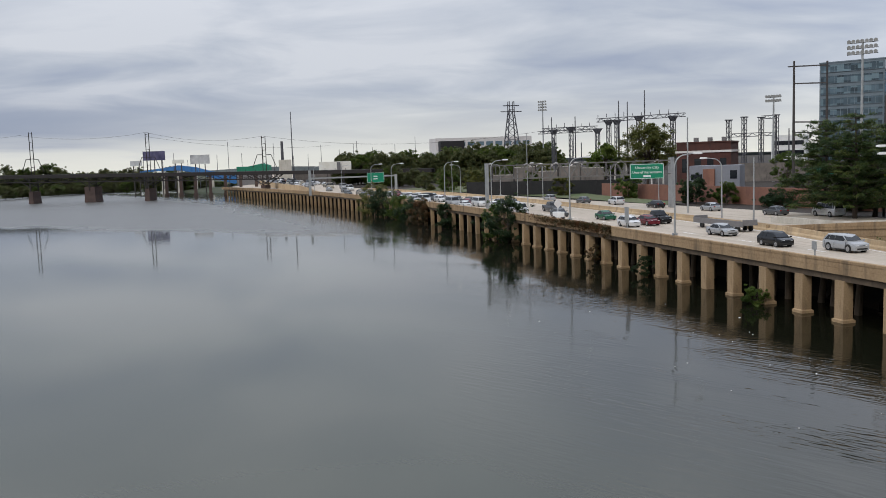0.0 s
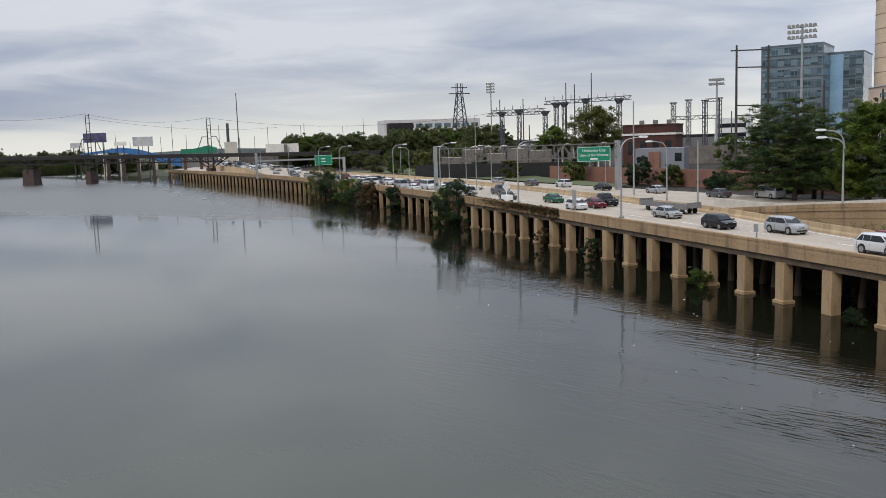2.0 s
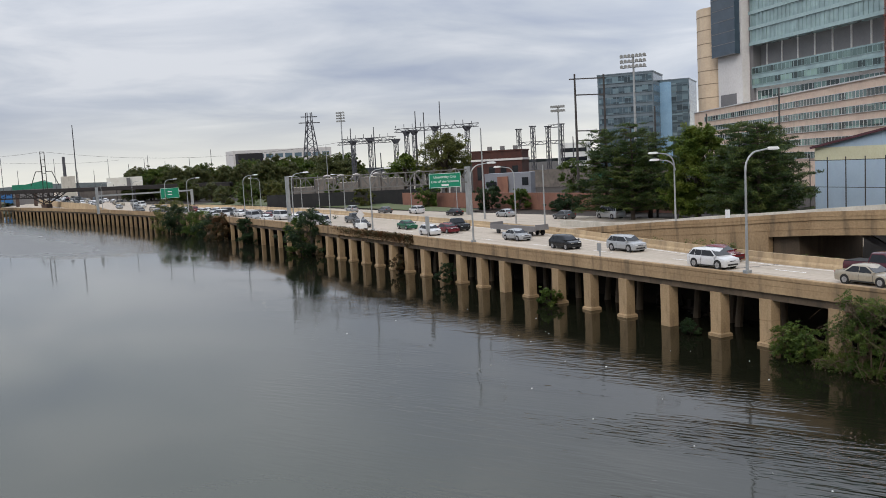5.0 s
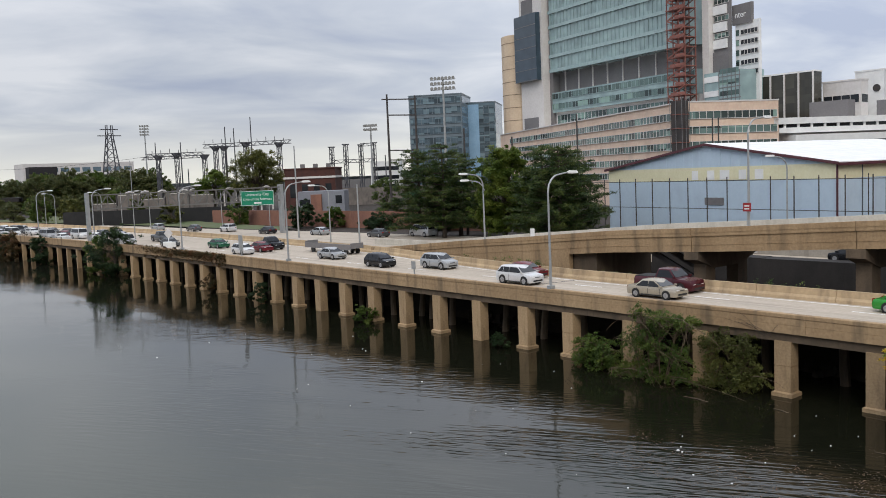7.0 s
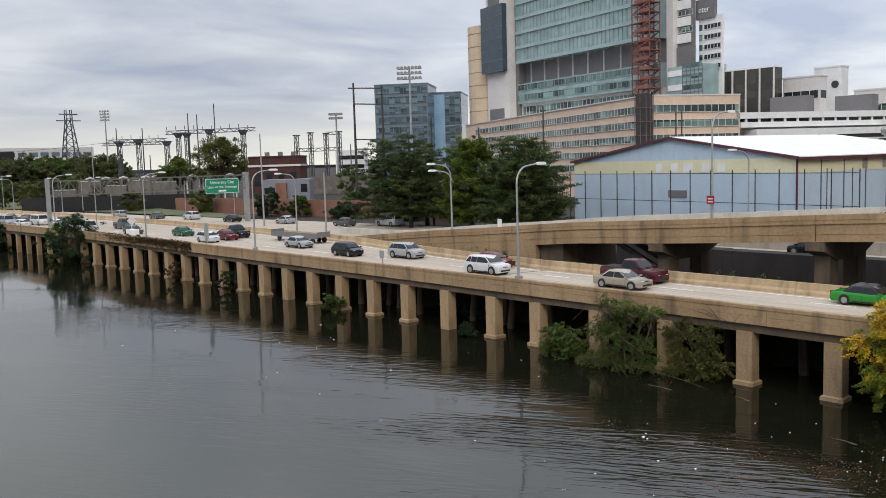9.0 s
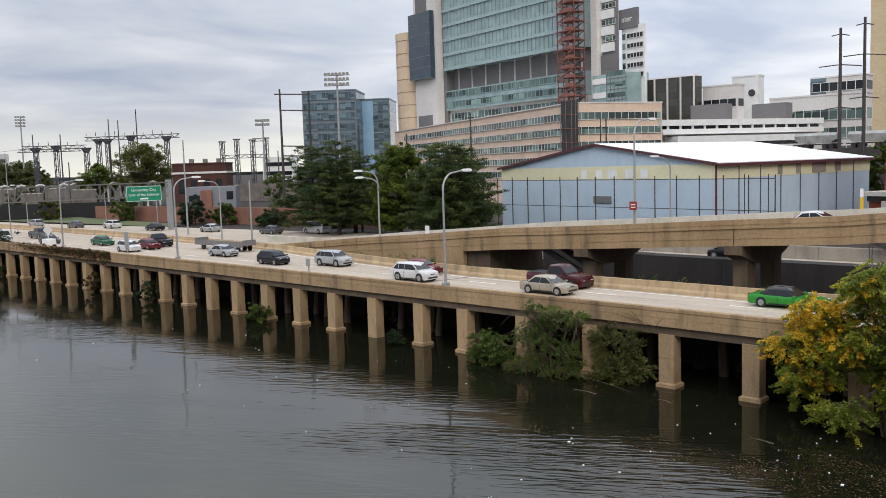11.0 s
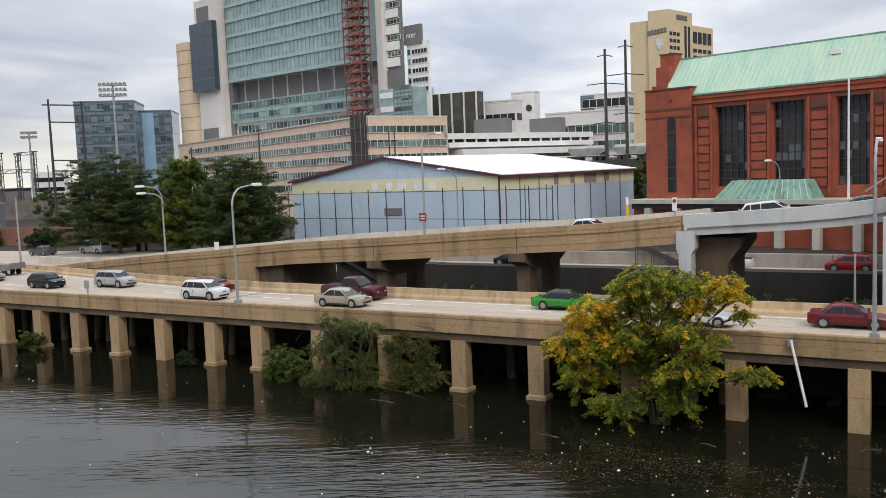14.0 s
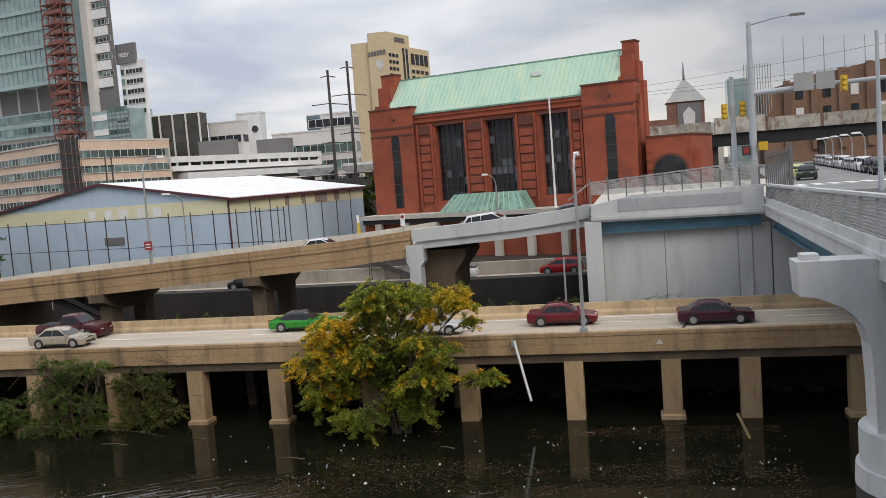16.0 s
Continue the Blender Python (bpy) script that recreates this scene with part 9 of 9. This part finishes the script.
for k in range(14):
    y0, y1 = 40 - 9.6 * k, 31 - 9.6 * k
    xa, xb = 164.4 + (45 - y0) * 0.0357, 164.4 + (45 - y1) * 0.0357
    g = G()
    zt = 20.6 if k % 3 else 21.2
    g.hexa([(xa, y0, 18.2), (xa + 1, y0, 18.2), (xb + 1, y1, 18.2), (xb, y1, 18.2), (xa, y0, zt), (xa + 1, y0, zt), (xb + 1, y1, zt), (xb, y1, zt)])
    part("parapet_block", g, GRAFF, rv)
    if k % 2 == 0:
        g = G()
        g.box(xa + 2, xa + 3.5, y0 - 0.6, y0 + 0.6, 4, 15.9)
        part("pier", g, DARKSTEEL, rv)
# museum tower with pyramid roof
mu = thing("museum_tower", "brown brick tower with grey pyramid roof and spire", "building", (200, -14.5, 11))
g = G()
g.box(197, 204, -18.4, -10.6, 11, 26.6)
part("wall", g, BROWNWALL, mu)
g = G()
g.loft([[(196.6, -18.8, 26.6), (204.4, -18.8, 26.6), (204.4, -10.2, 26.6), (196.6, -10.2, 26.6)], [(199.8, -15.0, 31.4), (201.2, -15.0, 31.4), (201.2, -14.0, 31.4), (199.8, -14.0, 31.4)]])
part("pyramid_roof", g, GREYSIGN, mu)
g = G()
g.tube([(200.5, -14.5, 31.2), (200.5, -14.5, 35.6)], 0.3, 0.06, 6)
part("spire", g, GREYPANEL, mu)
g = G()
g.box(196.8, 197, -17.6, -12.6, 19.0, 26.2)
part("banner", g, GREYPANEL, mu, "dark banner panel on the wall")
g = G()
g.prism([(196.7, -14.0, 20.0), (196.7, -16.2, 20.0), (196.7, -16.4, 24.0), (196.7, -15.1, 25.4), (196.7, -13.8, 24.0)], (0, 0, 0), (0.1, 0, 0))
part("banner_shape", g, PALEWALL, mu)
g = G()
g.box(197, 206, -10.6, 2.0, 11, 23.0)
part("side_wing", g, BROWNWALL, mu)
g = G()
g.box(196.6, 206.4, -22, 2.4, 11, 21.5)
part("lower_wing", g, PALE, mu)
# stadium wall
STADB = mat("stadium_brick", (0.23, 0.135, 0.088), (0.18, 0.105, 0.068), 0.15, 0.9, 0.1, stain=(0.11, 0.07, 0.05), amount=0.5)
stad = thing("stadium", "brown brick stadium wall with buttresses", "stadium", (200, -50, 11))
g = G()
g.prism([(200, -31, 11), (200, -110, 11), (200, -110, 36), (200, -58, 32.5), (200, -42, 30.0), (200, -31, 27.5)], (0, 0, 0), (20, 0, 0))
part("wall", g, STADB, stad)
for k in range(8):
    y = -36 - 5.6 * k
    zt = 28.5 + 0.16 * (-31 - y)
    g = G()
    g.box(199.4, 200, y - 0.7, y + 0.7, 14, zt)
    part("buttress", g, STADB, stad)
    for j in range(2):
        g = G()
        g.box(199.85, 200.02, y - 3.4, y - 1.8, 20.5 + 4.6 * j, 23.2 + 4.6 * j)
        part("window", g, DARKGLASS if (k + j) % 3 else PALEWALL, stad)
for k in range(9):
    y = -36 - 2.6 * k * 1.6
    g = G()
    g.tube([(202, y, 28), (202, y, 39 - 0.3 * k)], 0.12, 0.08, 5)
    part("flag_pole", g, GALV, stad)
for k in range(11):
    y = -27.2 - 0.55 * k
    g = G()
    g.bar((199, y, 18 + 0.5 * k), (199, y, 33.5), 0.16)
    part("steel_fin", g, GALV, stad)
g = G()
g.box(203, 208, -29.5, -24.0, 11, 31.0)
part("glass_corner", g, GREENGLASS, stad)
# leaning pipe and plank at the water, junction box on the parapet
pp = thing("drain_pipe", "broken white drain pipe hanging from the viaduct edge", "pipe", (44.7, 6.0, 4.6))
g = G()
g.tube([(44.7, 5.05, 4.8), (44.4, 4.25, 1.35)], 0.075, 0.075, 8)
part("pipe", g, WHITE, pp, smooth=True)
g = G()
g.box(44.8, 45.0, 5.0, 5.25, 4.4, 4.8)
part("bracket", g, GALV, pp)
pl = thing("plank", "weathered plank leaning in the water", "plank", (41.5, -7.2, 0))
g = G()
g.bar((41.46, -7.35, -0.37), (41.79, -6.67, 1.24), 0.14, 0.05)
part("board", g, mat("weathered_plank", (0.34, 0.25, 0.12), (0.24, 0.17, 0.08), 1.5, 0.9, 0.2), pl)
jb = thing("junction_box", "grey cluster of junction boxes on the parapet", "junction box", (44.9, 17.4, 4.8))
for k in range(3):
    g = G()
    g.box(44.8, 45.0, 16.8 + 0.42 * k, 17.12 + 0.42 * k, 4.75, 5.1 + 0.1 * (k % 2))
    part("box", g, GREYPANEL, jb)
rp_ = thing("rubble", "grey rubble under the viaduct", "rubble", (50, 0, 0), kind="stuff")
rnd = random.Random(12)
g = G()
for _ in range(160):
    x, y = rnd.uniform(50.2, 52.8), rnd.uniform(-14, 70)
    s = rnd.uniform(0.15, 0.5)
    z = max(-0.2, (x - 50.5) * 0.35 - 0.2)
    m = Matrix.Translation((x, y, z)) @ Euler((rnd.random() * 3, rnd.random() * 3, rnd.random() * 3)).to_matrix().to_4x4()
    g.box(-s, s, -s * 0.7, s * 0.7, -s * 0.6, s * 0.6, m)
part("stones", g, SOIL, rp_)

# steel stair and a plain pole behind the ramp
st = thing("steel_stair", "dark steel stair leading down under the ramp", "stair", (87.4, 24, 3.45))
for x in (87.0, 87.8):
    g = G()
    g.bar((x, 26.9, 5.8), (x, 21.3, 3.45), 0.12, 0.34)
    part("stringer", g, DARKSTEEL, st)
    g = G()
    g.bar((x, 26.9, 6.7), (x, 21.3, 4.35), 0.05)
    part("handrail", g, DARKSTEEL, st)
    for k in range(4):
        y, z = 26.7 - 1.75 * k, 5.72 - 0.734 * k
        g = G()
        g.bar((x, y, 3.45), (x, y, z + 0.9), 0.06)
        part("post", g, DARKSTEEL, st)
for k in range(13):
    f = (k + 0.5) / 13
    g = G()
    g.box(87.0, 87.8, 26.9 - 5.6 * f - 0.14, 26.9 - 5.6 * f + 0.14, 5.82 - 2.35 * f, 5.86 - 2.35 * f)
    part("tread", g, DARKSTEEL, st)
pole("utility_pole", "plain grey pole behind the road barrier", 57.6, 3.0, 0.1, 8.1, 0.1, GALV, "pole")
